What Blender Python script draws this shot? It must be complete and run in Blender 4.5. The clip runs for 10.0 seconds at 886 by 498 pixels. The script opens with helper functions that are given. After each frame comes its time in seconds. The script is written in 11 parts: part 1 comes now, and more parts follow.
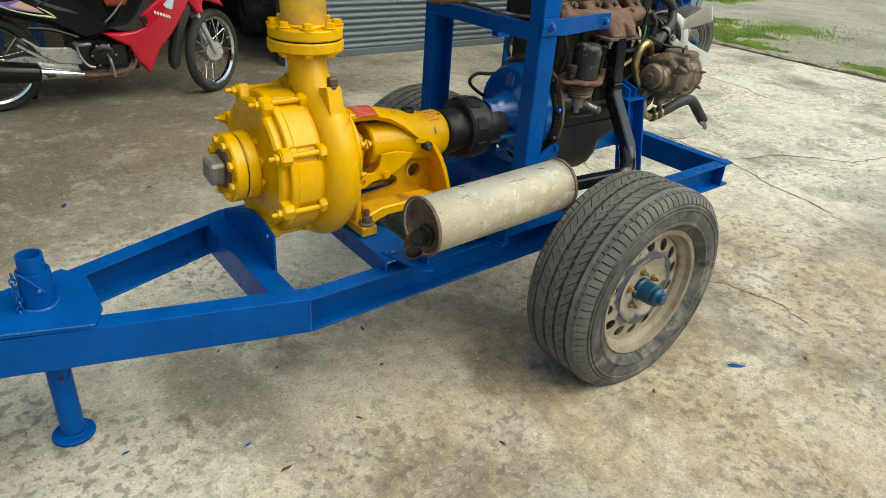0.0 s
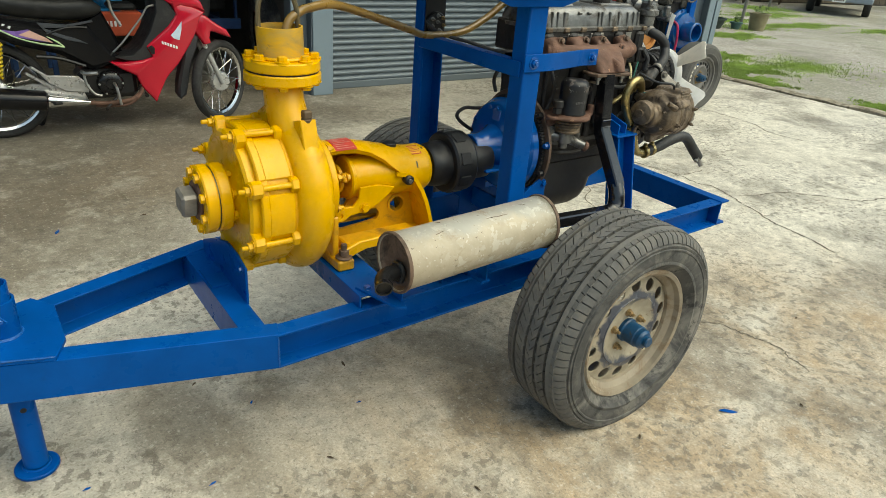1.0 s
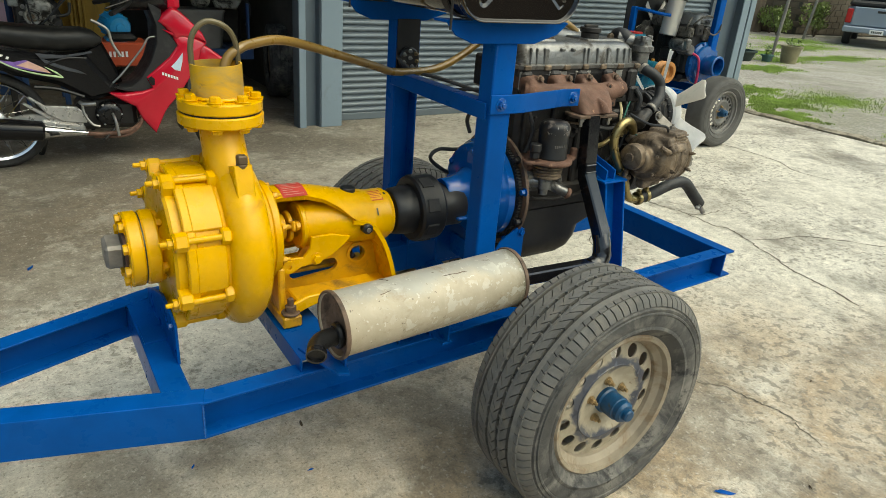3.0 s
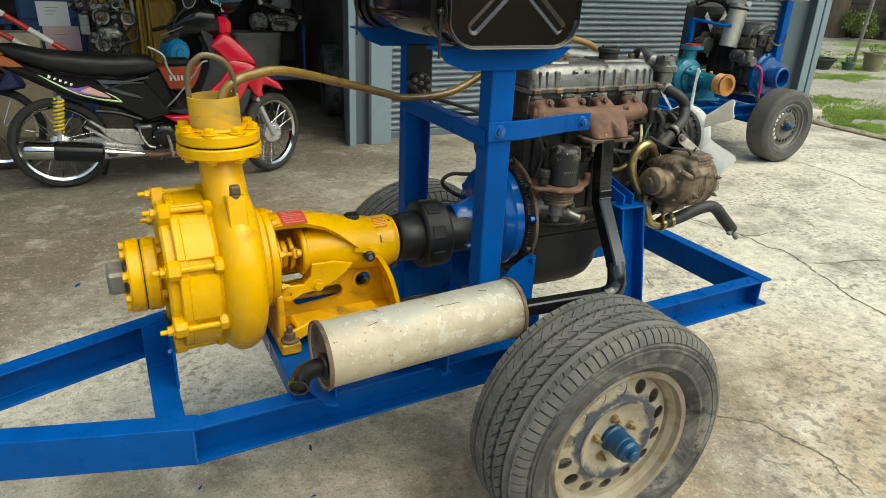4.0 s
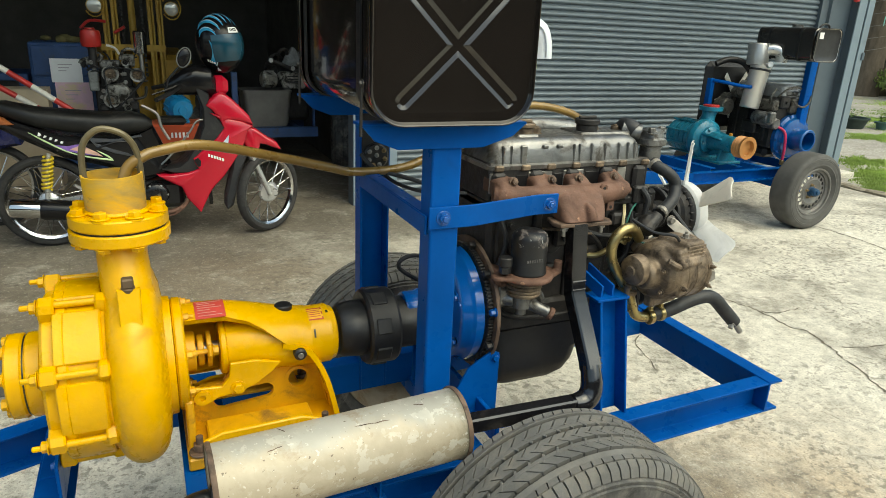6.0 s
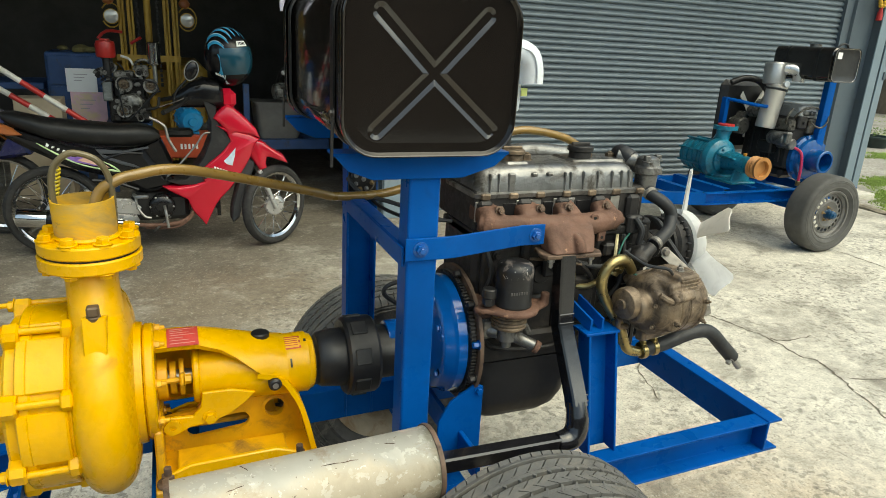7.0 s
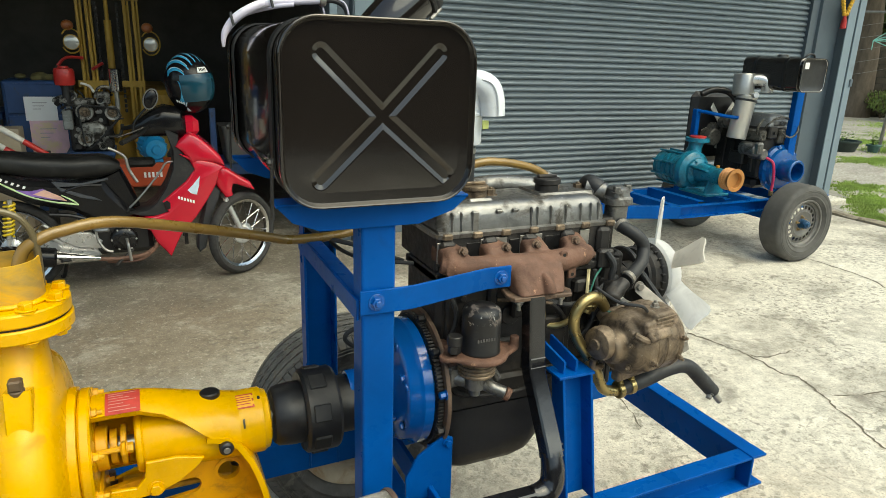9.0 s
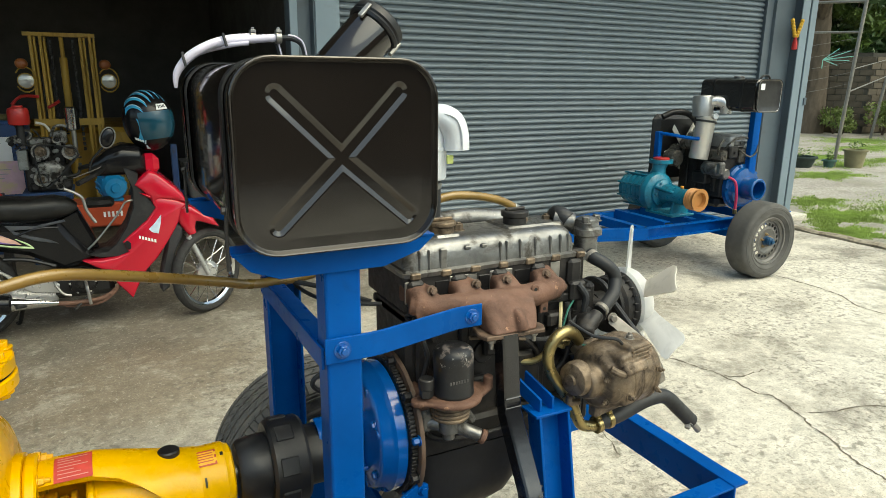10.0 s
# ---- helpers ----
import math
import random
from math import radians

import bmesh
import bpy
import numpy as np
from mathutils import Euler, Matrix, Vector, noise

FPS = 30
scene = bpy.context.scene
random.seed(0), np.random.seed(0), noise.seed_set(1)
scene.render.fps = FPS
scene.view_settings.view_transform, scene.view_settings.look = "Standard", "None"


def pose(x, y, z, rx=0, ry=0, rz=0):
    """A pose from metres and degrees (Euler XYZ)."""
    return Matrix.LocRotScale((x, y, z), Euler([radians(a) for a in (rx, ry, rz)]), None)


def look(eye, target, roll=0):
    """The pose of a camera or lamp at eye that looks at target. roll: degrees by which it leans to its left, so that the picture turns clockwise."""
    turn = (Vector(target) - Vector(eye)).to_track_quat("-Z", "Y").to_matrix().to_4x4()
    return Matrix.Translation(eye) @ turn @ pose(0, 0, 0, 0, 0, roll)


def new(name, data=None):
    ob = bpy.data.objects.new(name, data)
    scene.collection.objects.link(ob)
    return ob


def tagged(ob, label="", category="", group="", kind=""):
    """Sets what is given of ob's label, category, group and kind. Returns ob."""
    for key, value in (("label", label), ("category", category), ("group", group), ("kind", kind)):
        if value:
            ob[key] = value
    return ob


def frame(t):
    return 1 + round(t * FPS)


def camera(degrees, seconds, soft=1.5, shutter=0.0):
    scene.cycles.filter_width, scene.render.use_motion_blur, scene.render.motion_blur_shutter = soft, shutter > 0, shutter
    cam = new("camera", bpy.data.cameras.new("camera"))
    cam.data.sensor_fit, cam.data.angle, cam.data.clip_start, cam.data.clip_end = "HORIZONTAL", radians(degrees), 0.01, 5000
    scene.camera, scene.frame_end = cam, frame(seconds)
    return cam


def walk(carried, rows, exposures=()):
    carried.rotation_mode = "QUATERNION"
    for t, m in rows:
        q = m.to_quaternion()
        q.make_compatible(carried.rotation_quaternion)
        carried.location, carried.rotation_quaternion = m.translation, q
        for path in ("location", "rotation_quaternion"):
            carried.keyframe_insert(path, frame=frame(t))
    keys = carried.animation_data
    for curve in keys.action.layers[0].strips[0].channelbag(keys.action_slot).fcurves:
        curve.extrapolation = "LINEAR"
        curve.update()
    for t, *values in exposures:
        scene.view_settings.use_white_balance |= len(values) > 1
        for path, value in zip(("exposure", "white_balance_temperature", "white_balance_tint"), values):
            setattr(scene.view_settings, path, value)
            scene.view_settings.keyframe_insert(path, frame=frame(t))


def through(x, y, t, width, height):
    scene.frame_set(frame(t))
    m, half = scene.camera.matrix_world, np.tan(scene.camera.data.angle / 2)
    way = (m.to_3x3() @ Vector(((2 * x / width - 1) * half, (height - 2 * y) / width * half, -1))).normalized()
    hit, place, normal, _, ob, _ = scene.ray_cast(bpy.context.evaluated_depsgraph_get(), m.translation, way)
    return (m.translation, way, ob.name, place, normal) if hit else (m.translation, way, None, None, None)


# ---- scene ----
from mathutils.geometry import tessellate_polygon

cam = camera(67.6, 10.0, 0.5)
PATH = [
    (0, (-0.616, -1.284, 1.321), (0.491, 0.091, 0.381), 4.3),
    (0.5, (-0.56, -1.294, 1.323), (0.538, 0.112, 0.419), 4.3),
    (1, (-0.506, -1.311, 1.327), (0.582, 0.127, 0.463), 4.6),
    (1.5, (-0.462, -1.32, 1.334), (0.611, 0.14, 0.487), 3.6),
    (2, (-0.41, -1.288, 1.333), (0.686, 0.167, 0.507), 3.3),
    (2.5, (-0.333, -1.241, 1.328), (0.769, 0.221, 0.525), 4.5),
    (4, (-0.071, -1.307, 1.373), (0.784, 0.328, 0.599), 2.5),
    (4.5, (0.001, -1.294, 1.382), (0.883, 0.352, 0.666), 2.8),
    (5, (0.066, -1.222, 1.37), (0.963, 0.424, 0.674), 4.0),
    (5.5, (0.13, -1.175, 1.377), (1.019, 0.482, 0.694), 3.4),
    (6, (0.224, -1.165, 1.397), (1.015, 0.558, 0.762), 2.6),
    (7.5, (0.34, -1.124, 1.438), (1.075, 0.634, 0.828), 3.0),
    (8, (0.36, -1.102, 1.444), (1.082, 0.652, 0.808), 2.4),
    (8.5, (0.379, -1.079, 1.46), (1.112, 0.681, 0.858), 2.0),
    (9, (0.401, -1.059, 1.473), (1.204, 0.682, 0.902), 1.9),
    (9.5, (0.417, -1.03, 1.478), (1.29, 0.695, 0.967), 1.5),
    (10, (0.429, -1.017, 1.489), (1.318, 0.705, 0.994), 0.5),
]
EXPOSURES = [(0.0, 0.06, 7250, -5.0), (2.5, 0.06, 7250, -5.0), (4.2, 0.2, 7250, -5.0), (5.5, 0.26, 7250, -5.0), (7.5, 0.25, 7250, -5.0), (8.5, 0.26, 7250, -5.0), (9.5, 0.36, 7250, -5.0), (10.0, 0.37, 7250, -5.0)]
walk(cam, [(t, look(eye, target, roll)) for t, eye, target, roll in PATH], EXPOSURES)

# ---- light ----
world = bpy.data.worlds.new("sky")
scene.world = world
world.use_nodes = True
wn = world.node_tree
sky = wn.nodes.new("ShaderNodeTexSky")
sky.sky_type = "NISHITA"
sky.sun_disc = False
sky.sun_elevation, sky.sun_rotation = radians(58), radians(150)
sky.dust_density, sky.ozone_density, sky.air_density = 3.0, 1.0, 1.0
wn.links.new(sky.outputs[0], wn.nodes["Background"].inputs[0])
wn.nodes["Background"].inputs[1].default_value = 0.21
sun = new("sun", bpy.data.lights.new("sun", "SUN"))
sun.data.energy, sun.data.angle, sun.data.color = 2.0, radians(75), (1.0, 0.97, 0.88)
sun.matrix_world = look((3, -5, 9), (0, 0, 0))


# ---- geometry helpers ----
class Geo:
    def __init__(self):
        self.v, self.f = [], []

    def add(self, verts, faces, m=None):
        o = len(self.v)
        self.v += [tuple(m @ Vector(p)) for p in verts] if m else [tuple(p) for p in verts]
        self.f += [[o + i for i in f] for f in faces]
        return self


def box(g, lo, hi, c=0.002, m=None):
    """A box with chamfered edges."""
    c = min(c, *[(hi[i] - lo[i]) * 0.45 for i in range(3)])
    verts, index = [], {}
    for sx in (0, 1):
        for sy in (0, 1):
            for sz in (0, 1):
                s = (sx, sy, sz)
                for face in range(3):
                    p = [(hi[i] if s[i] else lo[i]) + (0 if i == face else (-c if s[i] else c)) for i in range(3)]
                    index[(s, face)] = len(verts)
                    verts.append(p)
    faces = []
    for a in range(3):
        b, d = (a + 1) % 3, (a + 2) % 3
        for s in (0, 1):
            q = []
            for sb, sd in ((0, 0), (1, 0), (1, 1), (0, 1)):
                k = [0, 0, 0]
                k[a], k[b], k[d] = s, sb, sd
                q.append(index[(tuple(k), a)])
            faces.append(q)
        for sb in (0, 1):
            for sd in (0, 1):
                k0, k1 = [0, 0, 0], [0, 0, 0]
                k0[b], k0[d], k1[b], k1[d] = sb, sd, sb, sd
                k1[a] = 1
                faces.append([index[(tuple(k0), b)], index[(tuple(k1), b)], index[(tuple(k1), d)], index[(tuple(k0), d)]])
    for s in ((x, y, z) for x in (0, 1) for y in (0, 1) for z in (0, 1)):
        faces.append([index[(s, 0)], index[(s, 1)], index[(s, 2)]])
    return g.add(verts, faces, m)


def ax(p, d, up=(0, 0, 1)):
    """A frame at p whose z runs along d."""
    d = Vector(d).normalized()
    u = Vector(up)
    if abs(d.dot(u.normalized())) > 0.99:
        u = Vector((1, 0, 0))
    x = u.cross(d).normalized()
    y = d.cross(x)
    return Matrix.Translation(p) @ Matrix((x, y, d)).transposed().to_4x4()


def lathe(g, prof, m, n=28, a0=0.0, a1=360.0):
    """Turn a profile of (radius, height) about the z axis of m."""
    full = abs(a1 - a0) >= 360
    cols = n if full else n + 1
    verts, rings = [], []
    for r, h in prof:
        if r < 1e-6:
            rings.append([len(verts)] * cols)
            verts.append((0, 0, h))
        else:
            base = len(verts)
            for i in range(cols):
                a = radians(a0 + (a1 - a0) * i / n)
                verts.append((r * math.cos(a), r * math.sin(a), h))
            rings.append(list(range(base, base + cols)))
    faces = []
    for p, q in zip(rings, rings[1:]):
        for i in range(n):
            j = (i + 1) % cols
            f = [p[i], p[j], q[j], q[i]]
            f = [k for t, k in enumerate(f) if k not in f[:t]]
            if len(f) > 2:
                faces.append(f)
    return g.add(verts, faces, m)


def cyl(g, p0, p1, r, r2=None, n=20, c=0.002):
    """A closed cylinder or cone from p0 to p1 with softened rims."""
    r2 = r if r2 is None else r2
    h = (Vector(p1) - Vector(p0)).length
    c = min(c, h * 0.4, r * 0.4, r2 * 0.4)
    return lathe(g, [(0, 0), (r - c, 0), (r, c), (r2, h - c), (r2 - c, h), (0, h)], ax(p0, Vector(p1) - Vector(p0)), n)


def pipe(g, p0, p1, r, wall, n=24):
    """An open pipe."""
    h = (Vector(p1) - Vector(p0)).length
    i = r - wall
    return lathe(g, [(i, 0), (r, 0), (r, h), (i, h), (i, 0)], ax(p0, Vector(p1) - Vector(p0)), n)


def bolt(g, p, d, r=0.009, h=0.008, washer=True, stud=0.0):
    """A hexagon head, seated at p and pointing along d."""
    p, d = Vector(p), Vector(d).normalized()
    if washer:
        cyl(g, p, p + d * 0.002, r * 1.45, n=14, c=0.0005)
    cyl(g, p + d * 0.001, p + d * (h + 0.002), r, n=6, c=0.0012)
    if stud:
        cyl(g, p + d * h, p + d * (h + stud), r * 0.55, n=10, c=0.001)
    return g


def spline(pts, k=6):
    """A smooth line through the points."""
    pts = [Vector(p) for p in pts]
    out = []
    for i in range(len(pts) - 1):
        a, b = pts[max(i - 1, 0)], pts[i]
        c, d = pts[i + 1], pts[min(i + 2, len(pts) - 1)]
        for s in range(k):
            t = s / k
            out.append(0.5 * (2 * b + (c - a) * t + (2 * a - 5 * b + 4 * c - d) * t * t + (3 * b - a - 3 * c + d) * t ** 3))
    return out + [pts[-1]]


def tube(g, pts, r, n=10, k=6, radii=None, flat=1.0, closed=False):
    """A round bar or hose along a smooth line; radii runs along the line."""
    line = spline(pts, k) if k > 1 else [Vector(p) for p in pts]
    side = None
    verts, faces = [], []
    last = len(line) - 1
    for i, p in enumerate(line):
        d = (line[min(i + 1, last)] - line[max(i - 1, 0)]).normalized()
        if side is None:
            side = d.cross((0, 0, 1)) if abs(d.z) < 0.95 else d.cross((0, 1, 0))
        side = (side - d * side.dot(d)).normalized()
        up = side.cross(d)
        rr = r
        if radii:
            f = i / last * (len(radii) - 1)
            j = min(int(f), len(radii) - 2)
            rr = radii[j] + (radii[j + 1] - radii[j]) * (f - j)
        for a in range(n):
            t = 2 * math.pi * a / n
            verts.append(p + side * (rr * math.cos(t)) + up * (rr * flat * math.sin(t)))
    for i in range(last):
        for a in range(n):
            b = (a + 1) % n
            faces.append([i * n + a, i * n + b, (i + 1) * n + b, (i + 1) * n + a])
    faces += [list(range(n))[::-1], list(range(last * n, last * n + n))]
    return g.add(verts, faces)


def beam(g, prof, p0, p1, up=(0, 0, 1)):
    """Extrude a section of (side, up) points from p0 to p1."""
    p0, p1 = Vector(p0), Vector(p1)
    d = (p1 - p0).normalized()
    s = d.cross(Vector(up)).normalized()
    u = s.cross(d)
    n = len(prof)
    verts = [e + s * a + u * b for e in (p0, p1) for a, b in prof]
    faces = [[i, (i + 1) % n, n + (i + 1) % n, n + i] for i in range(n)] + [list(range(n))[::-1], list(range(n, 2 * n))]
    return g.add(verts, faces)


def slab(g, outline, h0, h1, m=None, c=0.0):
    """A plate from an outline of (x, y); c softens its rim."""
    n = len(outline)
    if c:
        cx, cy = sum(p[0] for p in outline) / n, sum(p[1] for p in outline) / n
        area = sum(outline[i][0] * outline[(i + 1) % n][1] - outline[(i + 1) % n][0] * outline[i][1] for i in range(n))
        sgn = 1 if area > 0 else -1
        inner = []
        for i in range(n):
            a, b, d = Vector(outline[i - 1]), Vector(outline[i]), Vector(outline[(i + 1) % n])
            e0, e1 = (b - a).normalized(), (d - b).normalized()
            nn = Vector((-(e0.y + e1.y), e0.x + e1.x)) * sgn
            nn = nn.normalized() if nn.length > 1e-6 else Vector((0, 0))
            inner.append(b + nn * c)
        levels = [(inner, h0), (outline, h0 + c), (outline, h1 - c), (inner, h1)]
    else:
        levels = [(outline, h0), (outline, h1)]
    verts = [(p[0], p[1], h) for pts, h in levels for p in pts]
    faces = [list(range(n))[::-1], list(range((len(levels) - 1) * n, len(levels) * n))]
    for k in range(len(levels) - 1):
        faces += [[k * n + i, k * n + (i + 1) % n, (k + 1) * n + (i + 1) % n, (k + 1) * n + i] for i in range(n)]
    return g.add(verts, faces, m)


def ball(g, m, n=16, k=10):
    """A unit ball under the matrix m."""
    return lathe(g, [(math.sin(math.pi * i / k), -math.cos(math.pi * i / k)) for i in range(k + 1)], m, n)


def loft(g, rings, m=None, caps=True):
    """Skin rings of equal length."""
    n = len(rings[0])
    verts = [p for r in rings for p in r]
    faces = [[k * n + i, k * n + (i + 1) % n, (k + 1) * n + (i + 1) % n, (k + 1) * n + i] for k in range(len(rings) - 1) for i in range(n)]
    if caps:
        faces += [list(range(n))[::-1], list(range((len(rings) - 1) * n, len(rings) * n))]
    return g.add(verts, faces, m)


def rounded(w, h, r, k=5, p=0.0, q=0.0):
    """Outline of a rounded rectangle round (p, q)."""
    out = []
    for cx, cy, a in ((w / 2 - r, h / 2 - r, 0), (r - w / 2, h / 2 - r, 90), (r - w / 2, r - h / 2, 180), (w / 2 - r, r - h / 2, 270)):
        for i in range(k + 1):
            t = radians(a + 90 * i / k)
            out.append((p + cx + r * math.cos(t), q + cy + r * math.sin(t)))
    return out


def channel(h, w, t=0.006, flip=1):
    """Section of a channel, web at side 0, flanges to side w * flip; top at 0."""
    return [(0, 0), (w * flip, 0), (w * flip, -t), (t * flip, -t), (t * flip, t - h), (w * flip, t - h), (w * flip, -h), (0, -h)]


def moved(g, dx, dy, dz):
    """Shift a finished shape."""
    g.v = [(x + dx, y + dy, z + dz) for x, y, z in g.v]
    return g


def to_mesh(name, g, sharp=35, weld=False):
    me = bpy.data.meshes.new(name)
    me.from_pydata(g.v, [], g.f)
    bm = bmesh.new()
    bm.from_mesh(me)
    if weld:
        bmesh.ops.remove_doubles(bm, verts=bm.verts, dist=0.00005)
    bmesh.ops.recalc_face_normals(bm, faces=bm.faces)
    bm.to_mesh(me)
    bm.free()
    me.polygons.foreach_set("use_smooth", [True] * len(me.polygons))
    me.set_sharp_from_angle(angle=radians(sharp))
    return me


def part(name, g, material, parent=None, label="", sharp=35, weld=False):
    """One mesh, as a part of a thing or on its own."""
    ob = new(name, to_mesh(name, g, sharp, weld))
    ob.data.materials.append(material)
    if parent is not None:
        ob.parent = parent
        if parent.type == "EMPTY":
            ob.matrix_parent_inverse = parent.matrix_basis.inverted()
    if label:
        ob["label"] = label
    return ob


def cast(ob, voxel=0.003, rounds=6):
    """Melt overlapping shapes into one casting with soft fillets."""
    md = ob.modifiers.new("melt", "REMESH")
    md.mode, md.voxel_size, md.use_smooth_shade = "VOXEL", voxel, True
    sm = ob.modifiers.new("soften", "SMOOTH")
    sm.factor, sm.iterations = 0.5, rounds
    return ob


def thing(name, at, label, category, group="", m=None):
    """The empty that holds a thing's parts."""
    ob = new(name)
    ob.empty_display_size = 0.05
    ob.matrix_basis = m if m else Matrix.Translation(at)
    return tagged(ob, label, category, group)


# ---- materials ----
def nodes_of(name):
    mt = bpy.data.materials.new(name)
    mt.use_nodes = True
    return mt, mt.node_tree, mt.node_tree.nodes["Principled BSDF"]


def noise_of(nt, scale, detail=5.0, rough=0.6, dist=0.0, stretch=None):
    co = nt.nodes.new("ShaderNodeTexCoord")
    src = co.outputs["Object"]
    if stretch:
        mp = nt.nodes.new("ShaderNodeMapping")
        mp.inputs["Scale"].default_value = stretch
        nt.links.new(src, mp.inputs[0])
        src = mp.outputs[0]
    nz = nt.nodes.new("ShaderNodeTexNoise")
    nz.inputs["Scale"].default_value, nz.inputs["Detail"].default_value = scale, detail
    nz.inputs["Roughness"].default_value, nz.inputs["Distortion"].default_value = rough, dist
    nt.links.new(src, nz.inputs["Vector"])
    return nz.outputs[0]


def ramp(nt, src, a, b, lo=0.0, hi=1.0):
    r = nt.nodes.new("ShaderNodeMapRange")
    r.inputs[1].default_value, r.inputs[2].default_value = a, b
    r.inputs[3].default_value, r.inputs[4].default_value = lo, hi
    nt.links.new(src, r.inputs[0])
    return r.outputs[0]


def blend(nt, fac, a, b, mode="MIX"):
    mx = nt.nodes.new("ShaderNodeMix")
    mx.data_type, mx.blend_type = "RGBA", mode
    for sock, val in ((mx.inputs[0], fac), (mx.inputs[6], a), (mx.inputs[7], b)):
        if isinstance(val, (int, float)):
            sock.default_value = val
        elif isinstance(val, tuple):
            sock.default_value = (*val, 1)
        else:
            nt.links.new(val, sock)
    return mx.outputs[2]


def math_of(nt, op, a, b):
    n = nt.nodes.new("ShaderNodeMath")
    n.operation = op
    for sock, val in zip(n.inputs, (a, b)):
        if isinstance(val, (int, float)):
            sock.default_value = val
        else:
            nt.links.new(val, sock)
    return n.outputs[0]


def bump_of(nt, bsdf, height, strength, dist=0.002):
    b = nt.nodes.new("ShaderNodeBump")
    b.inputs["Strength"].default_value, b.inputs["Distance"].default_value = strength, dist
    nt.links.new(height, b.inputs["Height"])
    nt.links.new(b.outputs[0], bsdf.inputs["Normal"])


def surface(name, col, rough=0.5, metal=0.0, var=0.2, scale=6.0, dirt=None, dirt_lo=0.55, dirt_hi=0.7, dirt_scale=14.0,
            bump=0.15, bscale=90.0, coat=0.0, spec=0.5, stretch=None, wear=None, wear_lo=0.66, wear_hi=0.7):
    """Colour with mottling, dirt patches, worn spots, uneven gloss and fine relief."""
    mt, nt, bs = nodes_of(name)
    n1 = noise_of(nt, scale, 6, 0.6, 0.3, stretch)
    dark = tuple(max(0, c * (1 - var)) for c in col)
    light = tuple(min(1, c * (1 + var * 0.7)) for c in col)
    out = blend(nt, ramp(nt, n1, 0.3, 0.7), dark, light)
    rg = ramp(nt, noise_of(nt, scale * 3.1, 4), 0.3, 0.7, rough * 0.82, min(1, rough * 1.2))
    if dirt:
        d = ramp(nt, noise_of(nt, dirt_scale, 8, 0.68, 0.6, stretch), dirt_lo, dirt_hi)
        out = blend(nt, d, out, dirt)
        rg2 = nt.nodes.new("ShaderNodeMix")
        nt.links.new(d, rg2.inputs[0])
        nt.links.new(rg, rg2.inputs[2])
        rg2.inputs[3].default_value = 0.85
        rg = rg2.outputs[0]
    if wear:
        w = ramp(nt, noise_of(nt, dirt_scale * 2.3, 9, 0.75, 0.2), wear_lo, wear_hi)
        out = blend(nt, w, out, wear)
    nt.links.new(out, bs.inputs["Base Color"])
    nt.links.new(rg, bs.inputs["Roughness"])
    bs.inputs["Metallic"].default_value = metal
    bs.inputs["Specular IOR Level"].default_value = spec
    bs.inputs["Coat Weight"].default_value = coat
    bs.inputs["Coat Roughness"].default_value = 0.12
    if bump:
        bump_of(nt, bs, noise_of(nt, bscale, 5, 0.65), bump)
    return mt


BLUE = surface("blue_paint", (0.0004, 0.074, 0.325), 0.3, spec=0.08, var=0.24, scale=5, bump=0.12, bscale=55, dirt=(0.008, 0.06, 0.21), dirt_lo=0.6, dirt_hi=0.8, dirt_scale=7)
BLUE_GLOSS = surface("blue_gloss_paint", (0.0008, 0.084, 0.35), 0.14, spec=0.35, var=0.15, scale=9, bump=0.35, bscale=34, coat=0.45)
HUB_BLUE = surface("hub_blue_paint", (0.002, 0.055, 0.14), 0.35, var=0.4, scale=22, bump=0.3, dirt=(0.05, 0.06, 0.06), dirt_lo=0.6, dirt_hi=0.7, dirt_scale=30)
WELD = surface("weld_bead", (0.008, 0.10, 0.37), 0.35, var=0.4, scale=60, bump=0.9, bscale=140, wear=(0.3, 0.38, 0.48), wear_lo=0.58, wear_hi=0.64)
YELLOW = surface("yellow_paint", (0.73, 0.395, 0.003), 0.28, spec=0.32, var=0.14, scale=7, bump=0.3, bscale=70, dirt=(0.45, 0.2, 0.01), dirt_lo=0.62, dirt_hi=0.8, dirt_scale=9, wear=(0.12, 0.06, 0.02), wear_lo=0.74, wear_hi=0.76)
YELLOW_DIRTY = surface("grimy_yellow_paint", (0.68, 0.35, 0.008), 0.4, var=0.25, scale=9, bump=0.35, bscale=60, dirt=(0.15, 0.08, 0.02), dirt_lo=0.53, dirt_hi=0.74, dirt_scale=10)
YELLOW_SPRAY = surface("oversprayed_plastic", (0.40, 0.27, 0.07), 0.35, var=0.45, scale=7, bump=0.15, dirt=(0.68, 0.38, 0.005), dirt_lo=0.42, dirt_hi=0.6, dirt_scale=5, stretch=(1, 1, 3), wear=(0.2, 0.14, 0.05), wear_lo=0.6, wear_hi=0.68)
BLACK_SATIN = surface("black_satin", (0.012, 0.012, 0.013), 0.42, var=0.4, scale=12, bump=0.15, bscale=120, dirt=(0.05, 0.046, 0.042), dirt_lo=0.55, dirt_hi=0.8)
BLACK_GLOSS = surface("black_gloss_paint", (0.012, 0.0095, 0.008), 0.07, spec=0.5, var=0.3, scale=4, bump=0.06, bscale=14, coat=0.6)
BLACK_PIPE = surface("black_pipe_paint", (0.009, 0.009, 0.011), 0.16, var=0.3, scale=14, bump=0.25, bscale=38, coat=0.5)
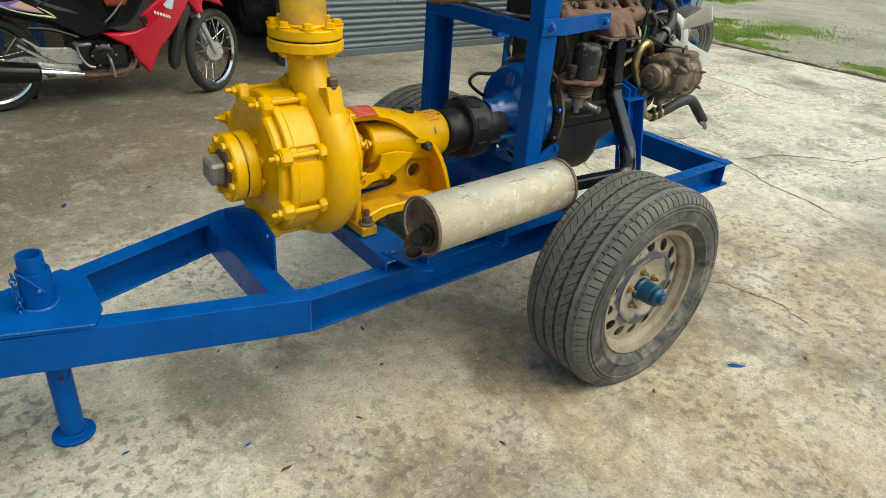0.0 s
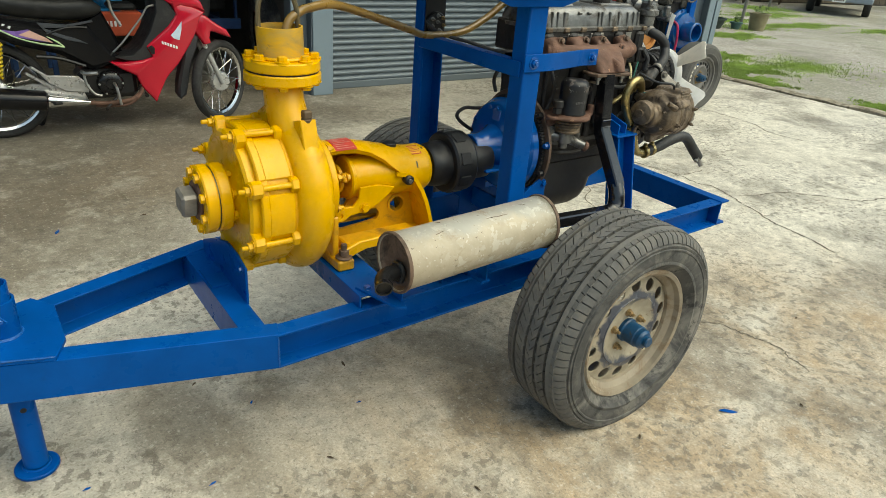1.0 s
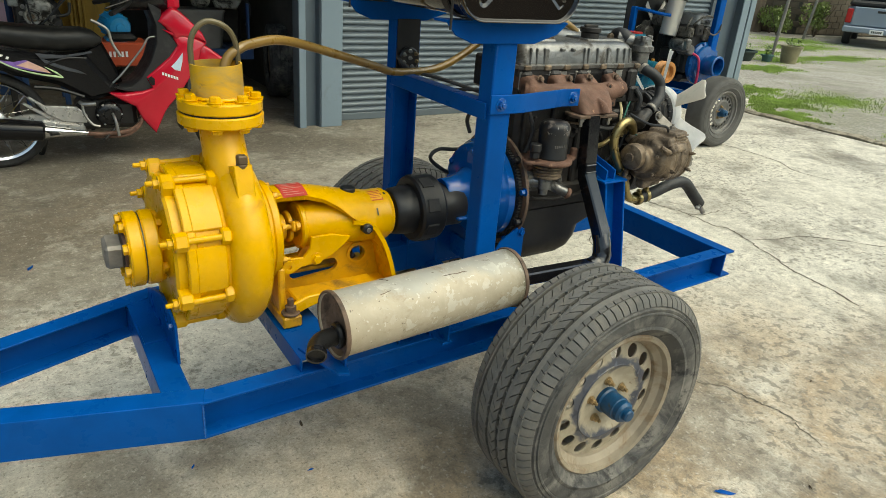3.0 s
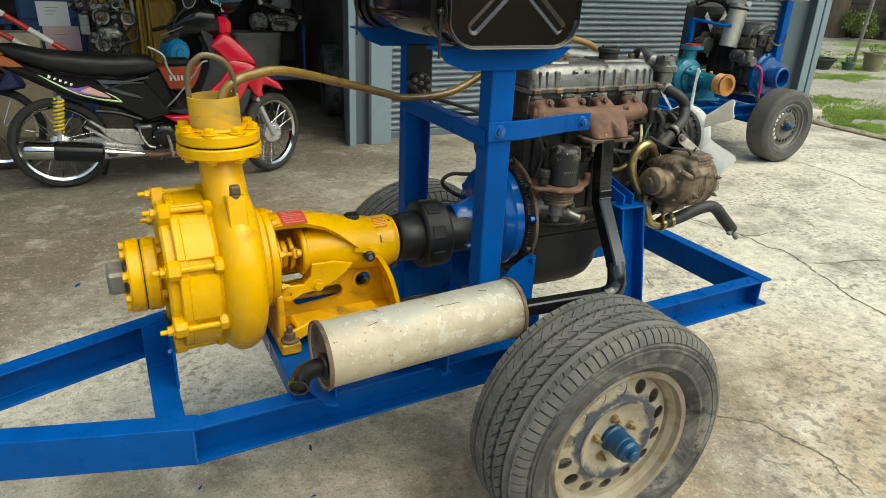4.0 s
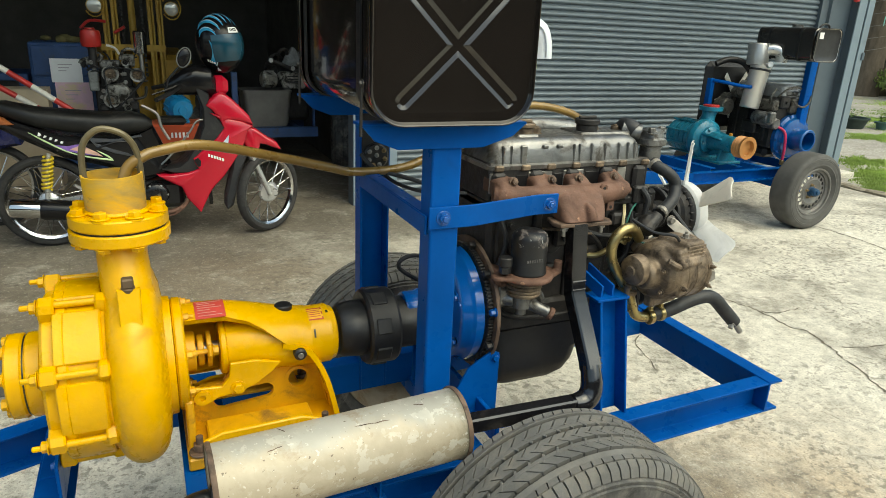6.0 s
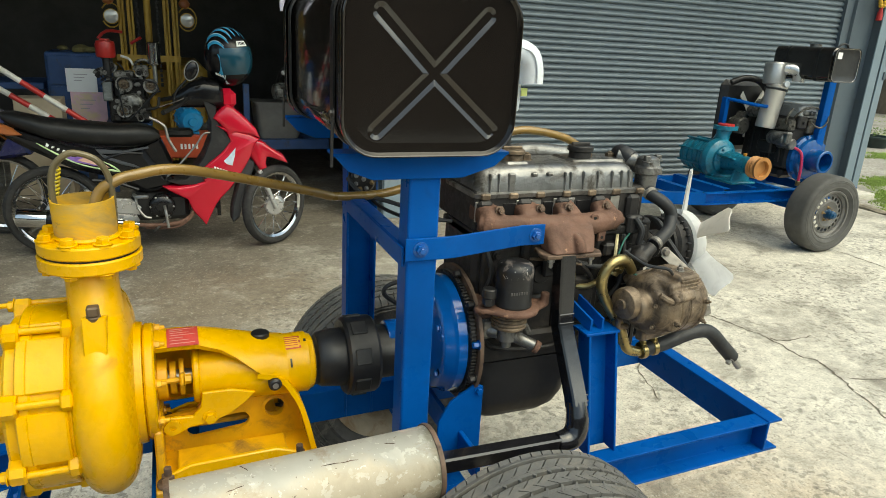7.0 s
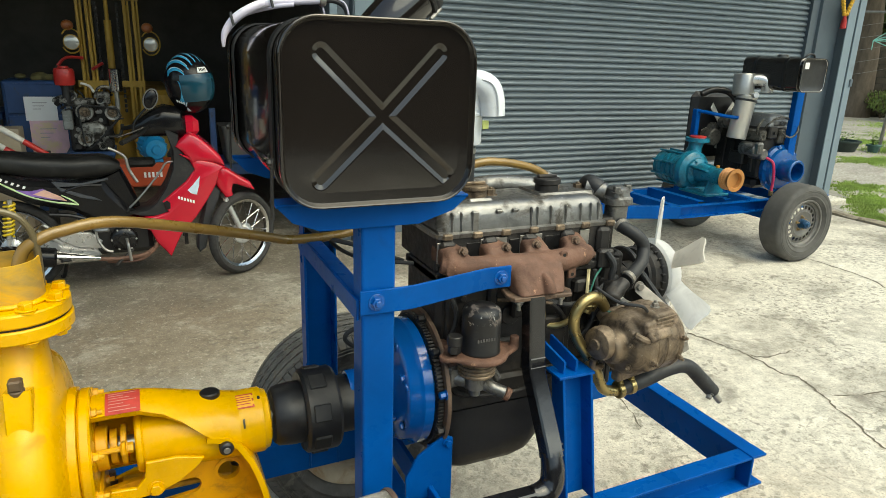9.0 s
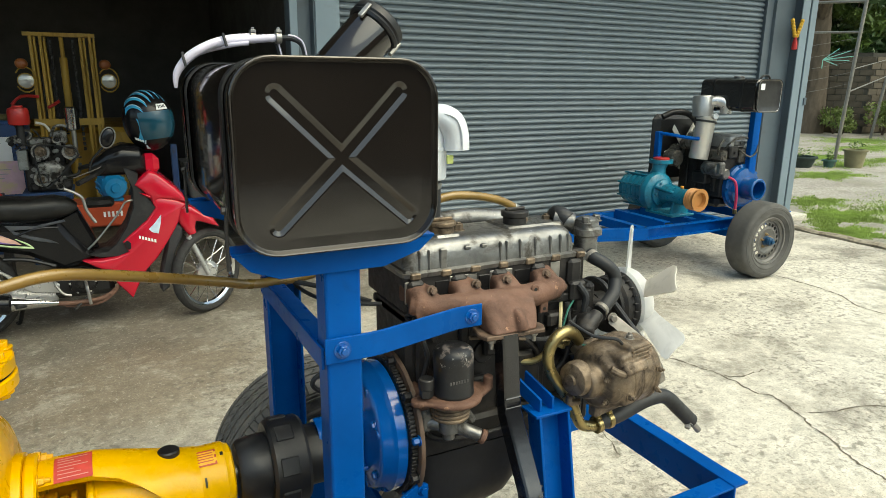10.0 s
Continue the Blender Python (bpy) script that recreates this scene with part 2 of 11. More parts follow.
RUBBER = surface("tyre_rubber", (0.066, 0.066, 0.065), 0.72, var=0.35, scale=9, bump=0.3, bscale=150, dirt=(0.2, 0.19, 0.17), dirt_lo=0.48, dirt_hi=0.62, dirt_scale=6, wear=(0.03, 0.03, 0.031), wear_lo=0.53, wear_hi=0.62)
TREAD = surface("tread_rubber", (0.118, 0.115, 0.108), 0.8, var=0.3, scale=11, bump=0.35, bscale=220, dirt=(0.17, 0.155, 0.13), dirt_lo=0.5, dirt_hi=0.72, dirt_scale=14)
HOSE_RUBBER = surface("hose_rubber", (0.02, 0.021, 0.023), 0.55, var=0.3, scale=20, bump=0.2, bscale=180)
STEEL_WHEEL = surface("steel_wheel", (0.31, 0.265, 0.20), 0.6, 0.1, var=0.25, scale=11, bump=0.3, bscale=90, dirt=(0.21, 0.135, 0.07), dirt_lo=0.48, dirt_hi=0.68, dirt_scale=13, wear=(0.09, 0.1, 0.13), wear_lo=0.66, wear_hi=0.71)

LUG = surface("rusty_brass_nut", (0.34, 0.24, 0.12), 0.5, 0.5, var=0.4, scale=60, bump=0.3)
STEEL = surface("bare_steel", (0.35, 0.34, 0.32), 0.4, 0.85, var=0.25, scale=25, bump=0.2)
ALU = surface("cast_aluminium", (0.215, 0.214, 0.208), 0.34, 0.8, var=0.45, scale=13, bump=0.6, bscale=100, dirt=(0.085, 0.078, 0.068), dirt_lo=0.5, dirt_hi=0.66, dirt_scale=15, wear=(0.5, 0.49, 0.47), wear_lo=0.64, wear_hi=0.69)
ALU_DIRTY = surface("grimy_aluminium", (0.22, 0.165, 0.112), 0.42, 0.45, var=0.5, scale=20, bump=0.6, bscale=90, dirt=(0.06, 0.044, 0.032), dirt_lo=0.45, dirt_hi=0.68, dirt_scale=26, wear=(0.4, 0.36, 0.3), wear_lo=0.64, wear_hi=0.68)
IRON = surface("oily_cast_iron", (0.024, 0.0225, 0.022), 0.5, 0.2, var=0.5, scale=14, bump=0.7, bscale=90, dirt=(0.06, 0.05, 0.042), dirt_lo=0.52, dirt_hi=0.7, dirt_scale=16)
PAN = surface("black_oil_pan", (0.014, 0.014, 0.015), 0.45, var=0.4, scale=9, bump=0.25, bscale=60)
RUST = surface("rusty_iron", (0.15, 0.078, 0.052), 0.72, 0.1, var=0.35, scale=16, bump=0.7, bscale=160, dirt=(0.085, 0.044, 0.03), dirt_lo=0.5, dirt_hi=0.66, dirt_scale=14, wear=(0.36, 0.2, 0.12), wear_lo=0.645, wear_hi=0.67)
BRASS = surface("zinc_yellow_pipe", (0.37, 0.29, 0.13), 0.3, 0.85, var=0.35, scale=18, bump=0.2)
MUFFLER_END = surface("muffler_end_rust", (0.15, 0.098, 0.068), 0.6, 0.25, var=0.4, scale=18, bump=0.4, dirt=(0.03, 0.024, 0.02), dirt_lo=0.54, dirt_hi=0.68, dirt_scale=12)
SOOT_AND_SHADE = surface("soot_and_hole_shade", (0.012, 0.012, 0.013), 0.35, 0.2, var=0.5, scale=30, bump=0.7, bscale=80)
RED_TAG = surface("red_plate", (0.48, 0.05, 0.04), 0.5, var=0.2, scale=30, bump=0.05)
WHITE_PLASTIC = surface("white_plastic", (0.82, 0.81, 0.79), 0.35, var=0.06, scale=12, bump=0.05)
WHITE_DIRTY = surface("stained_white_plastic", (0.72, 0.68, 0.6), 0.45, var=0.12, scale=14, bump=0.05, dirt=(0.5, 0.33, 0.2), dirt_lo=0.6, dirt_hi=0.75, dirt_scale=18)
HOSE_BROWN = surface("amber_hose", (0.24, 0.145, 0.035), 0.3, var=0.25, scale=10, bump=0.1, coat=0.3)
HOSE_CLEAR = surface("dull_olive_hose", (0.13, 0.105, 0.055), 0.35, var=0.3, scale=10, bump=0.1)
PLUG = surface("grey_plug", (0.27, 0.25, 0.22), 0.55, 0.5, var=0.3, scale=22, bump=0.3)


def translucent_white(name, col, through):
    """Thin plastic that passes some of the light behind it."""
    mt, nt, bs = nodes_of(name)
    c = blend(nt, ramp(nt, noise_of(nt, 13, 5, 0.6, 0.4), 0.52, 0.7), col, tuple(v * 0.8 for v in col))
    nt.links.new(c, bs.inputs["Base Color"])
    bs.inputs["Roughness"].default_value = 0.38
    tr = nt.nodes.new("ShaderNodeBsdfTranslucent")
    nt.links.new(c, tr.inputs[0])
    mx = nt.nodes.new("ShaderNodeMixShader")
    mx.inputs[0].default_value = through
    nt.links.new(bs.outputs[0], mx.inputs[1])
    nt.links.new(tr.outputs[0], mx.inputs[2])
    nt.links.new(mx.outputs[0], nt.nodes["Material Output"].inputs[0])
    return mt


FAN_WHITE = translucent_white("fan_plastic", (0.88, 0.88, 0.87), 0.5)
FAN_STAINED = translucent_white("stained_fan_plastic", (0.84, 0.80, 0.73), 0.5)


def disc_material():
    """Dusty tan wheel disc with a dark ring where the paint shows, round the hub at (0.966, 0.303)."""
    mt, nt, bs = nodes_of("worn_wheel_disc")
    co = nt.nodes.new("ShaderNodeTexCoord")
    sep = nt.nodes.new("ShaderNodeSeparateXYZ")
    nt.links.new(co.outputs["Object"], sep.inputs[0])
    dx = math_of(nt, "SUBTRACT", sep.outputs[0], 0.966)
    dz = math_of(nt, "SUBTRACT", sep.outputs[2], 0.303)
    r = math_of(nt, "SQRT", math_of(nt, "ADD", math_of(nt, "MULTIPLY", dx, dx), math_of(nt, "MULTIPLY", dz, dz)), 0.0)
    off = math_of(nt, "ABSOLUTE", math_of(nt, "SUBTRACT", r, 0.116), 0.0)
    ring = math_of(nt, "MULTIPLY", off, -22.0)
    d = ramp(nt, math_of(nt, "ADD", ring, math_of(nt, "MULTIPLY", noise_of(nt, 13, 6, 0.6, 0.4), 2.6)), 0.82, 1.12)
    tan = blend(nt, ramp(nt, noise_of(nt, 24, 6, 0.65), 0.3, 0.7), (0.30, 0.26, 0.19), (0.43, 0.38, 0.29))
    col = blend(nt, d, tan, (0.06, 0.067, 0.09))
    rust = ramp(nt, noise_of(nt, 34, 8, 0.7, 0.3), 0.63, 0.68, 0.0, 0.8)
    col = blend(nt, rust, col, (0.17, 0.1, 0.05))
    nt.links.new(col, bs.inputs["Base Color"])
    nt.links.new(ramp(nt, d, 0.0, 1.0, 0.7, 0.35), bs.inputs["Roughness"])
    bump_of(nt, bs, noise_of(nt, 90, 5, 0.65), 0.3)
    return mt


def muffler_material():
    """Cream paint gone tan, with bluish smears, pale flakes and dark chips."""
    mt, nt, bs = nodes_of("muffler_paint")
    col = blend(nt, ramp(nt, noise_of(nt, 9, 6, 0.6, 0.3), 0.35, 0.65), (0.37, 0.315, 0.225), (0.49, 0.43, 0.33))
    co = nt.nodes.new("ShaderNodeTexCoord")
    sep = nt.nodes.new("ShaderNodeSeparateXYZ")
    nt.links.new(co.outputs["Object"], sep.inputs[0])
    # bluish overspray along the top, scorched olive towards the engine
    top = math_of(nt, "ADD", math_of(nt, "MULTIPLY", math_of(nt, "SUBTRACT", sep.outputs[2], 0.632), 16.0), noise_of(nt, 11, 7, 0.65, 0.4))
    col = blend(nt, ramp(nt, top, 0.62, 0.95, 0.0, 0.55), col, (0.35, 0.37, 0.36))
    end = math_of(nt, "ADD", math_of(nt, "MULTIPLY", math_of(nt, "SUBTRACT", sep.outputs[0], 0.735), 7.0), math_of(nt, "MULTIPLY", noise_of(nt, 14, 7, 0.65, 0.3), 1.2))
    col = blend(nt, ramp(nt, end, 0.62, 0.9, 0.0, 0.75), col, (0.15, 0.135, 0.085))
    col = blend(nt, ramp(nt, noise_of(nt, 12, 8, 0.7, 0.3), 0.57, 0.68, 0.0, 0.6), col, (0.25, 0.18, 0.105))
    flake = math_of(nt, "MULTIPLY", ramp(nt, noise_of(nt, 34, 5, 0.6, 0.2), 0.55, 0.58), ramp(nt, noise_of(nt, 6, 4, 0.55), 0.5, 0.58))
    col = blend(nt, math_of(nt, "MULTIPLY", flake, 0.5), col, (0.60, 0.585, 0.51))
    col = blend(nt, ramp(nt, noise_of(nt, 90, 4, 0.6, 0.1), 0.64, 0.67, 0.0, 0.7), col, (0.62, 0.6, 0.53))
    col = blend(nt, ramp(nt, noise_of(nt, 70, 4, 0.65, 0.1), 0.66, 0.69, 0.0, 0.85), col, (0.11, 0.085, 0.06))
    nt.links.new(col, bs.inputs["Base Color"])
    nt.links.new(ramp(nt, noise_of(nt, 16, 5), 0.35, 0.65, 0.35, 0.6), bs.inputs["Roughness"])
    bs.inputs["Metallic"].default_value = 0.1
    bump_of(nt, bs, noise_of(nt, 40, 6, 0.65), 0.35)
    return mt


WHEEL_DISC = disc_material()

# ---- the blue trailer ----
C = 0.305


def rail_z(x):
    return 0.409 + 0.0215 * x


def make_tyre(name, parent, radius, width, rim_r, centre, side, worn=False, mats=None):
    """Tyre about the y axis; side is -1 when the outer face looks to -y."""
    m = ax(centre, (0, side, 0))
    tyre_m, tread_m = mats if mats else (RUBBER, TREAD)
    w = width / 2
    g = Geo()
    R = radius - (0.004 if worn else 0.011)
    prof = [(rim_r - 0.004, w * 0.62), (rim_r + 0.006, w * 0.74), (rim_r + 0.02, w * 0.86), (rim_r + 0.034, w * 0.955), (rim_r + 0.037, w * 0.985),
            (rim_r + 0.043, w * 0.985), (rim_r + 0.046, w * 0.97), (R - 0.062, w), (R - 0.046, w * 0.985), (R - 0.044, w * 1.005), (R - 0.04, w * 1.005), (R - 0.038, w * 0.975), (R - 0.034, w * 0.985), (R - 0.030, w * 0.985),
            (R - 0.028, w * 0.95), (R - 0.012, w * 0.88), (R - 0.003, w * 0.77), (R, w * 0.6)]
    lathe(g, prof + [(R, 0)] + [(r, -h) for r, h in prof[::-1]], m, 72)
    tyre = part(name, g, tyre_m, parent, "worn grey-black rubber tyre")
    g = Geo()
    # ribs: a solid band beside a band cut by thin slanted slots
    top = R + (0.006 if worn else 0.0105)
    for a, b in () if worn else ((-0.66, -0.56), (-0.29, -0.21), (0.21, 0.29), (0.56, 0.66)):
        e = 0.004 if abs(a + b) > 1.1 else 0.0
        ea, eb = (e, 0.0) if a < 0 else (0.0, e)
        lathe(g, [(R - 0.006, a * w), (top - ea - 0.001, a * w), (top - ea, a * w + 0.001), (top - eb, b * w - 0.001), (top - eb - 0.001, b * w), (R - 0.006, b * w)], m, 96)
    for a, b, count, slant in () if worn else ((-0.48, -0.29, 66, 0.75), (0.29, 0.48, 66, -0.75), (-0.125, 0.0, 66, 0.6), (0.0, 0.125, 66, -0.6), (-0.77, -0.66, 84, 0.15), (0.66, 0.77, 84, 0.15)):
        step = 2 * math.pi / count
        for i in range(count):
            gap = step * (0.12 if not worn else 0.05)
            verts = []
            e = 0.0045 if abs(a) > 0.6 else 0.0004
            for rr in (R - 0.006, top - e):
                for u, k in ((a, 0), (b, 1)):
                    for v in (0, 1):
                        t = i * step + slant * step * k + (gap / 2 if v == 0 else step - gap / 2)
                        verts.append((rr * math.cos(t), rr * math.sin(t), u * w))
            g.add(verts, [[0, 1, 3, 2], [4, 6, 7, 5], [0, 4, 5, 1], [2, 3, 7, 6], [0, 2, 6, 4], [1, 5, 7, 3]], m)
    # short wedges that bite into the grooves
    for u, k in () if worn else ((-0.245, 1), (0.245, -1)):
        for i in range(64):
            t = 2 * math.pi * i / 64
            q = m @ Matrix.Rotation(t, 4, "Z") @ Matrix.Translation((top - 0.0027, 0, u * w)) @ Matrix.Rotation(radians(32 * k), 4, "X")
            box(g, (-0.002, -0.0022, -0.011), (0.0031, 0.0022, 0.011), 0.0004, q)
    # shoulder lugs run down to the sidewall
    count = 84
    for s in () if worn else (-1, 1):
        for i in range(count):
            t0, t1 = 2 * math.pi * i / count, 2 * math.pi * (i + 0.84) / count
            verts = []
            for rr, h in ((R - 0.001, 0.755), (R - 0.009, 0.865), (R - 0.026, 0.945)):
                for t in (t0, t1):
                    verts.append(((rr + 0.0035) * math.cos(t), (rr + 0.0035) * math.sin(t), s * w * h + s * 0.002))
            for rr, h in ((R - 0.006, 0.74), (R - 0.016, 0.85), (R - 0.03, 0.92)):
                for t in (t0, t1):
                    verts.append((rr * math.cos(t), rr * math.sin(t), s * w * h))
            g.add(verts, [[0, 1, 3, 2], [2, 3, 5, 4], [6, 8, 9, 7], [8, 10, 11, 9], [0, 2, 8, 6], [2, 4, 10, 8], [1, 7, 9, 3], [3, 9, 11, 5], [4, 5, 11, 10], [0, 6, 7, 1]], m)
    if not worn:
        part("tread", g, tread_m, tyre, "dusty ribbed tread")
    return tyre


def disc_with_holes(g, m, r_in, r_out, h, holes, hole_at, hole_r, thick=0.004, dish=0.0):
    """A ring of sectors, each with a round hole."""
    k = 12
    for i in range(holes):
        a0, a1 = 2 * math.pi * i / holes, 2 * math.pi * (i + 1) / holes
        mid = (a0 + a1) / 2
        outer = []
        # the sector's border, sampled at the same angles as the hole
        border = []
        for t in np.linspace(mid - (a1 - a0) / 2, mid + (a1 - a0) / 2, 7):
            border.append((r_out * math.cos(t), r_out * math.sin(t)))
        for rr in np.linspace(r_out, r_in, 6)[1:-1]:
            border.append((rr * math.cos(a1), rr * math.sin(a1)))
        for t in np.linspace(mid + (a1 - a0) / 2, mid - (a1 - a0) / 2, 7):
            border.append((r_in * math.cos(t), r_in * math.sin(t)))
        for rr in np.linspace(r_in, r_out, 6)[1:-1]:
            border.append((rr * math.cos(a0), rr * math.sin(a0)))
        cx, cy = hole_at * math.cos(mid), hole_at * math.sin(mid)
        hole = []
        for bx, by in border:
            t = math.atan2(by - cy, bx - cx)
            hole.append((cx + hole_r * math.cos(t), cy + hole_r * math.sin(t)))
        n = len(border)
        verts = []
        for z in (h, h - thick):
            for x, y in border:
                rr = math.hypot(x, y)
                verts.append((x, y, z + dish * (rr - r_in) / (r_out - r_in)))
            for x, y in hole:
                rr = math.hypot(x, y)
                verts.append((x, y, z + dish * (rr - r_in) / (r_out - r_in)))
        faces = []
        for j in range(n):
            q = (j + 1) % n
            faces.append([j, q, n + q, n + j])
            faces.append([2 * n + j, 3 * n + j, 3 * n + q, 2 * n + q])
            faces.append([n + j, n + q, 3 * n + q, 3 * n + j])
        g.add(verts, faces, m)
    return g


def make_wheel(parent, centre, side, radius=0.315, width=0.215, rim_r=0.19, wheel_mat=None, holes=16, worn=False, mats=None, hub_mat=None, name="wheel", disc_mat=None, hole_at=0.82, hole_r=0.095):
    m = ax(centre, (0, side, 0))
    w = width / 2
    wheel_mat = wheel_mat or STEEL_WHEEL
    rim = Geo()
    lathe(rim, [(rim_r + 0.008, w * 0.70), (rim_r + 0.012, w * 0.78), (rim_r + 0.006, w * 0.83), (rim_r - 0.004, w * 0.80), (rim_r - 0.007, w * 0.66), (rim_r - 0.022, w * 0.55), (rim_r - 0.028, w * 0.2),
                (rim_r - 0.028, -w * 0.2), (rim_r - 0.012, -w * 0.55), (rim_r + 0.006, -w * 0.8), (rim_r + 0.01, -w * 0.72), (rim_r - 0.004, -w * 0.5), (rim_r - 0.02, 0.0), (rim_r - 0.012, w * 0.5), (rim_r + 0.008, w * 0.70)], m, 56)
    body = part(name, rim, wheel_mat, parent, "dusty stamped steel wheel")
    make_tyre("tyre", body, radius, width, rim_r, centre, side, worn, mats)
    g = Geo()
    r1 = rim_r - 0.024
    disc_with_holes(g, m, r1 * 0.64, r1, w * 0.58, holes, r1 * hole_at, r1 * hole_r, dish=-w * 0.12)
    lathe(g, [(r1 * 0.64, w * 0.58), (r1 * 0.63, w * 0.60), (r1 * 0.60, w * 0.585), (r1 * 0.5, w * 0.50), (r1 * 0.36, w * 0.47), (r1 * 0.2, w * 0.48), (r1 * 0.2, w * 0.44), (r1 * 0.5, w * 0.46), (r1 * 0.64, w * 0.54)], m, 48)
    part("wheel_disc", g, disc_mat or wheel_mat, body, "steel disc with a ring of round holes", 35, True)
    g = Geo()
    lathe(g, [(0, w * 0.2), (0.036, w * 0.2), (0.037, w * 0.56), (0.033, w * 0.60), (0.033, w * 0.90), (0.030, w * 0.92), (0.030, w * 1.03), (0.027, w * 1.05), (0.024, w * 1.09), (0.017, w * 1.10), (0.017, w * 1.18), (0.013, w * 1.21), (0, w * 1.21)], m, 28)
    part("hub_cap", g, hub_mat or BLUE_GLOSS, body, "blue-painted hub cap")
    for i in range(5):
        a = 2 * math.pi * (i + 0.3) / 5
        p = m @ Vector((r1 * 0.33 * math.cos(a), r1 * 0.33 * math.sin(a), w * 0.48))
        g = Geo()
        bolt(g, p, (0, side, 0), 0.009, 0.012, True, 0.012)
        part("lug_nut", g, LUG, body, "rusty lug nut")
    return body


trailer = thing("pump_trailer", (0.9, C, 0), "blue painted steel two-wheel trailer frame carrying a pump and engine", "trailer")

# main rails, open outward
g = Geo()
beam(g, channel(0.098, 0.05, 0.007, 1), (0.0, 0.05, rail_z(0)), (1.885, 0.05, rail_z(1.885)))
part("rail", g, BLUE, trailer)
g = Geo()
beam(g, channel(0.098, 0.05, 0.007, -1), (0.0, 0.56, rail_z(0)), (1.885, 0.56, rail_z(1.885)))
part("rail", g, BLUE, trailer)
# rear crossmember, open to the back
g = Geo()
beam(g, channel(0.096, 0.05, 0.007, -1), (1.83, 0.612, rail_z(1.86) + 0.003), (1.83, -0.002, rail_z(1.86) + 0.003))
part("crossmember", g, BLUE, trailer)
# front crossmember
g = Geo()
beam(g, channel(0.096, 0.062, 0.006, 1), (-0.066, 0.036, 0.407), (-0.066, 0.574, 0.407))
part("crossmember", g, BLUE, trailer)
# pump crossmembers, flat side up
for x0, x1 in ((0.235, 0.345), (0.50, 0.60)):
    g = Geo()
    z = rail_z(x0) + 0.036
    beam(g, [(0, 0), (x1 - x0, 0), (x1 - x0, -0.055), (x1 - x0 - 0.006, -0.055), (x1 - x0 - 0.006, -0.006), (0.006, -0.006), (0.006, -0.055), (0, -0.055)], (x0, 0.012, z), (x0, 0.598, z))
    part("crossmember", g, BLUE, trailer)
g = Geo()
box(g, (0.94, 0.04, rail_z(0.95)), (0.952, 0.57, 0.50), 0.002)
part("engine_mount_plate", g, BLUE, trailer)

# tongue beams, flat web outward
TIP = (-0.83, C, 0.392)
for s in (-1, 1):
    g = Geo()
    y0 = C + s * 0.305
    p0, p1 = Vector((0.006, y0, 0.411)), Vector((TIP[0], C + s * 0.03, TIP[2]))
    beam(g, channel(0.1, 0.055, 0.006, -s), p0, p1)
    part("tongue_beam", g, BLUE, trailer)
    g = Geo()
    tube(g, [(0.0045 + 0.0004 * math.sin(i * 2.1), y0 + s * 0.0004, 0.316 + 0.011 * i) for i in range(9)], 0.002, 6, 2, [0.001, 0.0022, 0.0016, 0.0024, 0.0018, 0.0022, 0.001])
    part("weld_seam", g, WELD, trailer, "rough weld bead")
# plate over the tongue
g = Geo()
slab(g, [(-0.425, C - 0.085), (-0.425, C + 0.085), (-0.47, C + 0.15), (-0.79, C + 0.045), (-0.79, C - 0.045), (-0.455, C - 0.155)], 0.401, 0.411, None, 0.001)
part("tongue_plate", g, BLUE, trailer)
g = Geo()
tube(g, [(-0.455 - 0.018 * i, C - 0.155 + 0.006 * i + 0.0006 * math.sin(i * 2.3), 0.4115) for i in range(12)], 0.0024, 6, 2, [0.001, 0.0028, 0.002, 0.003, 0.0022, 0.0026, 0.001])
part("weld_seam", g, WELD, trailer, "bright weld bead")
# jack stand
g = Geo()
pipe(g, (-0.54, C, 0.405), (-0.54, C, 0.502), 0.036, 0.006, 28)
part("jack_sleeve", g, BLUE, trailer)
g = Geo()
tube(g, [(-0.54 + 0.0365 * math.cos(a), C + 0.0365 * math.sin(a), 0.412) for a in np.linspace(0, 2 * math.pi, 30)], 0.0045, 6, 1)
part("weld_seam", g, WELD, trailer, "bright weld bead")
g = Geo()
pipe(g, (-0.54, C, 0.02), (-0.54, C, 0.543), 0.0285, 0.004, 28)
leg = part("jack_leg", g, BLUE, trailer)
# shade inside the pin holes is drawn as dark discs
for p0, p1 in (((-0.54, C - 0.0275, 0.205), (-0.54, C - 0.0295, 0.205)), ((-0.562, C - 0.0185, 0.295), (-0.5635, C - 0.0198, 0.295))):
    g = Geo()
    cyl(g, p0, p1, 0.0072, n=14, c=0.0005)
    part("pin_hole", g, SOOT_AND_SHADE, leg, "pin hole drawn as a dark disc")
g = Geo()
lathe(g, [(0, 0.0), (0.05, 0.0), (0.052, 0.003), (0.052, 0.009), (0.049, 0.0115), (0.03, 0.012), (0, 0.012)], ax((-0.54, C, 0.0), (0, 0, 1)), 36)
tube(g, [(-0.54 + 0.03 * math.cos(a), C + 0.03 * math.sin(a), 0.014) for a in np.linspace(0, 2 * math.pi, 30)], 0.004, 6, 1)
part("foot_plate", g, BLUE, trailer)
g = Geo()
cyl(g, (-0.54, C - 0.055, 0.47), (-0.54, C + 0.05, 0.47), 0.006, n=12)
tube(g, [(-0.572, C - 0.03, 0.515), (-0.556, C - 0.042, 0.500), (-0.535, C - 0.052, 0.475), (-0.528, C - 0.056, 0.468)], 0.0022, 6)
part("locking_pin", g, BLUE_GLOSS, trailer)
g = Geo()
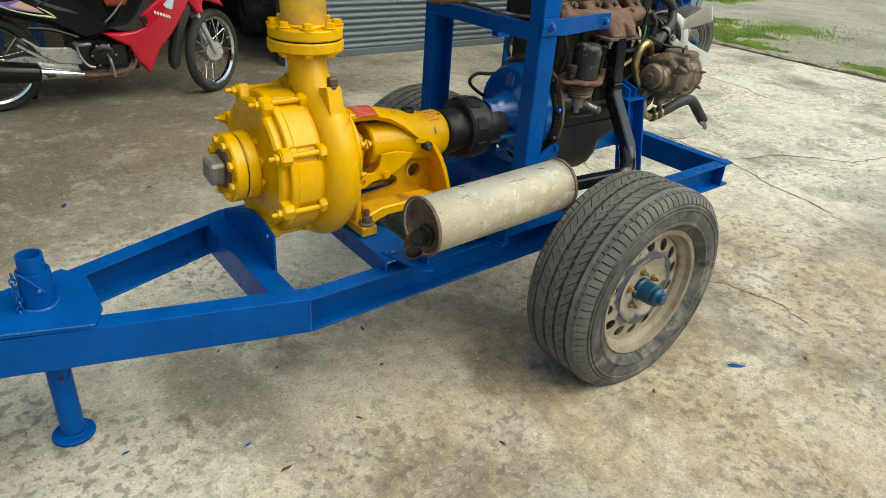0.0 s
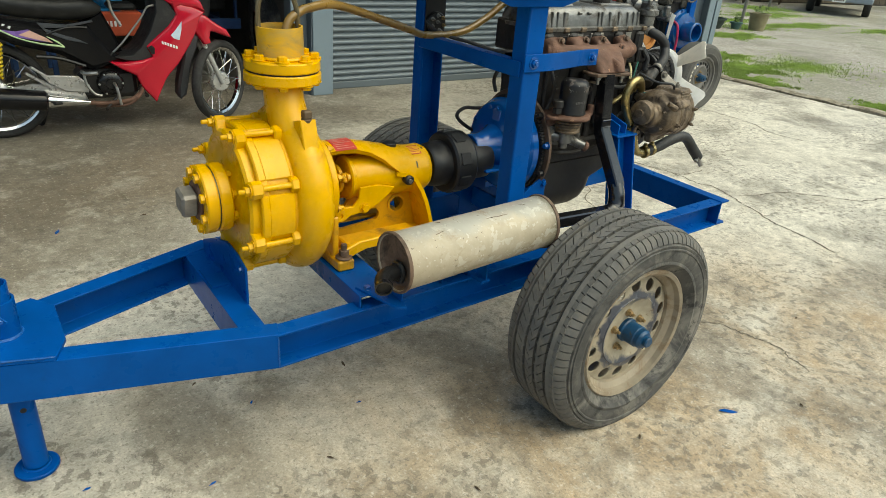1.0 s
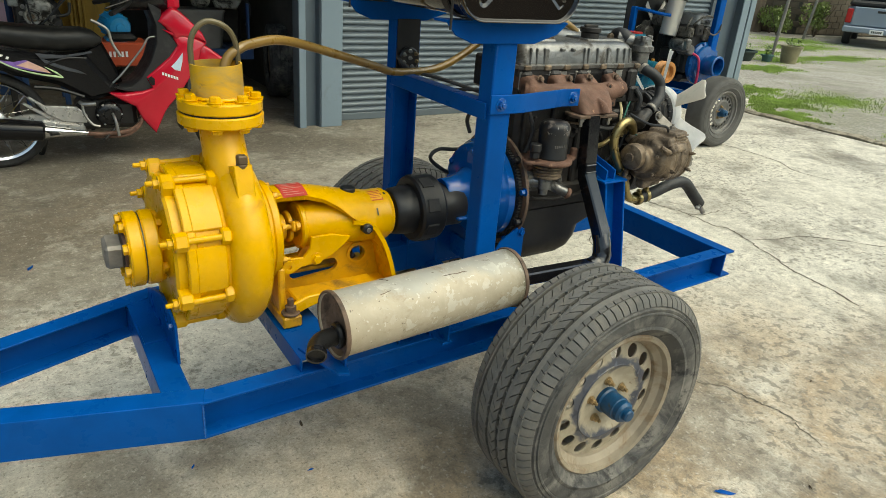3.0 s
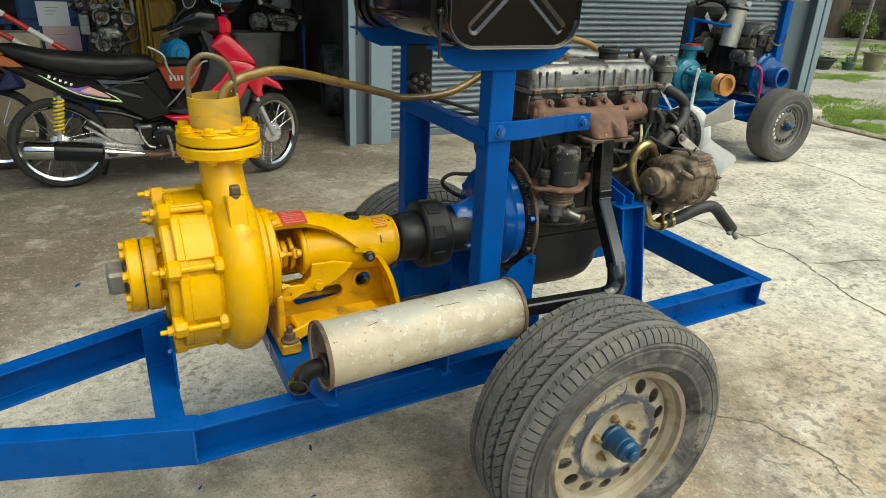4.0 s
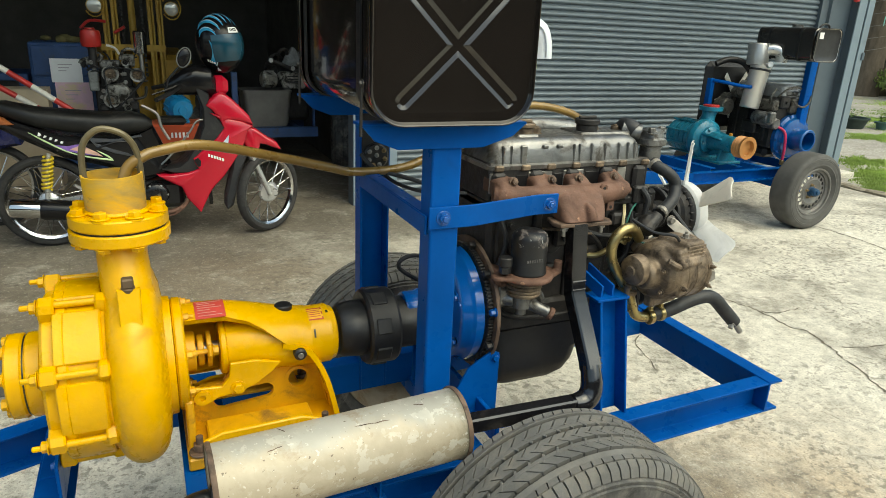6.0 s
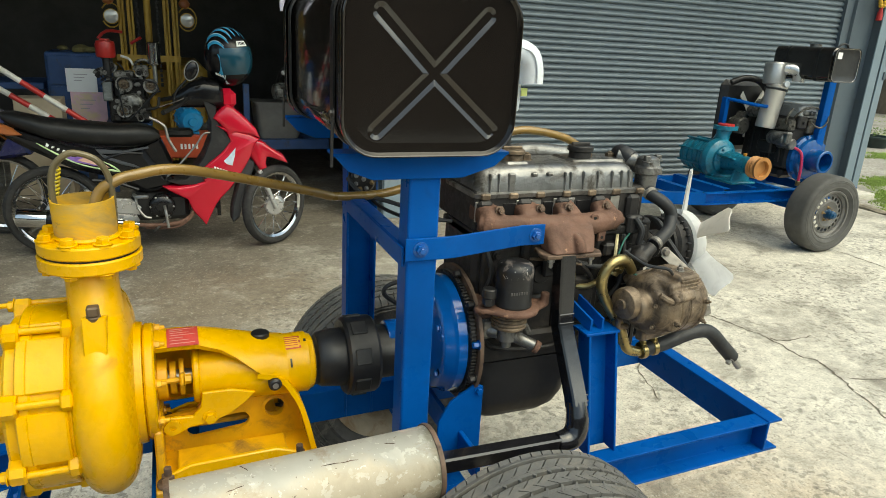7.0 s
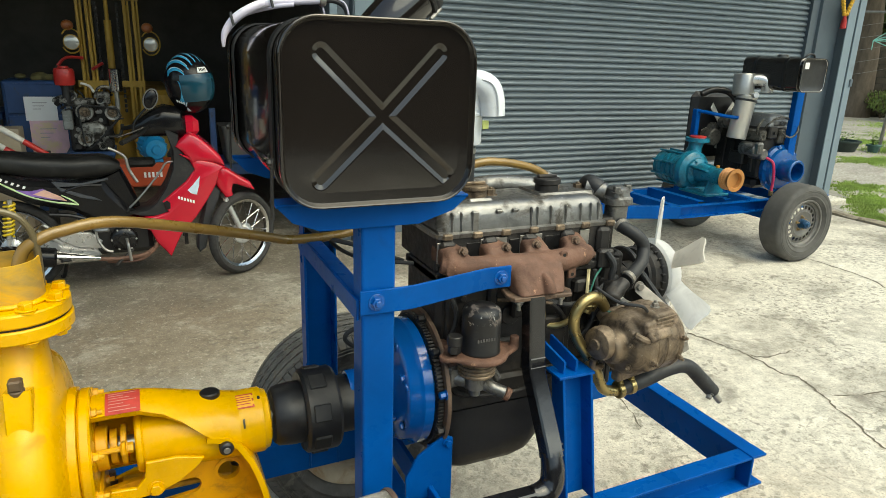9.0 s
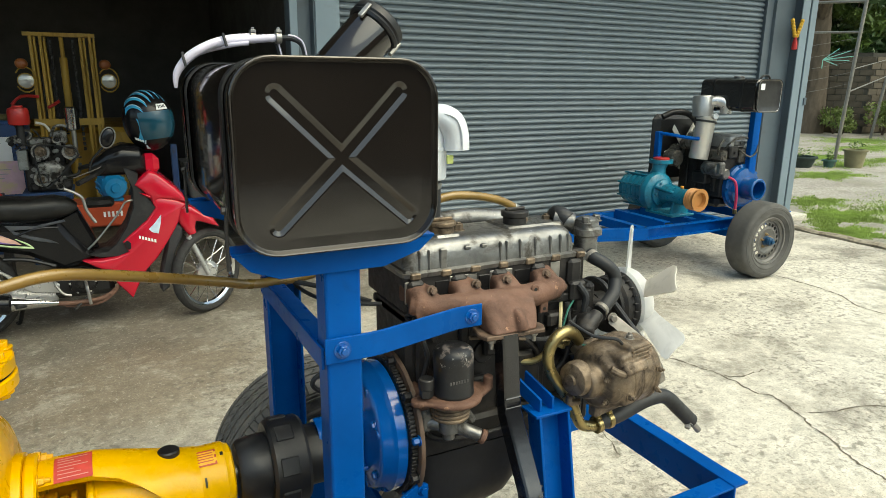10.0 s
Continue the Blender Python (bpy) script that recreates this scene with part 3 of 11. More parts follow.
for i in range(9):
    z = 0.505 - 0.0125 * i
    cc = Vector((-0.582 - 0.002 * math.sin(i), C - 0.018, z))
    u = (1, 0.3, 0) if i % 2 else (0.3, -1, 0)
    pts = [cc + Vector(u).normalized() * 0.006 * math.cos(a) + Vector((0, 0, 0.0095 * math.sin(a))) for a in np.linspace(0, 2 * math.pi, 13)]
    tube(g, pts, 0.0021, 6, 1)
part("chain", g, BLUE_GLOSS, trailer, "short blue-painted safety chain")

# pump support bracket on the front crossmember
g = Geo()
slab(g, [(0.18, 0.0), (0.54, 0.0), (0.54, 0.04), (0.44, 0.085), (0.32, 0.125), (0.25, 0.122), (0.18, 0.105)], 0.0, 0.007, Matrix.Translation((-0.008, 0, 0.405)) @ Matrix(((0, 0, 1, 0), (1, 0, 0, 0), (0, 1, 0, 0), (0, 0, 0, 1))), 0.001)
box(g, (-0.06, 0.30, 0.404), (-0.002, 0.42, 0.413), 0.001)
part("pump_bracket", g, BLUE, trailer)
g = Geo()
bolt(g, (-0.008, 0.205, 0.50), (-1, 0, 0), 0.008, 0.007)
part("bolt", g, BLUE_GLOSS, trailer)

# wheels and axle
make_wheel(trailer, (0.964, -0.240, 0.301), -1, 0.334, 0.242, 0.199, hub_mat=HUB_BLUE, disc_mat=WHEEL_DISC, holes=14, hole_at=0.855, hole_r=0.112)
make_wheel(trailer, (0.964, 0.850, 0.301), 1, 0.334, 0.242, 0.199, hub_mat=HUB_BLUE, disc_mat=WHEEL_DISC, holes=14, hole_at=0.855, hole_r=0.112)
g = Geo()
box(g, (0.915, -0.16, 0.285), (0.975, 0.77, 0.345), 0.004)
part("axle", g, BLUE, trailer)

# posts for the tank
g = Geo()
box(g, (0.750, 0.05, rail_z(0.78) - 0.09), (0.8165, 0.11, 1.172), 0.004)
part("tank_post", g, BLUE, trailer)
g = Geo()
slab(g, [(-0.0425, 0), (0.0425, 0), (0.0425, -0.05), (0.0365, -0.05), (0.0365, -0.006), (-0.0365, -0.006), (-0.0365, -0.05), (-0.0425, -0.05)], 0.33, 1.172, Matrix.Translation((0.797, 0.606, 0)))
part("tank_post", g, BLUE, trailer)
# cross bar between the posts
g = Geo()
box(g, (0.7425, 0.062, 0.979), (0.7485, 0.562, 1.021), 0.001)
box(g, (0.7485, 0.112, 1.015), (0.782, 0.553, 1.021), 0.001)
part("cross_bar", g, BLUE, trailer)
# tray under the tank
for y in (0.046, 0.56):
    g = Geo()
    slab(g, [(0.597, 0.048), (0.957, 0.048), (0.927, 0.022), (0.857, 0.0), (0.672, 0.0), (0.624, 0.018)], -0.003, 0.003, Matrix.Translation((0, y - 0.003, 1.166)) @ Matrix(((1, 0, 0, 0), (0, 0, 1, 0), (0, 1, 0, 0), (0, 0, 0, 1))), 0.001)
    box(g, (0.597, y - 0.006, 1.211), (0.957, y + 0.05, 1.217), 0.001)
    part("tank_tray", g, BLUE, trailer)
# strap from the post to the engine
g = Geo()
line = [Vector(p) for p in ((0.744, 0.045, 1.020), (0.83, 0.045, 1.020), (0.855, 0.05, 1.019), (1.045, 0.112, 1.013), (1.07, 0.115, 1.012), (1.106, 0.115, 1.012))]
rings = []
for i, p in enumerate(line):
    d = (line[min(i + 1, 5)] - line[max(i - 1, 0)]).normalized()
    s = Vector((0, 0, 1)).cross(d).normalized()
    rings.append([p + s * a + Vector((0, 0, b)) for a, b in ((-0.003, -0.024), (0.003, -0.024), (0.003, 0.024), (-0.003, 0.024))])
loft(g, rings)
strap = part("brace_strap", g, BLUE, trailer, "bent flat blue strap bolted to post and engine")
for x, y, z in ((0.776, 0.042, 1.02), (1.081, 0.112, 1.012)):
    g = Geo()
    bolt(g, (x, y, z), (0, -1, 0), 0.0115, 0.009, True, 0.006)
    part("bolt", g, BLUE_GLOSS, strap)
# engine support posts
for sgn in (-1, 1):
    g = Geo()
    lean, base = 0.058, C + sgn * 0.273
    sec = [(-0.043, 0), (-0.036, 0), (-0.036, 0.043), (0.036, 0.043), (0.036, 0), (0.043, 0), (0.043, 0.05), (-0.043, 0.05)]
    rings = [[(1.294 + p, base - sgn * (q + lean * k), rail_z(1.29) - 0.002 + k * (0.748 - rail_z(1.29))) for p, q in sec] for k in (0, 1)]
    loft(g, rings)
    part("engine_support", g, BLUE, trailer, "blue channel leaning in to the engine")
    g = Geo()
    y1 = base - sgn * lean
    box(g, (1.240, min(y1 + sgn * 0.004, y1 - sgn * 0.058), 0.747), (1.340, max(y1 + sgn * 0.004, y1 - sgn * 0.058), 0.754), 0.001)
    part("mount_pad", g, BLUE, trailer)
    for x in (1.262, 1.296):
        g = Geo()
        rings = [[(x + o - 0.02 * k, y1 - sgn * (0.012 + 0.085 * k), 0.754 + 0.035 * k + z) for o, z in ((-0.003, -0.004), (0.003, -0.004), (0.003, 0.03), (-0.003, 0.03))] for k in (0, 1)]
        loft(g, rings)
        part("mount_blade", g, BLUE, trailer)
# muffler brackets
g = Geo()
slab(g, [(0.245, 0.055), (0.275, 0.06), (0.325, -0.05), (0.31, -0.10), (0.285, -0.085)], 0, 0.007, Matrix.Translation((0, 0, 0.449)), 0.001)
slab(g, [(-0.07, 0.0), (0.02, 0.0), (0.02, 0.012), (-0.03, 0.06), (-0.07, 0.06)], 0, 0.005, Matrix.Translation((0.312, 0, 0.452)) @ Matrix(((0, 0, 1, 0), (1, 0, 0, 0), (0, 1, 0, 0), (0, 0, 0, 1))), 0.001)
part("muffler_bracket", g, BLUE, trailer)
g = Geo()
bolt(g, (0.268, 0.03, 0.456), (0, 0, 1), 0.009, 0.007)
part("bolt", g, BLUE_GLOSS, trailer)
g = Geo()
box(g, (0.60, -0.045, rail_z(0.65) - 0.002), (0.63, 0.05, rail_z(0.65) + 0.006), 0.001)
slab(g, [(-0.045, 0.0), (0.0, 0.0), (0.0, 0.05), (-0.035, 0.095), (-0.045, 0.095)], 0, 0.005, Matrix.Translation((0.615, 0, rail_z(0.65) + 0.004)) @ Matrix(((0, 0, 1, 0), (1, 0, 0, 0), (0, 1, 0, 0), (0, 0, 0, 1))), 0.001)
part("muffler_bracket", g, BLUE, trailer)

# rounded, painted edges on the rolled sections
for ob in list(trailer.children):
    if ob.type == "MESH" and ob.name.split(".")[0] in ("rail", "crossmember", "tongue_beam", "tank_post", "cross_bar", "engine_support", "tongue_plate", "pump_bracket", "brace_strap"):
        md = ob.modifiers.new("edge", "BEVEL")
        md.width, md.segments, md.limit_method, md.angle_limit = 0.0018, 2, "ANGLE", radians(40)

# ---- muffler and exhaust ----
exhaust = thing("exhaust", (0.54, -0.07, 0.5), "cream-grey oval muffler with scuffed paint and a black exhaust pipe", "muffler")
A0, A1 = Vector((0.274, -0.082, 0.583)), Vector((0.780, -0.066, 0.594))
g = Geo()
L = (A1 - A0).length
mm = ax(A0, A1 - A0) @ Matrix.Diagonal((0.97, 1.0, 1, 1))
RM = 0.0755
lathe(g, [(RM - 0.004, 0.004), (RM + 0.002, 0.0), (RM + 0.003, 0.006), (RM, 0.011), (RM, L - 0.011), (RM + 0.003, L - 0.006), (RM + 0.002, L), (RM - 0.004, L - 0.004)], mm, 48)
part("muffler_shell", g, muffler_material(), exhaust, "cream paint worn through in patches")
for h0, h1 in ((-0.001, 0.009), (L - 0.009, L + 0.001)):
    g = Geo()
    lathe(g, [(RM - 0.002, h0), (RM + 0.0035, h0), (RM + 0.005, (h0 + h1) / 2), (RM + 0.0035, h1), (RM - 0.002, h1)], mm, 48)
    part("rolled_rim", g, MUFFLER_END, exhaust, "rusty rolled rim")
rng = random.Random(9)
for a0, h0, da, dh in ((112, 0.27, 3, 0.07), (70, 0.13, 20, 0.012), (118, 0.1, -3, 0.03), (96, 0.4, 6, 0.02)):
    g = Geo()
    pts = []
    for j in range(6):
        a = radians(a0 + da * j / 5 + rng.uniform(-0.8, 0.8))
        pts.append(mm @ Vector(((RM + 0.0002) * math.cos(a), (RM + 0.0002) * math.sin(a), h0 + dh * j / 5)))
    tube(g, pts, 0.001, 5, 2, [0.0003, 0.0011, 0.0006, 0.0012, 0.0003])
    part("scratch", g, MUFFLER_END, exhaust, "dark scratch")
g = Geo()
lathe(g, [(RM - 0.003, 0.004), (RM - 0.012, 0.012), (0, 0.014)], mm, 40)
part("end_cap", g, MUFFLER_END, exhaust, "rust-brown end plate")
g = Geo()
lathe(g, [(RM - 0.003, L - 0.004), (RM - 0.012, L - 0.01), (0, L - 0.012)], mm, 40)
part("end_cap", g, MUFFLER_END, exhaust, "rust-brown end plate")
g = Geo()
tube(g, [(0.294, -0.10, 0.566), (0.254, -0.104, 0.568), (0.234, -0.112, 0.568), (0.220, -0.126, 0.566), (0.212, -0.143, 0.562)], 0.021, 18, 6)
tail = part("tailpipe", g, SOOT_AND_SHADE, exhaust, "black sooty curved tailpipe")
g = Geo()
pipe(g, (0.2135, -0.139, 0.563), (0.2085, -0.150, 0.560), 0.0222, 0.0035, 22)
part("pipe_lip", g, BLACK_PIPE, tail)
g = Geo()
tube(g, [(0.278, -0.1 + 0.024 * math.cos(a), 0.566 + 0.024 * math.sin(a)) for a in np.linspace(0, 2 * math.pi, 24)], 0.007, 7, 1)
part("weld_seam", g, SOOT_AND_SHADE, tail)
# square exhaust tube


def square_tube(g, pts, a=0.021, c=0.004):
    pts = [Vector(p) for p in pts]
    rings = []
    for i, p in enumerate(pts):
        d = (pts[min(i + 1, len(pts) - 1)] - pts[max(i - 1, 0)]).normalized()
        s = Vector((0, 1, 0)) if abs(d.y) < 0.7 else Vector((1, 0, 0))
        s = (s - d * s.dot(d)).normalized()
        u = s.cross(d)
        rings.append([p + s * x + u * y for x, y in ((-a, -a + c), (-a + c, -a), (a - c, -a), (a, -a + c), (a, a - c), (a - c, a), (-a + c, a), (-a, a - c))])
    return loft(g, rings)


g = Geo()
square_tube(g, [(1.176, 0.125, 0.955), (1.178, 0.112, 0.82), (1.178, 0.105, 0.775), (1.175, 0.012, 0.635), (1.173, 0.0, 0.615)])
part("down_pipe", g, BLACK_PIPE, exhaust)
g = Geo()
tube(g, [(1.174, 0.006, 0.625), (1.173, -0.008, 0.592), (1.169, -0.016, 0.565), (1.156, -0.020, 0.548), (1.135, -0.021, 0.543), (1.11, -0.023, 0.546)], 0.027, 14, 6, [0.024, 0.027, 0.028, 0.028, 0.026, 0.022])
part("elbow", g, BLACK_PIPE, exhaust)
g = Geo()
square_tube(g, [(1.13, -0.021, 0.543), (0.77, -0.062, 0.582)], 0.018)
part("lower_pipe", g, BLACK_PIPE, exhaust)
for y, z in ((0.0915, 0.813), (0.0895, 0.792), (-0.003, 0.645), (-0.008, 0.632)):
    g = Geo()
    tube(g, [(1.158, y, z), (1.197, y, z)], 0.0028, 6, 1)
    part("weld_seam", g, BLACK_PIPE, exhaust)

# ---- the yellow pump ----
PLUG_DARK = surface("brown_plug", (0.13, 0.09, 0.055), 0.55, 0.4, var=0.3, scale=30)
ZP = 0.668
XP = Matrix.Translation((0, C, ZP)) @ Matrix(((0, 0, 1, 0), (1, 0, 0, 0), (0, 1, 0, 0), (0, 0, 0, 1)))  # local z runs along the shaft


def on_shaft(x, r, deg):
    """A place round the shaft; 0 degrees looks at the near side, 90 up."""
    a = radians(deg)
    return Vector((x, C - r * math.cos(a), ZP + r * math.sin(a)))


pump = thing("water_pump", (0.3, C, 0.455), "bright yellow painted multistage centrifugal pump with bolted flanges", "pump")
g = Geo()
lathe(g, [(0.04, -0.012), (0.062, -0.008), (0.076, 0.004), (0.095, 0.011), (0.135, 0.013), (0.147, 0.008), (0.153, 0.001), (0.165, 0.0), (0.172, 0.006), (0.172, 0.026), (0.184, 0.028), (0.187, 0.032), (0.187, 0.046), (0.183, 0.05), (0.183, 0.112), (0.187, 0.118)], XP, 56)
part("casing", g, YELLOW, pump)
for i in range(8):
    a = 22.5 + 45 * i
    for x0, x1, w in ((0.0, 0.03, 0.022), (0.1, 0.122, 0.02)):
        g = Geo()
        p = on_shaft(x0, 0.187, a)
        m = ax(p, (1, 0, 0), on_shaft(0, 1, a) - on_shaft(0, 0, 0))
        slab(g, [(-w, -0.03), (w, -0.03), (w, 0.004), (w * 0.55, 0.017), (-w * 0.55, 0.017), (-w, 0.004)], 0, x1 - x0, m, 0.004)
        part("bolt_lug", g, YELLOW, pump)
for i in range(8):
    a = 22.5 + 45 * i
    g = Geo()
    cyl(g, on_shaft(0.012, 0.193, a), on_shaft(0.13, 0.193, a), 0.0076, n=14)
    if i not in (5, 6):  # the two lowest end flush behind the blue bracket
        cyl(g, on_shaft(-0.03, 0.192, a), on_shaft(0.02, 0.192, a), 0.0058, n=10)
        bolt(g, on_shaft(-0.001, 0.19, a), (-1, 0, 0), 0.0115, 0.011)
    part("tie_rod", g, YELLOW, pump)
# raised panels between the tie rods
for i in range(8):
    a0, a1 = 22.5 + 45 * i + 5.5, 22.5 + 45 * i + 39.5
    g = Geo()
    rings = []
    for x, r in ((0.024, 0.186), (0.027, 0.1895), (0.0415, 0.19), (0.043, 0.1885), (0.0445, 0.19), (0.106, 0.19), (0.110, 0.187)):
        rings.append([on_shaft(x, r - (0.003 if k in (0, 10) else 0.0), a) for k, a in enumerate([a0, a0 + 1] + list(np.linspace(a0 + 1.5, a1 - 1.5, 7)) + [a1 - 1, a1])] + [on_shaft(x, 0.175, a) for a in np.linspace(a1, a0, 11)])
    loft(g, rings)
    part("stage_panel", g, YELLOW, pump)
# volute
g = Geo()
prof = [(0.0, 0.112), (0.175, 0.112), (0.186, 0.116)]
for i in range(15):
    t = radians(172 - 164 * i / 14)
    prof.append((0.172 + 0.054 * math.sin(t), 0.1655 + 0.051 * math.cos(t)))
prof += [(0.168, 0.220), (0.134, 0.224), (0.132, 0.238), (0.118, 0.24), (0, 0.24)]
lathe(g, prof, XP, 72)
part("volute", g, YELLOW, pump)
# discharge neck, rising out of the volute
g = Geo()
rings = []
for z, cx, cy, rx, ry in ((0.70, 0.165, C - 0.085, 0.051, 0.10), (0.78, 0.165, C - 0.065, 0.051, 0.10), (0.835, 0.163, C - 0.045, 0.051, 0.088), (0.88, 0.160, C - 0.025, 0.050, 0.070), (0.92, 0.158, C - 0.014, 0.049, 0.057), (0.962, 0.158, C - 0.008, 0.050, 0.051)):
    rings.append([(cx + rx * math.cos(t), cy + ry * math.sin(t), z) for t in np.linspace(0, 2 * math.pi, 28, endpoint=False)])
loft(g, rings)
part("discharge_neck", g, YELLOW, pump)
DX, DY = 0.160, C - 0.008
g = Geo()
slab(g, [(-0.021, 0.046), (-0.021, -0.034), (-0.015, -0.044), (0.015, -0.044), (0.021, -0.034), (0.021, 0.046)], 0.0, 0.045, ax((0.166, C - 0.112, 0.832), (0.0, -1, 0.3)), 0.003)
part("plug_boss", g, YELLOW, pump)
g = Geo()
cyl(g, (0.166, C - 0.130, 0.874), (0.166, C - 0.134, 0.892), 0.013, n=14)
box(g, (0.155, C - 0.145, 0.89), (0.177, C - 0.123, 0.91), 0.003)
part("square_plug", g, PLUG_DARK, pump, "dark square-headed plug")
g = Geo()
cyl(g, (0.204, C - 0.02, 0.945), (0.22, C - 0.022, 0.945), 0.008, n=8)
part("small_plug", g, YELLOW, pump)
# flanges with a lobed outer rim
for z0, z1, nm in ((0.957, 0.983, "flange"), (0.987, 1.013, "flange")):
    g = Geo()
    cyl(g, (DX, DY, z0), (DX, DY, z1), 0.096 if z0 < 0.97 else 0.094, n=56, c=0.003)
    if z0 > 0.97:
        for i in range(8):
            a = radians(22.5 + 45 * i)
            cyl(g, (DX + 0.079 * math.cos(a), DY + 0.079 * math.sin(a), z1 - 0.004), (DX + 0.079 * math.cos(a), DY + 0.079 * math.sin(a), z1 + 0.003), 0.017, n=16)
        cyl(g, (DX, DY, z1 - 0.002), (DX, DY, z1 + 0.008), 0.064, n=40, c=0.004)
    part(nm, g, YELLOW, pump)
g = Geo()
cyl(g, (DX, DY, 0.981), (DX, DY, 0.989), 0.09, n=48, c=0.001)
part("gasket", g, SOOT_AND_SHADE, pump, "dark gasket line")
for i in range(8):
    a = radians(22.5 + 45 * i)
    p = (DX + 0.079 * math.cos(a), DY + 0.079 * math.sin(a))
    g = Geo()
    bolt(g, (*p, 1.016), (0, 0, 1), 0.0125, 0.011, True)
    part("bolt", g, YELLOW, pump)
    g = Geo()
    bolt(g, (*p, 0.957), (0, 0, -1), 0.0125, 0.009, True)
    part("nut", g, YELLOW, pump)
g = Geo()
pipe(g, (DX - 0.003, DY, 1.015), (DX - 0.005, DY, 1.09), 0.057, 0.004, 40)
part("outlet_pipe", g, YELLOW_SPRAY, pump, "short clear plastic pipe oversprayed with yellow")
g = Geo()
cyl(g, (DX - 0.003, DY, 1.012), (DX - 0.003, DY, 1.022), 0.0528, n=32)
part("pipe_bottom", g, YELLOW_SPRAY, pump)
# suction side
for x0, x1 in ((-0.076, -0.0445), (-0.0415, -0.010)):
    g = Geo()
    cyl(g, on_shaft(x0, 0, 0), on_shaft(x1, 0, 0), 0.089, n=48, c=0.004)
    part("flange", g, YELLOW, pump)
g = Geo()
cyl(g, on_shaft(-0.048, 0, 0), on_shaft(-0.038, 0, 0), 0.085, n=40, c=0.001)
part("gasket", g, SOOT_AND_SHADE, pump, "dark gasket line")
g = Geo()
lathe(g, [(0.07, -0.014), (0.062, -0.006), (0.062, 0.006)], XP, 36)
part("suction_neck", g, YELLOW_DIRTY, pump)
for i in range(8):
    g = Geo()
    p = on_shaft(-0.076, 0.072, 22.5 + 45 * i)
    bolt(g, p, (-1, 0, 0), 0.012, 0.010)
    part("bolt", g, YELLOW, pump)
    g = Geo()
    p = on_shaft(-0.010, 0.072, 22.5 + 45 * i)
    bolt(g, p, (1, 0, 0), 0.012, 0.010, True, 0.008)
    part("nut", g, YELLOW, pump)
g = Geo()
cyl(g, on_shaft(-0.082, 0, 0), on_shaft(-0.074, 0, 0), 0.052, n=28)
part("rusty_ring", g, RUST, pump, "rusty brown ring round the plug")
g = Geo()
box(g, (-0.031, -0.031, -0.122), (0.031, 0.031, -0.08), 0.007, XP @ pose(0, 0, 0, 0, 0, 12))
part("suction_plug", g, PLUG, pump, "grey square suction plug")
# bearing bracket
g = Geo()
cyl(g, on_shaft(0.24, 0, 0), on_shaft(0.262, 0, 0), 0.128, n=48, c=0.004)
part("bracket_flange", g, YELLOW, pump)
for i in range(8):
    g = Geo()
    bolt(g, on_shaft(0.262, 0.114, 22.5 + 45 * i), (1, 0, 0), 0.0095, 0.010, True, 0.012)
    part("bolt", g, YELLOW_DIRTY, pump)
stations = ((0.26, 0.112, 62), (0.30, 0.112, 63), (0.35, 0.110, 62), (0.395, 0.102, 55), (0.43, 0.094, 42), (0.465, 0.086, 22), (0.50, 0.079, 2), (0.54, 0.073, -24))
g = Geo()
rings = []
for x, r, top in stations:
    outer = [on_shaft(x, r, a) for a in np.linspace(top, 236, 28)]
    inner = [on_shaft(x, r - 0.014, a) for a in np.linspace(236, top, 28)]
    rings.append(outer + inner)
loft(g, rings)
part("bracket_arch", g, YELLOW, pump)
g = Geo()
lathe(g, [(0, 0.335), (0.058, 0.335), (0.063, 0.339), (0.064, 0.347), (0.058, 0.351), (0.060, 0.358), (0.068, 0.46), (0.071, 0.525), (0.072, 0.59), (0.067, 0.596), (0.065, 0.603), (0.058, 0.607), (0, 0.607)], XP, 48)
part("bearing_housing", g, YELLOW, pump)
g = Geo()
cyl(g, on_shaft(0.262, 0, 0), on_shaft(0.336, 0, 0), 0.017, n=18)
part("shaft", g, STEEL, pump, "bare steel shaft")
g = Geo()
cyl(g, on_shaft(0.606, 0, 0), on_shaft(0.63, 0, 0), 0.015, n=18)
part("shaft", g, STEEL, pump, "bare steel shaft")
g = Geo()
for x, r, w in ((0.262, 0.046, 0.022), (0.288, 0.036, 0.014), (0.308, 0.042, 0.011)):
    cyl(g, on_shaft(x, 0, 0), on_shaft(x + w, 0, 0), r, n=24)
for a in (20, 200):
    cyl(g, on_shaft(0.264, 0.05, a), on_shaft(0.33, 0.05, a), 0.006, n=8)
    bolt(g, on_shaft(0.319, 0.05, a), (1, 0, 0), 0.011, 0.011)
    m = ax(on_shaft(0.308, 0.045, a), (1, 0, 0), on_shaft(0, 1, a) - on_shaft(0, 0, 0))
    box(g, (-0.014, -0.018, 0), (0.014, 0.018, 0.011), 0.004, m)
part("packing_gland", g, YELLOW_DIRTY, pump, "grimy packing gland with two studs")
g = Geo()
lathe(g, [(0.0, 0.0), (0.017, 0.0), (0.017, 0.004), (0.021, 0.006), (0.021, 0.02), (0.018, 0.023), (0, 0.023)], ax((0.487, C, ZP + 0.066), (0, 0, 1)), 20)
part("filler_cap", g, BLACK_SATIN, pump, "black filler cap")
g = Geo()
lathe(g, [(0, -0.012), (0.0145, -0.012), (0.0145, 0.007), (0.0105, 0.011), (0, 0.011)], ax(on_shaft(0.507, 0.084, -3), (0, -1, 0)), 20)
sight = part("sight_glass", g, BLACK_SATIN, pump)
g = Geo()
cyl(g, on_shaft(0.507, 0.0945, -3), on_shaft(0.507, 0.0965, -3), 0.007, n=14, c=0.0004)
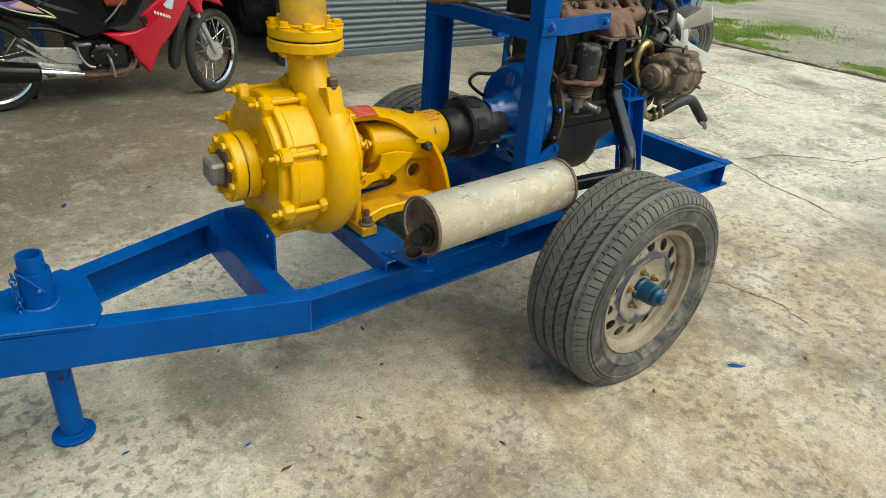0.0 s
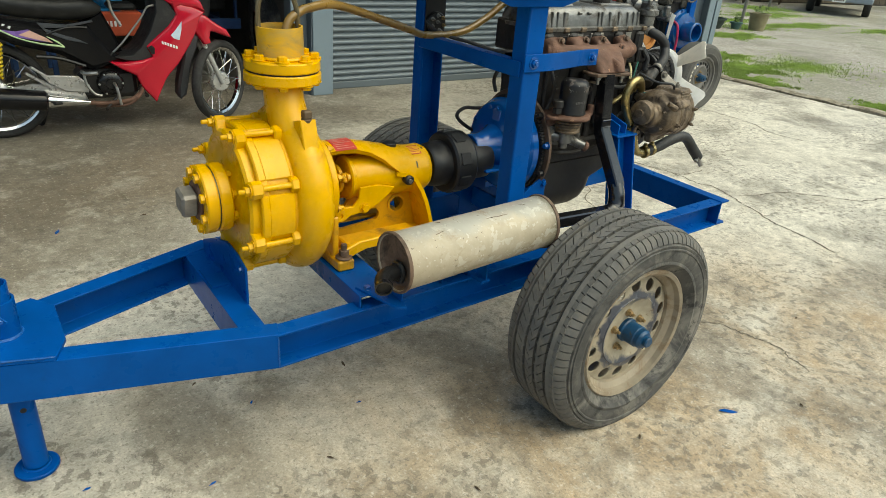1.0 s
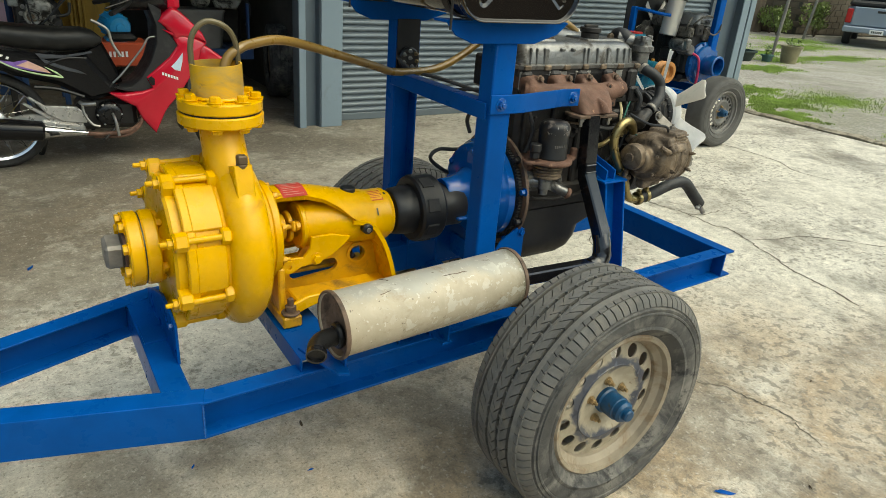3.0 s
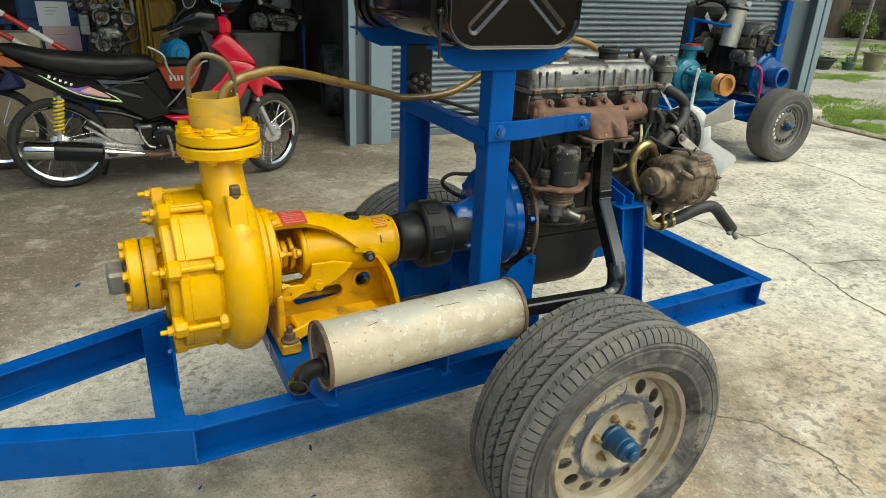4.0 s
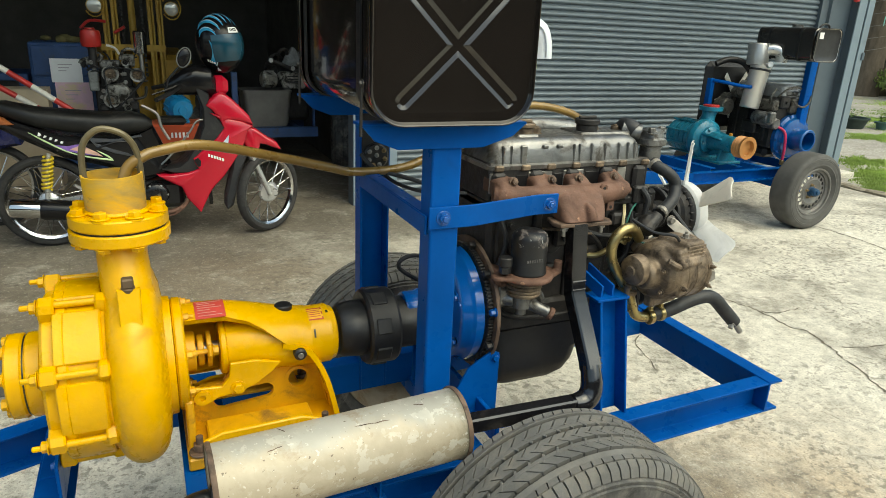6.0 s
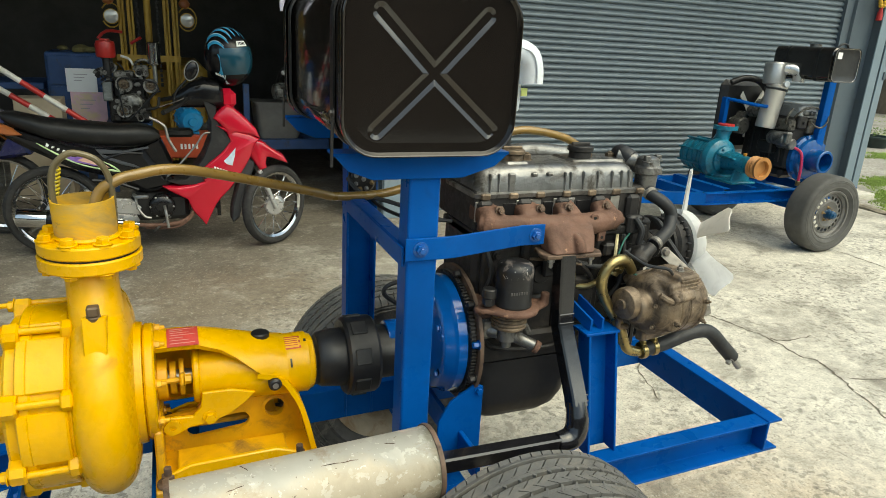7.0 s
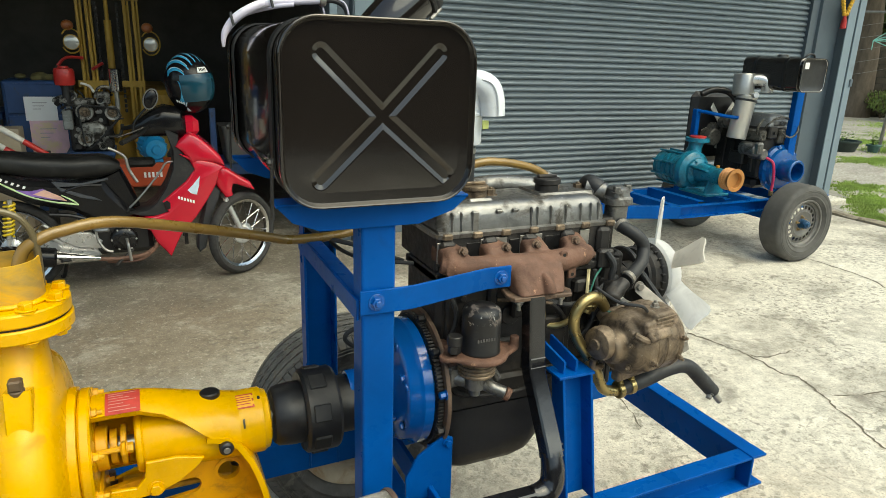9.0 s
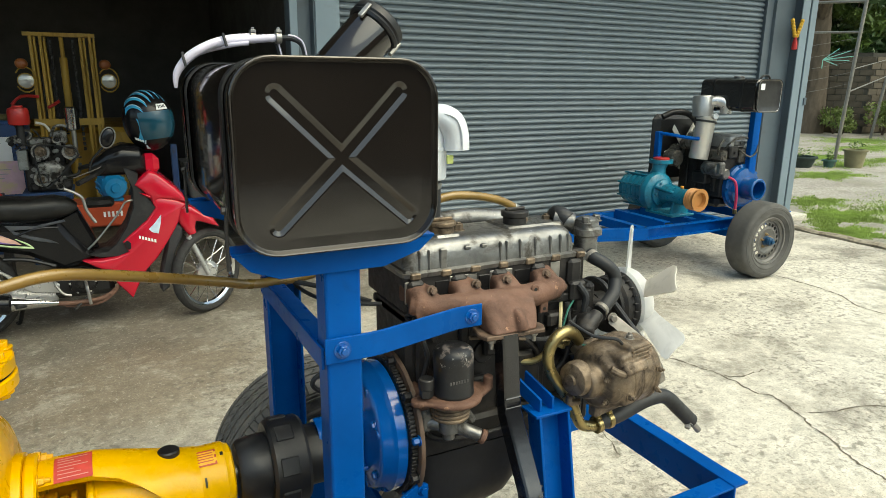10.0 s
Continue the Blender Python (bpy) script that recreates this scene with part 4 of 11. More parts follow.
part("lens", g, STEEL, sight, "small pale sight lens")


def curved_patch(g, x0, x1, r, a0, a1, k=6):
    ring = []
    for x in (x0, x1):
        ring.append([on_shaft(x, r, a) for a in np.linspace(a0, a1, k)] + [on_shaft(x, r - 0.001, a) for a in np.linspace(a1, a0, k)])
    return loft(g, ring)


g = Geo()
curved_patch(g, 0.288, 0.352, 0.1135, 62, 98)
plate = part("name_plate", g, RED_TAG, pump, "red name plate with worn print")
g = Geo()
for i, a in enumerate((66, 70.5, 75, 79.5, 84, 88.5, 93)):
    curved_patch(g, 0.294, 0.345 - 0.012 * (i % 3), 0.1139, a, a + 0.8, 2)
part("print", g, surface("pale_print", (0.55, 0.3, 0.26), 0.6, var=0.1), plate)
g = Geo()
curved_patch(g, 0.53, 0.574, 0.0728, 52, 82)
sticker = part("warning_sticker", g, surface("sticker_yellow", (0.8, 0.42, 0.03), 0.4, var=0.1), pump, "small yellow sticker with a red border")
g = Geo()
for a0, a1, x0, x1 in ((52, 54.5, 0.53, 0.574), (79.5, 82, 0.53, 0.574), (54.5, 79.5, 0.53, 0.5335), (54.5, 79.5, 0.5705, 0.574)):
    curved_patch(g, x0, x1, 0.0731, a0, a1, 3)
for a in (59, 64, 69, 74):
    curved_patch(g, 0.536, 0.568, 0.0731, a, a + 1.6, 2)
part("print", g, RED_TAG, sticker)
g = Geo()
curved_patch(g, 0.546, 0.550, 0.0722, 18, 34)
curved_patch(g, 0.582, 0.588, 0.0722, 66, 73)
part("paint_chip", g, SOOT_AND_SHADE, pump, "dark chips in the paint")
# pedestal
for nm, lo, hi in (("foot_pad", (0.246, C - 0.152, 0.451), (0.296, C + 0.152, 0.482)), ("foot_pad", (0.525, C - 0.152, 0.456), (0.60, C + 0.152, 0.484)), ("base_plate", (0.292, C - 0.05, 0.46), (0.529, C + 0.05, 0.480)),
                   ("base_ledge", (0.292, C - 0.132, 0.500), (0.529, C - 0.048, 0.512)), ("base_ledge", (0.292, C + 0.048, 0.500), (0.529, C + 0.132, 0.512)), ("end_web", (0.25, C - 0.11, 0.478), (0.268, C + 0.11, 0.60))):
    g = Geo()
    box(g, lo, hi, 0.004)
    part(nm, g, YELLOW_DIRTY, pump, "oil-stained yellow casting")
for y in (C - 0.136, C + 0.124):
    g = Geo()
    slab(g, [(0.270, 0.470), (0.312, 0.488), (0.345, 0.497), (0.475, 0.497), (0.508, 0.490), (0.545, 0.474), (0.545, 0.512), (0.50, 0.528), (0.32, 0.524), (0.270, 0.506)], 0, 0.012, Matrix.Translation((0, y, 0)) @ Matrix(((1, 0, 0, 0), (0, 0, 1, 0), (0, 1, 0, 0), (0, 0, 0, 1))), 0.003)
    part("foot_rail", g, YELLOW, pump, "raised edge of the base")
g = Geo()
# upright web with a slot and a round hole
def pierced(g, outer, holes, y0, y1):
    """A plate in the x-z plane between y0 and y1 with holes through it."""
    loops = [outer] + holes
    flat = [p for loop_ in loops for p in loop_]
    n = len(flat)
    tris = tessellate_polygon([[Vector((x, z, 0)) for x, z in loop_] for loop_ in loops])
    faces = [list(t) for t in tris] + [[i + n for i in t] for t in tris]
    o = 0
    for loop_ in loops:
        k = len(loop_)
        faces += [[o + i, o + (i + 1) % k, n + o + (i + 1) % k, n + o + i] for i in range(k)]
        o += k
    return g.add([(x, y, z) for y in (y0, y1) for x, z in flat], faces)


def oval(x0, z0, x1, z1, r, k=8):
    """A slot from one end to the other."""
    t = math.atan2(z1 - z0, x1 - x0)
    return [(cx + r * math.cos(t + s + math.pi * i / k), cz + r * math.sin(t + s + math.pi * i / k)) for cx, cz, s in ((x1, z1, -math.pi / 2), (x0, z0, math.pi / 2)) for i in range(k + 1)]


pierced(g, [(0.258, 0.482), (0.592, 0.482), (0.588, 0.50), (0.578, 0.545), (0.566, 0.588), (0.552, 0.62), (0.53, 0.645), (0.48, 0.64), (0.36, 0.612), (0.34, 0.58), (0.258, 0.568)],
        [oval(0.335, 0.528, 0.437, 0.538, 0.019), oval(0.5145, 0.560, 0.5155, 0.560, 0.0235)], C - 0.006, C + 0.006)
for x, z, r in ((0.515, 0.560, 0.0235),):
    lathe(g, [(r, 0), (r + 0.007, 0), (r + 0.008, 0.004), (r, 0.005), (r, 0)], ax((x, C - 0.006, z), (0, -1, 0)), 24)
part("web_plate", g, YELLOW_DIRTY, pump)
g = Geo()
curve = [(0.47, 0.684), (0.505, 0.678), (0.533, 0.660), (0.556, 0.620), (0.568, 0.588), (0.577, 0.553), (0.586, 0.51), (0.594, 0.47)]
rings = []
for i, (x, z) in enumerate(curve):
    a, b = curve[max(i - 1, 0)], curve[min(i + 1, len(curve) - 1)]
    d = Vector((b[0] - a[0], 0, b[1] - a[1])).normalized()
    nn = Vector((d.z, 0, -d.x)) * -0.006
    w = 0.078 + 0.032 * i / 7
    p = Vector((x, 0, z))
    rings.append([p + Vector((0, C - w, 0)) - nn, p + Vector((0, C + w, 0)) - nn, p + Vector((0, C + w, 0)) + nn, p + Vector((0, C - w, 0)) + nn])
loft(g, rings)
part("rib", g, YELLOW, pump)
g = Geo()
slab(g, [(0.352, 0.66), (0.348, 0.627), (0.33, 0.606), (0.285, 0.609), (0.272, 0.592), (0.276, 0.572), (0.30, 0.567), (0.323, 0.58), (0.37, 0.585), (0.411, 0.601), (0.446, 0.626), (0.463, 0.646), (0.41, 0.66)], -0.005, 0.005, Matrix.Translation((0, C - 0.072, 0)) @ Matrix(((1, 0, 0, 0), (0, 0, -1, 0), (0, 1, 0, 0), (0, 0, 0, 1))), 0.002)
lathe(g, [(0.007, 0), (0.017, 0), (0.018, 0.006), (0.007, 0.006), (0.007, 0)], ax((0.288, C - 0.077, 0.588), (0, -1, 0)), 18)
bolt(g, (0.366, C - 0.077, 0.598), (0, -1, 0), 0.012, 0.009)
part("lug", g, YELLOW, pump, "drip-tray arm with an eye")
for x in (0.272, 0.552):
    for y in (C - 0.132, C + 0.132):
        g = Geo()
        cyl(g, (x, y, 0.484), (x, y, 0.49), 0.024, n=20)
        bolt(g, (x, y, 0.49), (0, 0, 1), 0.0145, 0.016, False, 0.02)
        part("anchor_bolt", g, MUFFLER_END, pump, "dark rusty anchor bolt")

# ---- the coupling ----
coupling = thing("shaft_coupling", (0.73, C, 0.6), "black cast jaw coupling between pump and engine", "coupling")
g = Geo()
lathe(g, [(0, 0.616), (0.060, 0.616), (0.067, 0.624), (0.071, 0.66), (0.071, 0.69), (0, 0.69)], XP, 36)
part("pump_hub", g, BLACK_SATIN, coupling)
g = Geo()
lathe(g, [(0, 0.680), (0.090, 0.680), (0.096, 0.686), (0.096, 0.752), (0.091, 0.759), (0, 0.759)], XP, 44)
jaw = part("jaw_ring", g, BLACK_SATIN, coupling)
for i in range(8):
    g = Geo()
    m = ax(on_shaft(0.694, 0.0935, 22 + 45 * i), (1, 0, 0), on_shaft(0, 1, 22 + 45 * i) - on_shaft(0, 0, 0))
    box(g, (-0.019, -0.004, 0), (0.019, 0.0055, 0.038), 0.002, m)
    part("jaw", g, BLACK_SATIN, jaw)
g = Geo()
lathe(g, [(0, 0.755), (0.066, 0.755), (0.067, 0.761), (0.067, 0.84), (0.061, 0.85), (0, 0.85)], XP, 36)
part("engine_hub", g, BLACK_SATIN, coupling)
g = Geo()
cyl(g, on_shaft(0.84, 0, 0), on_shaft(0.885, 0, 0), 0.03, n=20)
part("shaft", g, STEEL, coupling, "bare steel shaft")

# ---- priming hoses ----
hose = thing("fuel_hose", (0.6, 0.46, 1.03), "long translucent amber hose from the outlet pipe to the engine", "hose")
g = Geo()
tube(g, [(0.165, 0.30, 1.03), (0.183, 0.31, 1.094), (0.213, 0.315, 1.117), (0.25, 0.33, 1.127), (0.339, 0.36, 1.131), (0.512, 0.42, 1.086), (0.643, 0.46, 1.048), (0.715, 0.48, 1.029), (0.855, 0.49, 1.033), (0.966, 0.5, 1.075), (1.08, 0.5, 1.15), (1.206, 0.5, 1.19), (1.285, 0.5, 1.192), (1.386, 0.51, 1.171), (1.45, 0.518, 1.141)], 0.0115, 12, 6)
part("hose_body", g, HOSE_BROWN, hose)
g = Geo()
cyl(g, (1.44, 0.516, 1.147), (1.48, 0.522, 1.125), 0.013, n=14)
part("hose_clamp", g, STEEL, hose)
loop = thing("loop_hose", (0.155, 0.305, 1.03), "dull olive hose arching over the outlet pipe", "hose")
g = Geo()
tube(g, [(0.112, 0.30, 1.03), (0.104, 0.303, 1.096), (0.108, 0.305, 1.142), (0.125, 0.305, 1.168), (0.15, 0.305, 1.178), (0.188, 0.305, 1.162), (0.207, 0.308, 1.118), (0.208, 0.31, 1.03)], 0.0064, 10, 6)
part("hose_body", g, HOSE_CLEAR, loop)

# ---- the diesel engine ----
engine = thing("diesel_engine", (1.15, C, 0.46), "used four-cylinder diesel engine, black block with grey aluminium cover", "engine")
ZE = 0.702


def on_crank(x, r, deg):
    a = radians(deg)
    return Vector((x, C - r * math.cos(a), ZE + r * math.sin(a)))


XE = Matrix.Translation((0, C, ZE)) @ Matrix(((0, 0, 1, 0), (1, 0, 0, 0), (0, 1, 0, 0), (0, 0, 0, 1)))
# blue bell housing with ring gear
g = Geo()
lathe(g, [(0.05, 0.872), (0.07, 0.886), (0.124, 0.894), (0.134, 0.896), (0.140, 0.902), (0.144, 0.92), (0.150, 0.926), (0.153, 0.93), (0.153, 0.952), (0.147, 0.957), (0.06, 0.957)], XE, 64)
for a in (20, 65, 110, 200, 245, 290, 335, -25):
    cyl(g, on_crank(0.893, 0.124, a), on_crank(0.906, 0.124, a), 0.011, n=12)
lathe(g, [(0.03, 0.79), (0.044, 0.79), (0.046, 0.795), (0.046, 0.82), (0.052, 0.85), (0.07, 0.882)], XE, 32)
box(g, (0.81, C - 0.075, ZE - 0.066), (0.892, C + 0.05, ZE - 0.056), 0.003)
bell = part("bell_housing", g, BLUE_GLOSS, engine, "glossy blue round bell housing")
g = Geo()
box(g, (0.888, C - 0.02, ZE + 0.07), (0.899, C + 0.02, ZE + 0.12), 0.003)
part("inspection_cover", g, BLUE_GLOSS, bell)
for a in (30, 90, 150, 210, 330):
    g = Geo()
    bolt(g, on_crank(0.894, 0.122, a), (-1, 0, 0), 0.008, 0.006)
    part("bolt", g, BLUE_GLOSS, bell)
g = Geo()
lathe(g, [(0.12, 0.958), (0.155, 0.958), (0.155, 0.972), (0.12, 0.972)], XE, 60)
for i in range(110):
    a = 360 * i / 110
    m = ax(on_crank(0.958, 0.155, a), (1, 0, 0), on_crank(0, 1, a) - on_crank(0, 0, 0))
    box(g, (-0.003, -0.002, 0), (0.003, 0.007, 0.014), 0.0008, m)
part("ring_gear", g, IRON, engine, "dark toothed ring gear")
g = Geo()
lathe(g, [(0.1, 0.974), (0.176, 0.974), (0.178, 0.977), (0.178, 0.983), (0.1, 0.983)], XE, 60)
part("rear_plate", g, MUFFLER_END, engine, "thin dark engine plate")
for a in (12, -20, 45, 80, -50):
    g = Geo()
    bolt(g, on_crank(0.973, 0.170, a), (-1, 0, 0), 0.0085, 0.014)
    part("bolt", g, BLUE_GLOSS if a in (12, -50) else IRON, engine)
g = Geo()
tube(g, [(0.95, 0.40, 0.80), (0.904, 0.43, 0.794), (0.858, 0.43, 0.799), (0.828, 0.43, 0.785), (0.832, 0.43, 0.762), (0.888, 0.43, 0.723), (0.95, 0.42, 0.70)], 0.0062, 8, 6)
part("cable", g, HOSE_RUBBER, engine, "looped black cable")
# side plates that hold the bell
for y0 in (0.15, 0.452):
    g = Geo()
    slab(g, [(0.885, 0.40), (1.0, 0.40), (1.0, 0.615), (0.98, 0.625), (0.915, 0.585), (0.885, 0.535)], 0, 0.008, Matrix.Translation((0, y0, 0)) @ Matrix(((1, 0, 0, 0), (0, 0, 1, 0), (0, 1, 0, 0), (0, 0, 0, 1))), 0.001)
    bolt(g, (0.987, y0, 0.606), (0, -1, 0), 0.009, 0.008)
    part("side_plate", g, BLUE, engine, "blue mounting plate")
# block
g = Geo()
box(g, (0.984, 0.227, 0.70), (1.475, 0.42, 1.0), 0.012)
box(g, (0.984, 0.205, 0.64), (1.475, 0.44, 0.72), 0.01)
box(g, (0.984, 0.215, 0.965), (1.485, 0.43, 0.985), 0.003)
part("engine_block", g, IRON, engine, "oily black cast-iron block")
for i in range(5):
    g = Geo()
    x = 0.985 + 0.108 * i
    box(g, (x - 0.012, 0.192, 0.66), (x + 0.012, 0.215, 0.99), 0.005)
    part("block_rib", moved(g, 0.03, 0.022, 0), IRON, engine)
for i in range(4):
    g = Geo()
    cyl(g, (1.04 + 0.108 * i, 0.21, 0.87), (1.04 + 0.108 * i, 0.199, 0.87), 0.026, n=20)
    part("core_plug", moved(g, 0.03, 0.022, 0), IRON, engine)
g = Geo()
box(g, (0.955, 0.2, 0.988), (1.45, 0.425, 1.085), 0.006)
for i in range(5):
    x = 0.98 + 0.108 * i
    box(g, (x - 0.02, 0.185, 1.0), (x + 0.02, 0.215, 1.065), 0.008)
part("cylinder_head", moved(g, 0.03, 0.042, 0), IRON, engine, "oily black cylinder head")
for i in range(4):
    for z in (0.75, 0.81, 0.93):
        g = Geo()
        bolt(g, (0.985 + 0.13 * i + 0.03 * (z > 0.9), 0.2 if z > 0.9 else 0.196, z), (0, -1, 0), 0.008, 0.008)
        part("block_bolt", moved(g, 0.03, 0.022, 0), IRON, engine)
g = Geo()
tube(g, [(0.98, 0.19, 0.76), (1.0, 0.178, 0.70), (1.1, 0.172, 0.68), (1.22, 0.172, 0.685), (1.30, 0.18, 0.72)], 0.007, 8)
part("block_pipe", moved(g, 0.03, 0.022, 0), IRON, engine)
g = Geo()
tube(g, [(1.2, 0.19, 0.93), (1.24, 0.175, 0.9), (1.28, 0.175, 0.86), (1.3, 0.19, 0.8)], 0.006, 8)
part("block_pipe", moved(g, 0.03, 0.022, 0), IRON, engine)
g = Geo()
box(g, (1.21, 0.178, 0.76), (1.30, 0.2, 0.86), 0.008)
part("block_cover", moved(g, 0.03, 0.022, 0), IRON, engine)
for pts, r, mt in (([(1.24, 0.185, 0.90), (1.29, 0.165, 0.89), (1.34, 0.16, 0.90), (1.40, 0.17, 0.93), (1.44, 0.18, 0.94)], 0.007, 0), ([(1.32, 0.18, 0.78), (1.36, 0.165, 0.83), (1.37, 0.165, 0.90), (1.365, 0.175, 0.97)], 0.006, 0),
                   ([(1.40, 0.18, 1.01), (1.415, 0.165, 0.98), (1.41, 0.165, 0.94), (1.425, 0.16, 0.90)], 0.008, 0), ([(1.1, 0.185, 0.92), (1.16, 0.17, 0.915), (1.24, 0.165, 0.90)], 0.004, 1), ([(0.965, 0.19, 0.99), (0.972, 0.17, 0.95), (0.985, 0.165, 0.90), (0.97, 0.17, 0.84)], 0.006, 0)):
    g = Geo()
    tube(g, pts, r, 8)
    part("pipe", moved(g, 0.03, 0.022, 0), HOSE_RUBBER if mt == 0 else ALU_DIRTY, engine, "thin oily pipe")
for x, z, w, h, d in ((1.335, 0.93, 0.05, 0.035, 0.03), (1.405, 0.99, 0.045, 0.05, 0.02), (1.34, 0.99, 0.035, 0.03, 0.016), (1.125, 0.80, 0.05, 0.04, 0.02), (1.395, 0.86, 0.05, 0.07, 0.022), (1.16, 0.89, 0.035, 0.05, 0.018)):
    g = Geo()
    box(g, (x - w / 2, 0.2 - d, z - h / 2), (x + w / 2, 0.202, z + h / 2), 0.006)
    bolt(g, (x + w * 0.2, 0.2 - d, z), (0, -1, 0), 0.008, 0.008)
    part("boss", moved(g, 0.03, 0.022, 0), IRON, engine, "oily cast boss")
g = Geo()
cyl(g, (1.43, 0.135, 0.945), (1.39, 0.125, 0.918), 0.017, n=18, c=0.003)
cyl(g, (1.405, 0.125, 0.93), (1.41, 0.21, 0.90), 0.024, n=18, c=0.005)
cyl(g, (1.38, 0.12, 0.905), (1.40, 0.14, 0.925), 0.022, n=18, c=0.005)
cast(part("water_inlet", moved(g, 0.03, 0.022, 0), IRON, engine, "black cast water inlet"), 0.003, 4)
# sump
g = Geo()
rings = []
for z, x0, x1, y0, y1 in ((0.645, 0.99, 1.46, 0.205, 0.44), (0.62, 0.99, 1.46, 0.205, 0.44), (0.60, 0.997, 1.385, 0.203, 0.43), (0.57, 0.995, 1.298, 0.20, 0.43), (0.53, 0.993, 1.284, 0.198, 0.428), (0.50, 1.0, 1.265, 0.203, 0.42), (0.48, 1.02, 1.24, 0.217, 0.405), (0.471, 1.065, 1.2, 0.25, 0.37)):
    rr = min(0.05, (y1 - y0) * 0.35)
    rings.append([(p[0], p[1], z) for p in rounded(x1 - x0, y1 - y0, rr, 5, (x0 + x1) / 2, (y0 + y1) / 2)])
loft(g, rings)
part("oil_pan", g, PAN, engine, "black pressed-steel oil pan")
# valve cover
g = Geo()
rings = []
VX, VY = 1.17, 0.262
for z, w, d, r in ((1.073, 0.478, 0.195, 0.02), (1.083, 0.482, 0.199, 0.022), (1.087, 0.462, 0.18, 0.02), (1.118, 0.456, 0.174, 0.022), (1.135, 0.446, 0.164, 0.03), (1.144, 0.425, 0.143, 0.035), (1.147, 0.39, 0.11, 0.03)):
    rings.append([(p[0], p[1], z) for p in rounded(w, d, r, 5, VX, VY)])
loft(g, rings)
for x, w, z0 in ((0.972, 0.007, 1.084), (0.995, 0.005, 1.084), (1.03, 0.018, 1.084), (1.092, 0.016, 1.122), (1.135, 0.016, 1.122), (1.18, 0.005, 1.084), (1.197, 0.004, 1.084), (1.235, 0.006, 1.084), (1.278, 0.005, 1.084), (1.322, 0.006, 1.084), (1.352, 0.005, 1.084), (1.375, 0.006, 1.084)):
    box(g, (x - w / 2, VY - 0.0925, z0), (x + w / 2, VY - 0.08, 1.131), 0.0025)
box(g, (1.025, VY - 0.06, 1.135), (1.095, VY + 0.04, 1.152), 0.012)
box(g, (1.22, VY - 0.05, 1.135), (1.39, VY + 0.06, 1.152), 0.008)
cover = part("valve_cover", moved(g, 0.052, 0.073, -0.004), ALU, engine, "dull grey ribbed aluminium valve cover")
for i in range(7):
    g = Geo()
    box(g, (0.945 + 0.075 * i, VY - 0.104, 1.07), (0.97 + 0.075 * i, VY - 0.09, 1.085), 0.003)
    part("gasket_tab", moved(g, 0.052, 0.073, -0.004), ALU_DIRTY, cover)
for x, y, r, h in ((1.06, VY - 0.02, 0.034, 0.018), (1.268, VY - 0.01, 0.034, 0.024)):
    g = Geo()
    cyl(g, (x, y, 1.15), (x, y, 1.16 + h * 0.4), r * 0.85, n=20)
    cyl(g, (x, y, 1.16 + h * 0.4), (x, y, 1.16 + h), r, n=12)
    box(g, (x - r * 0.8, y - 0.005, 1.16 + h), (x + r * 0.8, y + 0.005, 1.168 + h), 0.002)
    part("filler_cap", moved(g, 0.052, 0.073, -0.004), IRON if x > 1.2 else ALU_DIRTY, cover, "round oil filler cap")
for x in (0.97, 1.115, 1.30, 1.37):
    g = Geo()
    bolt(g, (x, VY, 1.146), (0, 0, 1), 0.0115, 0.014, True, 0.006)
    part("cap_nut", moved(g, 0.052, 0.073, -0.004), ALU_DIRTY, cover)
g = Geo()
tube(g, [(0.995, VY + 0.02, 1.14), (1.0, VY + 0.02, 1.175), (1.015, VY + 0.03, 1.19), (1.03, VY + 0.04, 1.175), (1.03, VY + 0.045, 1.14)], 0.006, 8)
part("lifting_eye", moved(g, 0.052, 0.073, -0.004), STEEL, cover)
g = Geo()
tube(g, [(1.02, 0.40, 1.10), (1.13, 0.40, 1.115), (1.2, 0.4, 1.12), (1.27, 0.4, 1.115), (1.38, 0.4, 1.10)], 0.026, 14, 6)
for x in (1.03, 1.14, 1.25, 1.36):
    tube(g, [(x, 0.42, 1.02), (x, 0.46, 1.05), (x, 0.43, 1.10)], 0.022, 10, 5)
part("intake_manifold", moved(g, 0.05, 0.06, 0.02), ALU, engine, "cast aluminium intake manifold")
# exhaust manifold
man = Geo()
for x, w, lean in ((1.012, 0.06, 0.012), (1.122, 0.066, 0.006), (1.232, 0.064, -0.004), (1.345, 0.066, -0.008)):
    rings = []
    for y, z, hw, hh, dx in ((0.268, 1.033, 0.5, 0.027, 0), (0.25, 1.033, 0.48, 0.026, 0), (0.23, 1.03, 0.46, 0.026, lean * 0.4), (0.208, 1.022, 0.5, 0.025, lean * 0.8), (0.19, 1.008, 0.6, 0.022, lean)):
        rings.append([(x + dx + p[0], y, z + p[1]) for p in rounded(2 * hw * w, 2 * hh, 0.017, 4)])
    loft(man, rings)
tube(man, [(0.985, 0.218, 1.017), (1.02, 0.206, 1.012), (1.09, 0.196, 1.008), (1.16, 0.19, 1.006), (1.24, 0.188, 1.004), (1.31, 0.194, 1.008), (1.36, 0.205, 1.012), (1.385, 0.218, 1.012)], 0.028, 16, 5, [0.018, 0.025, 0.027, 0.029, 0.030, 0.028, 0.026, 0.016])
rings = []
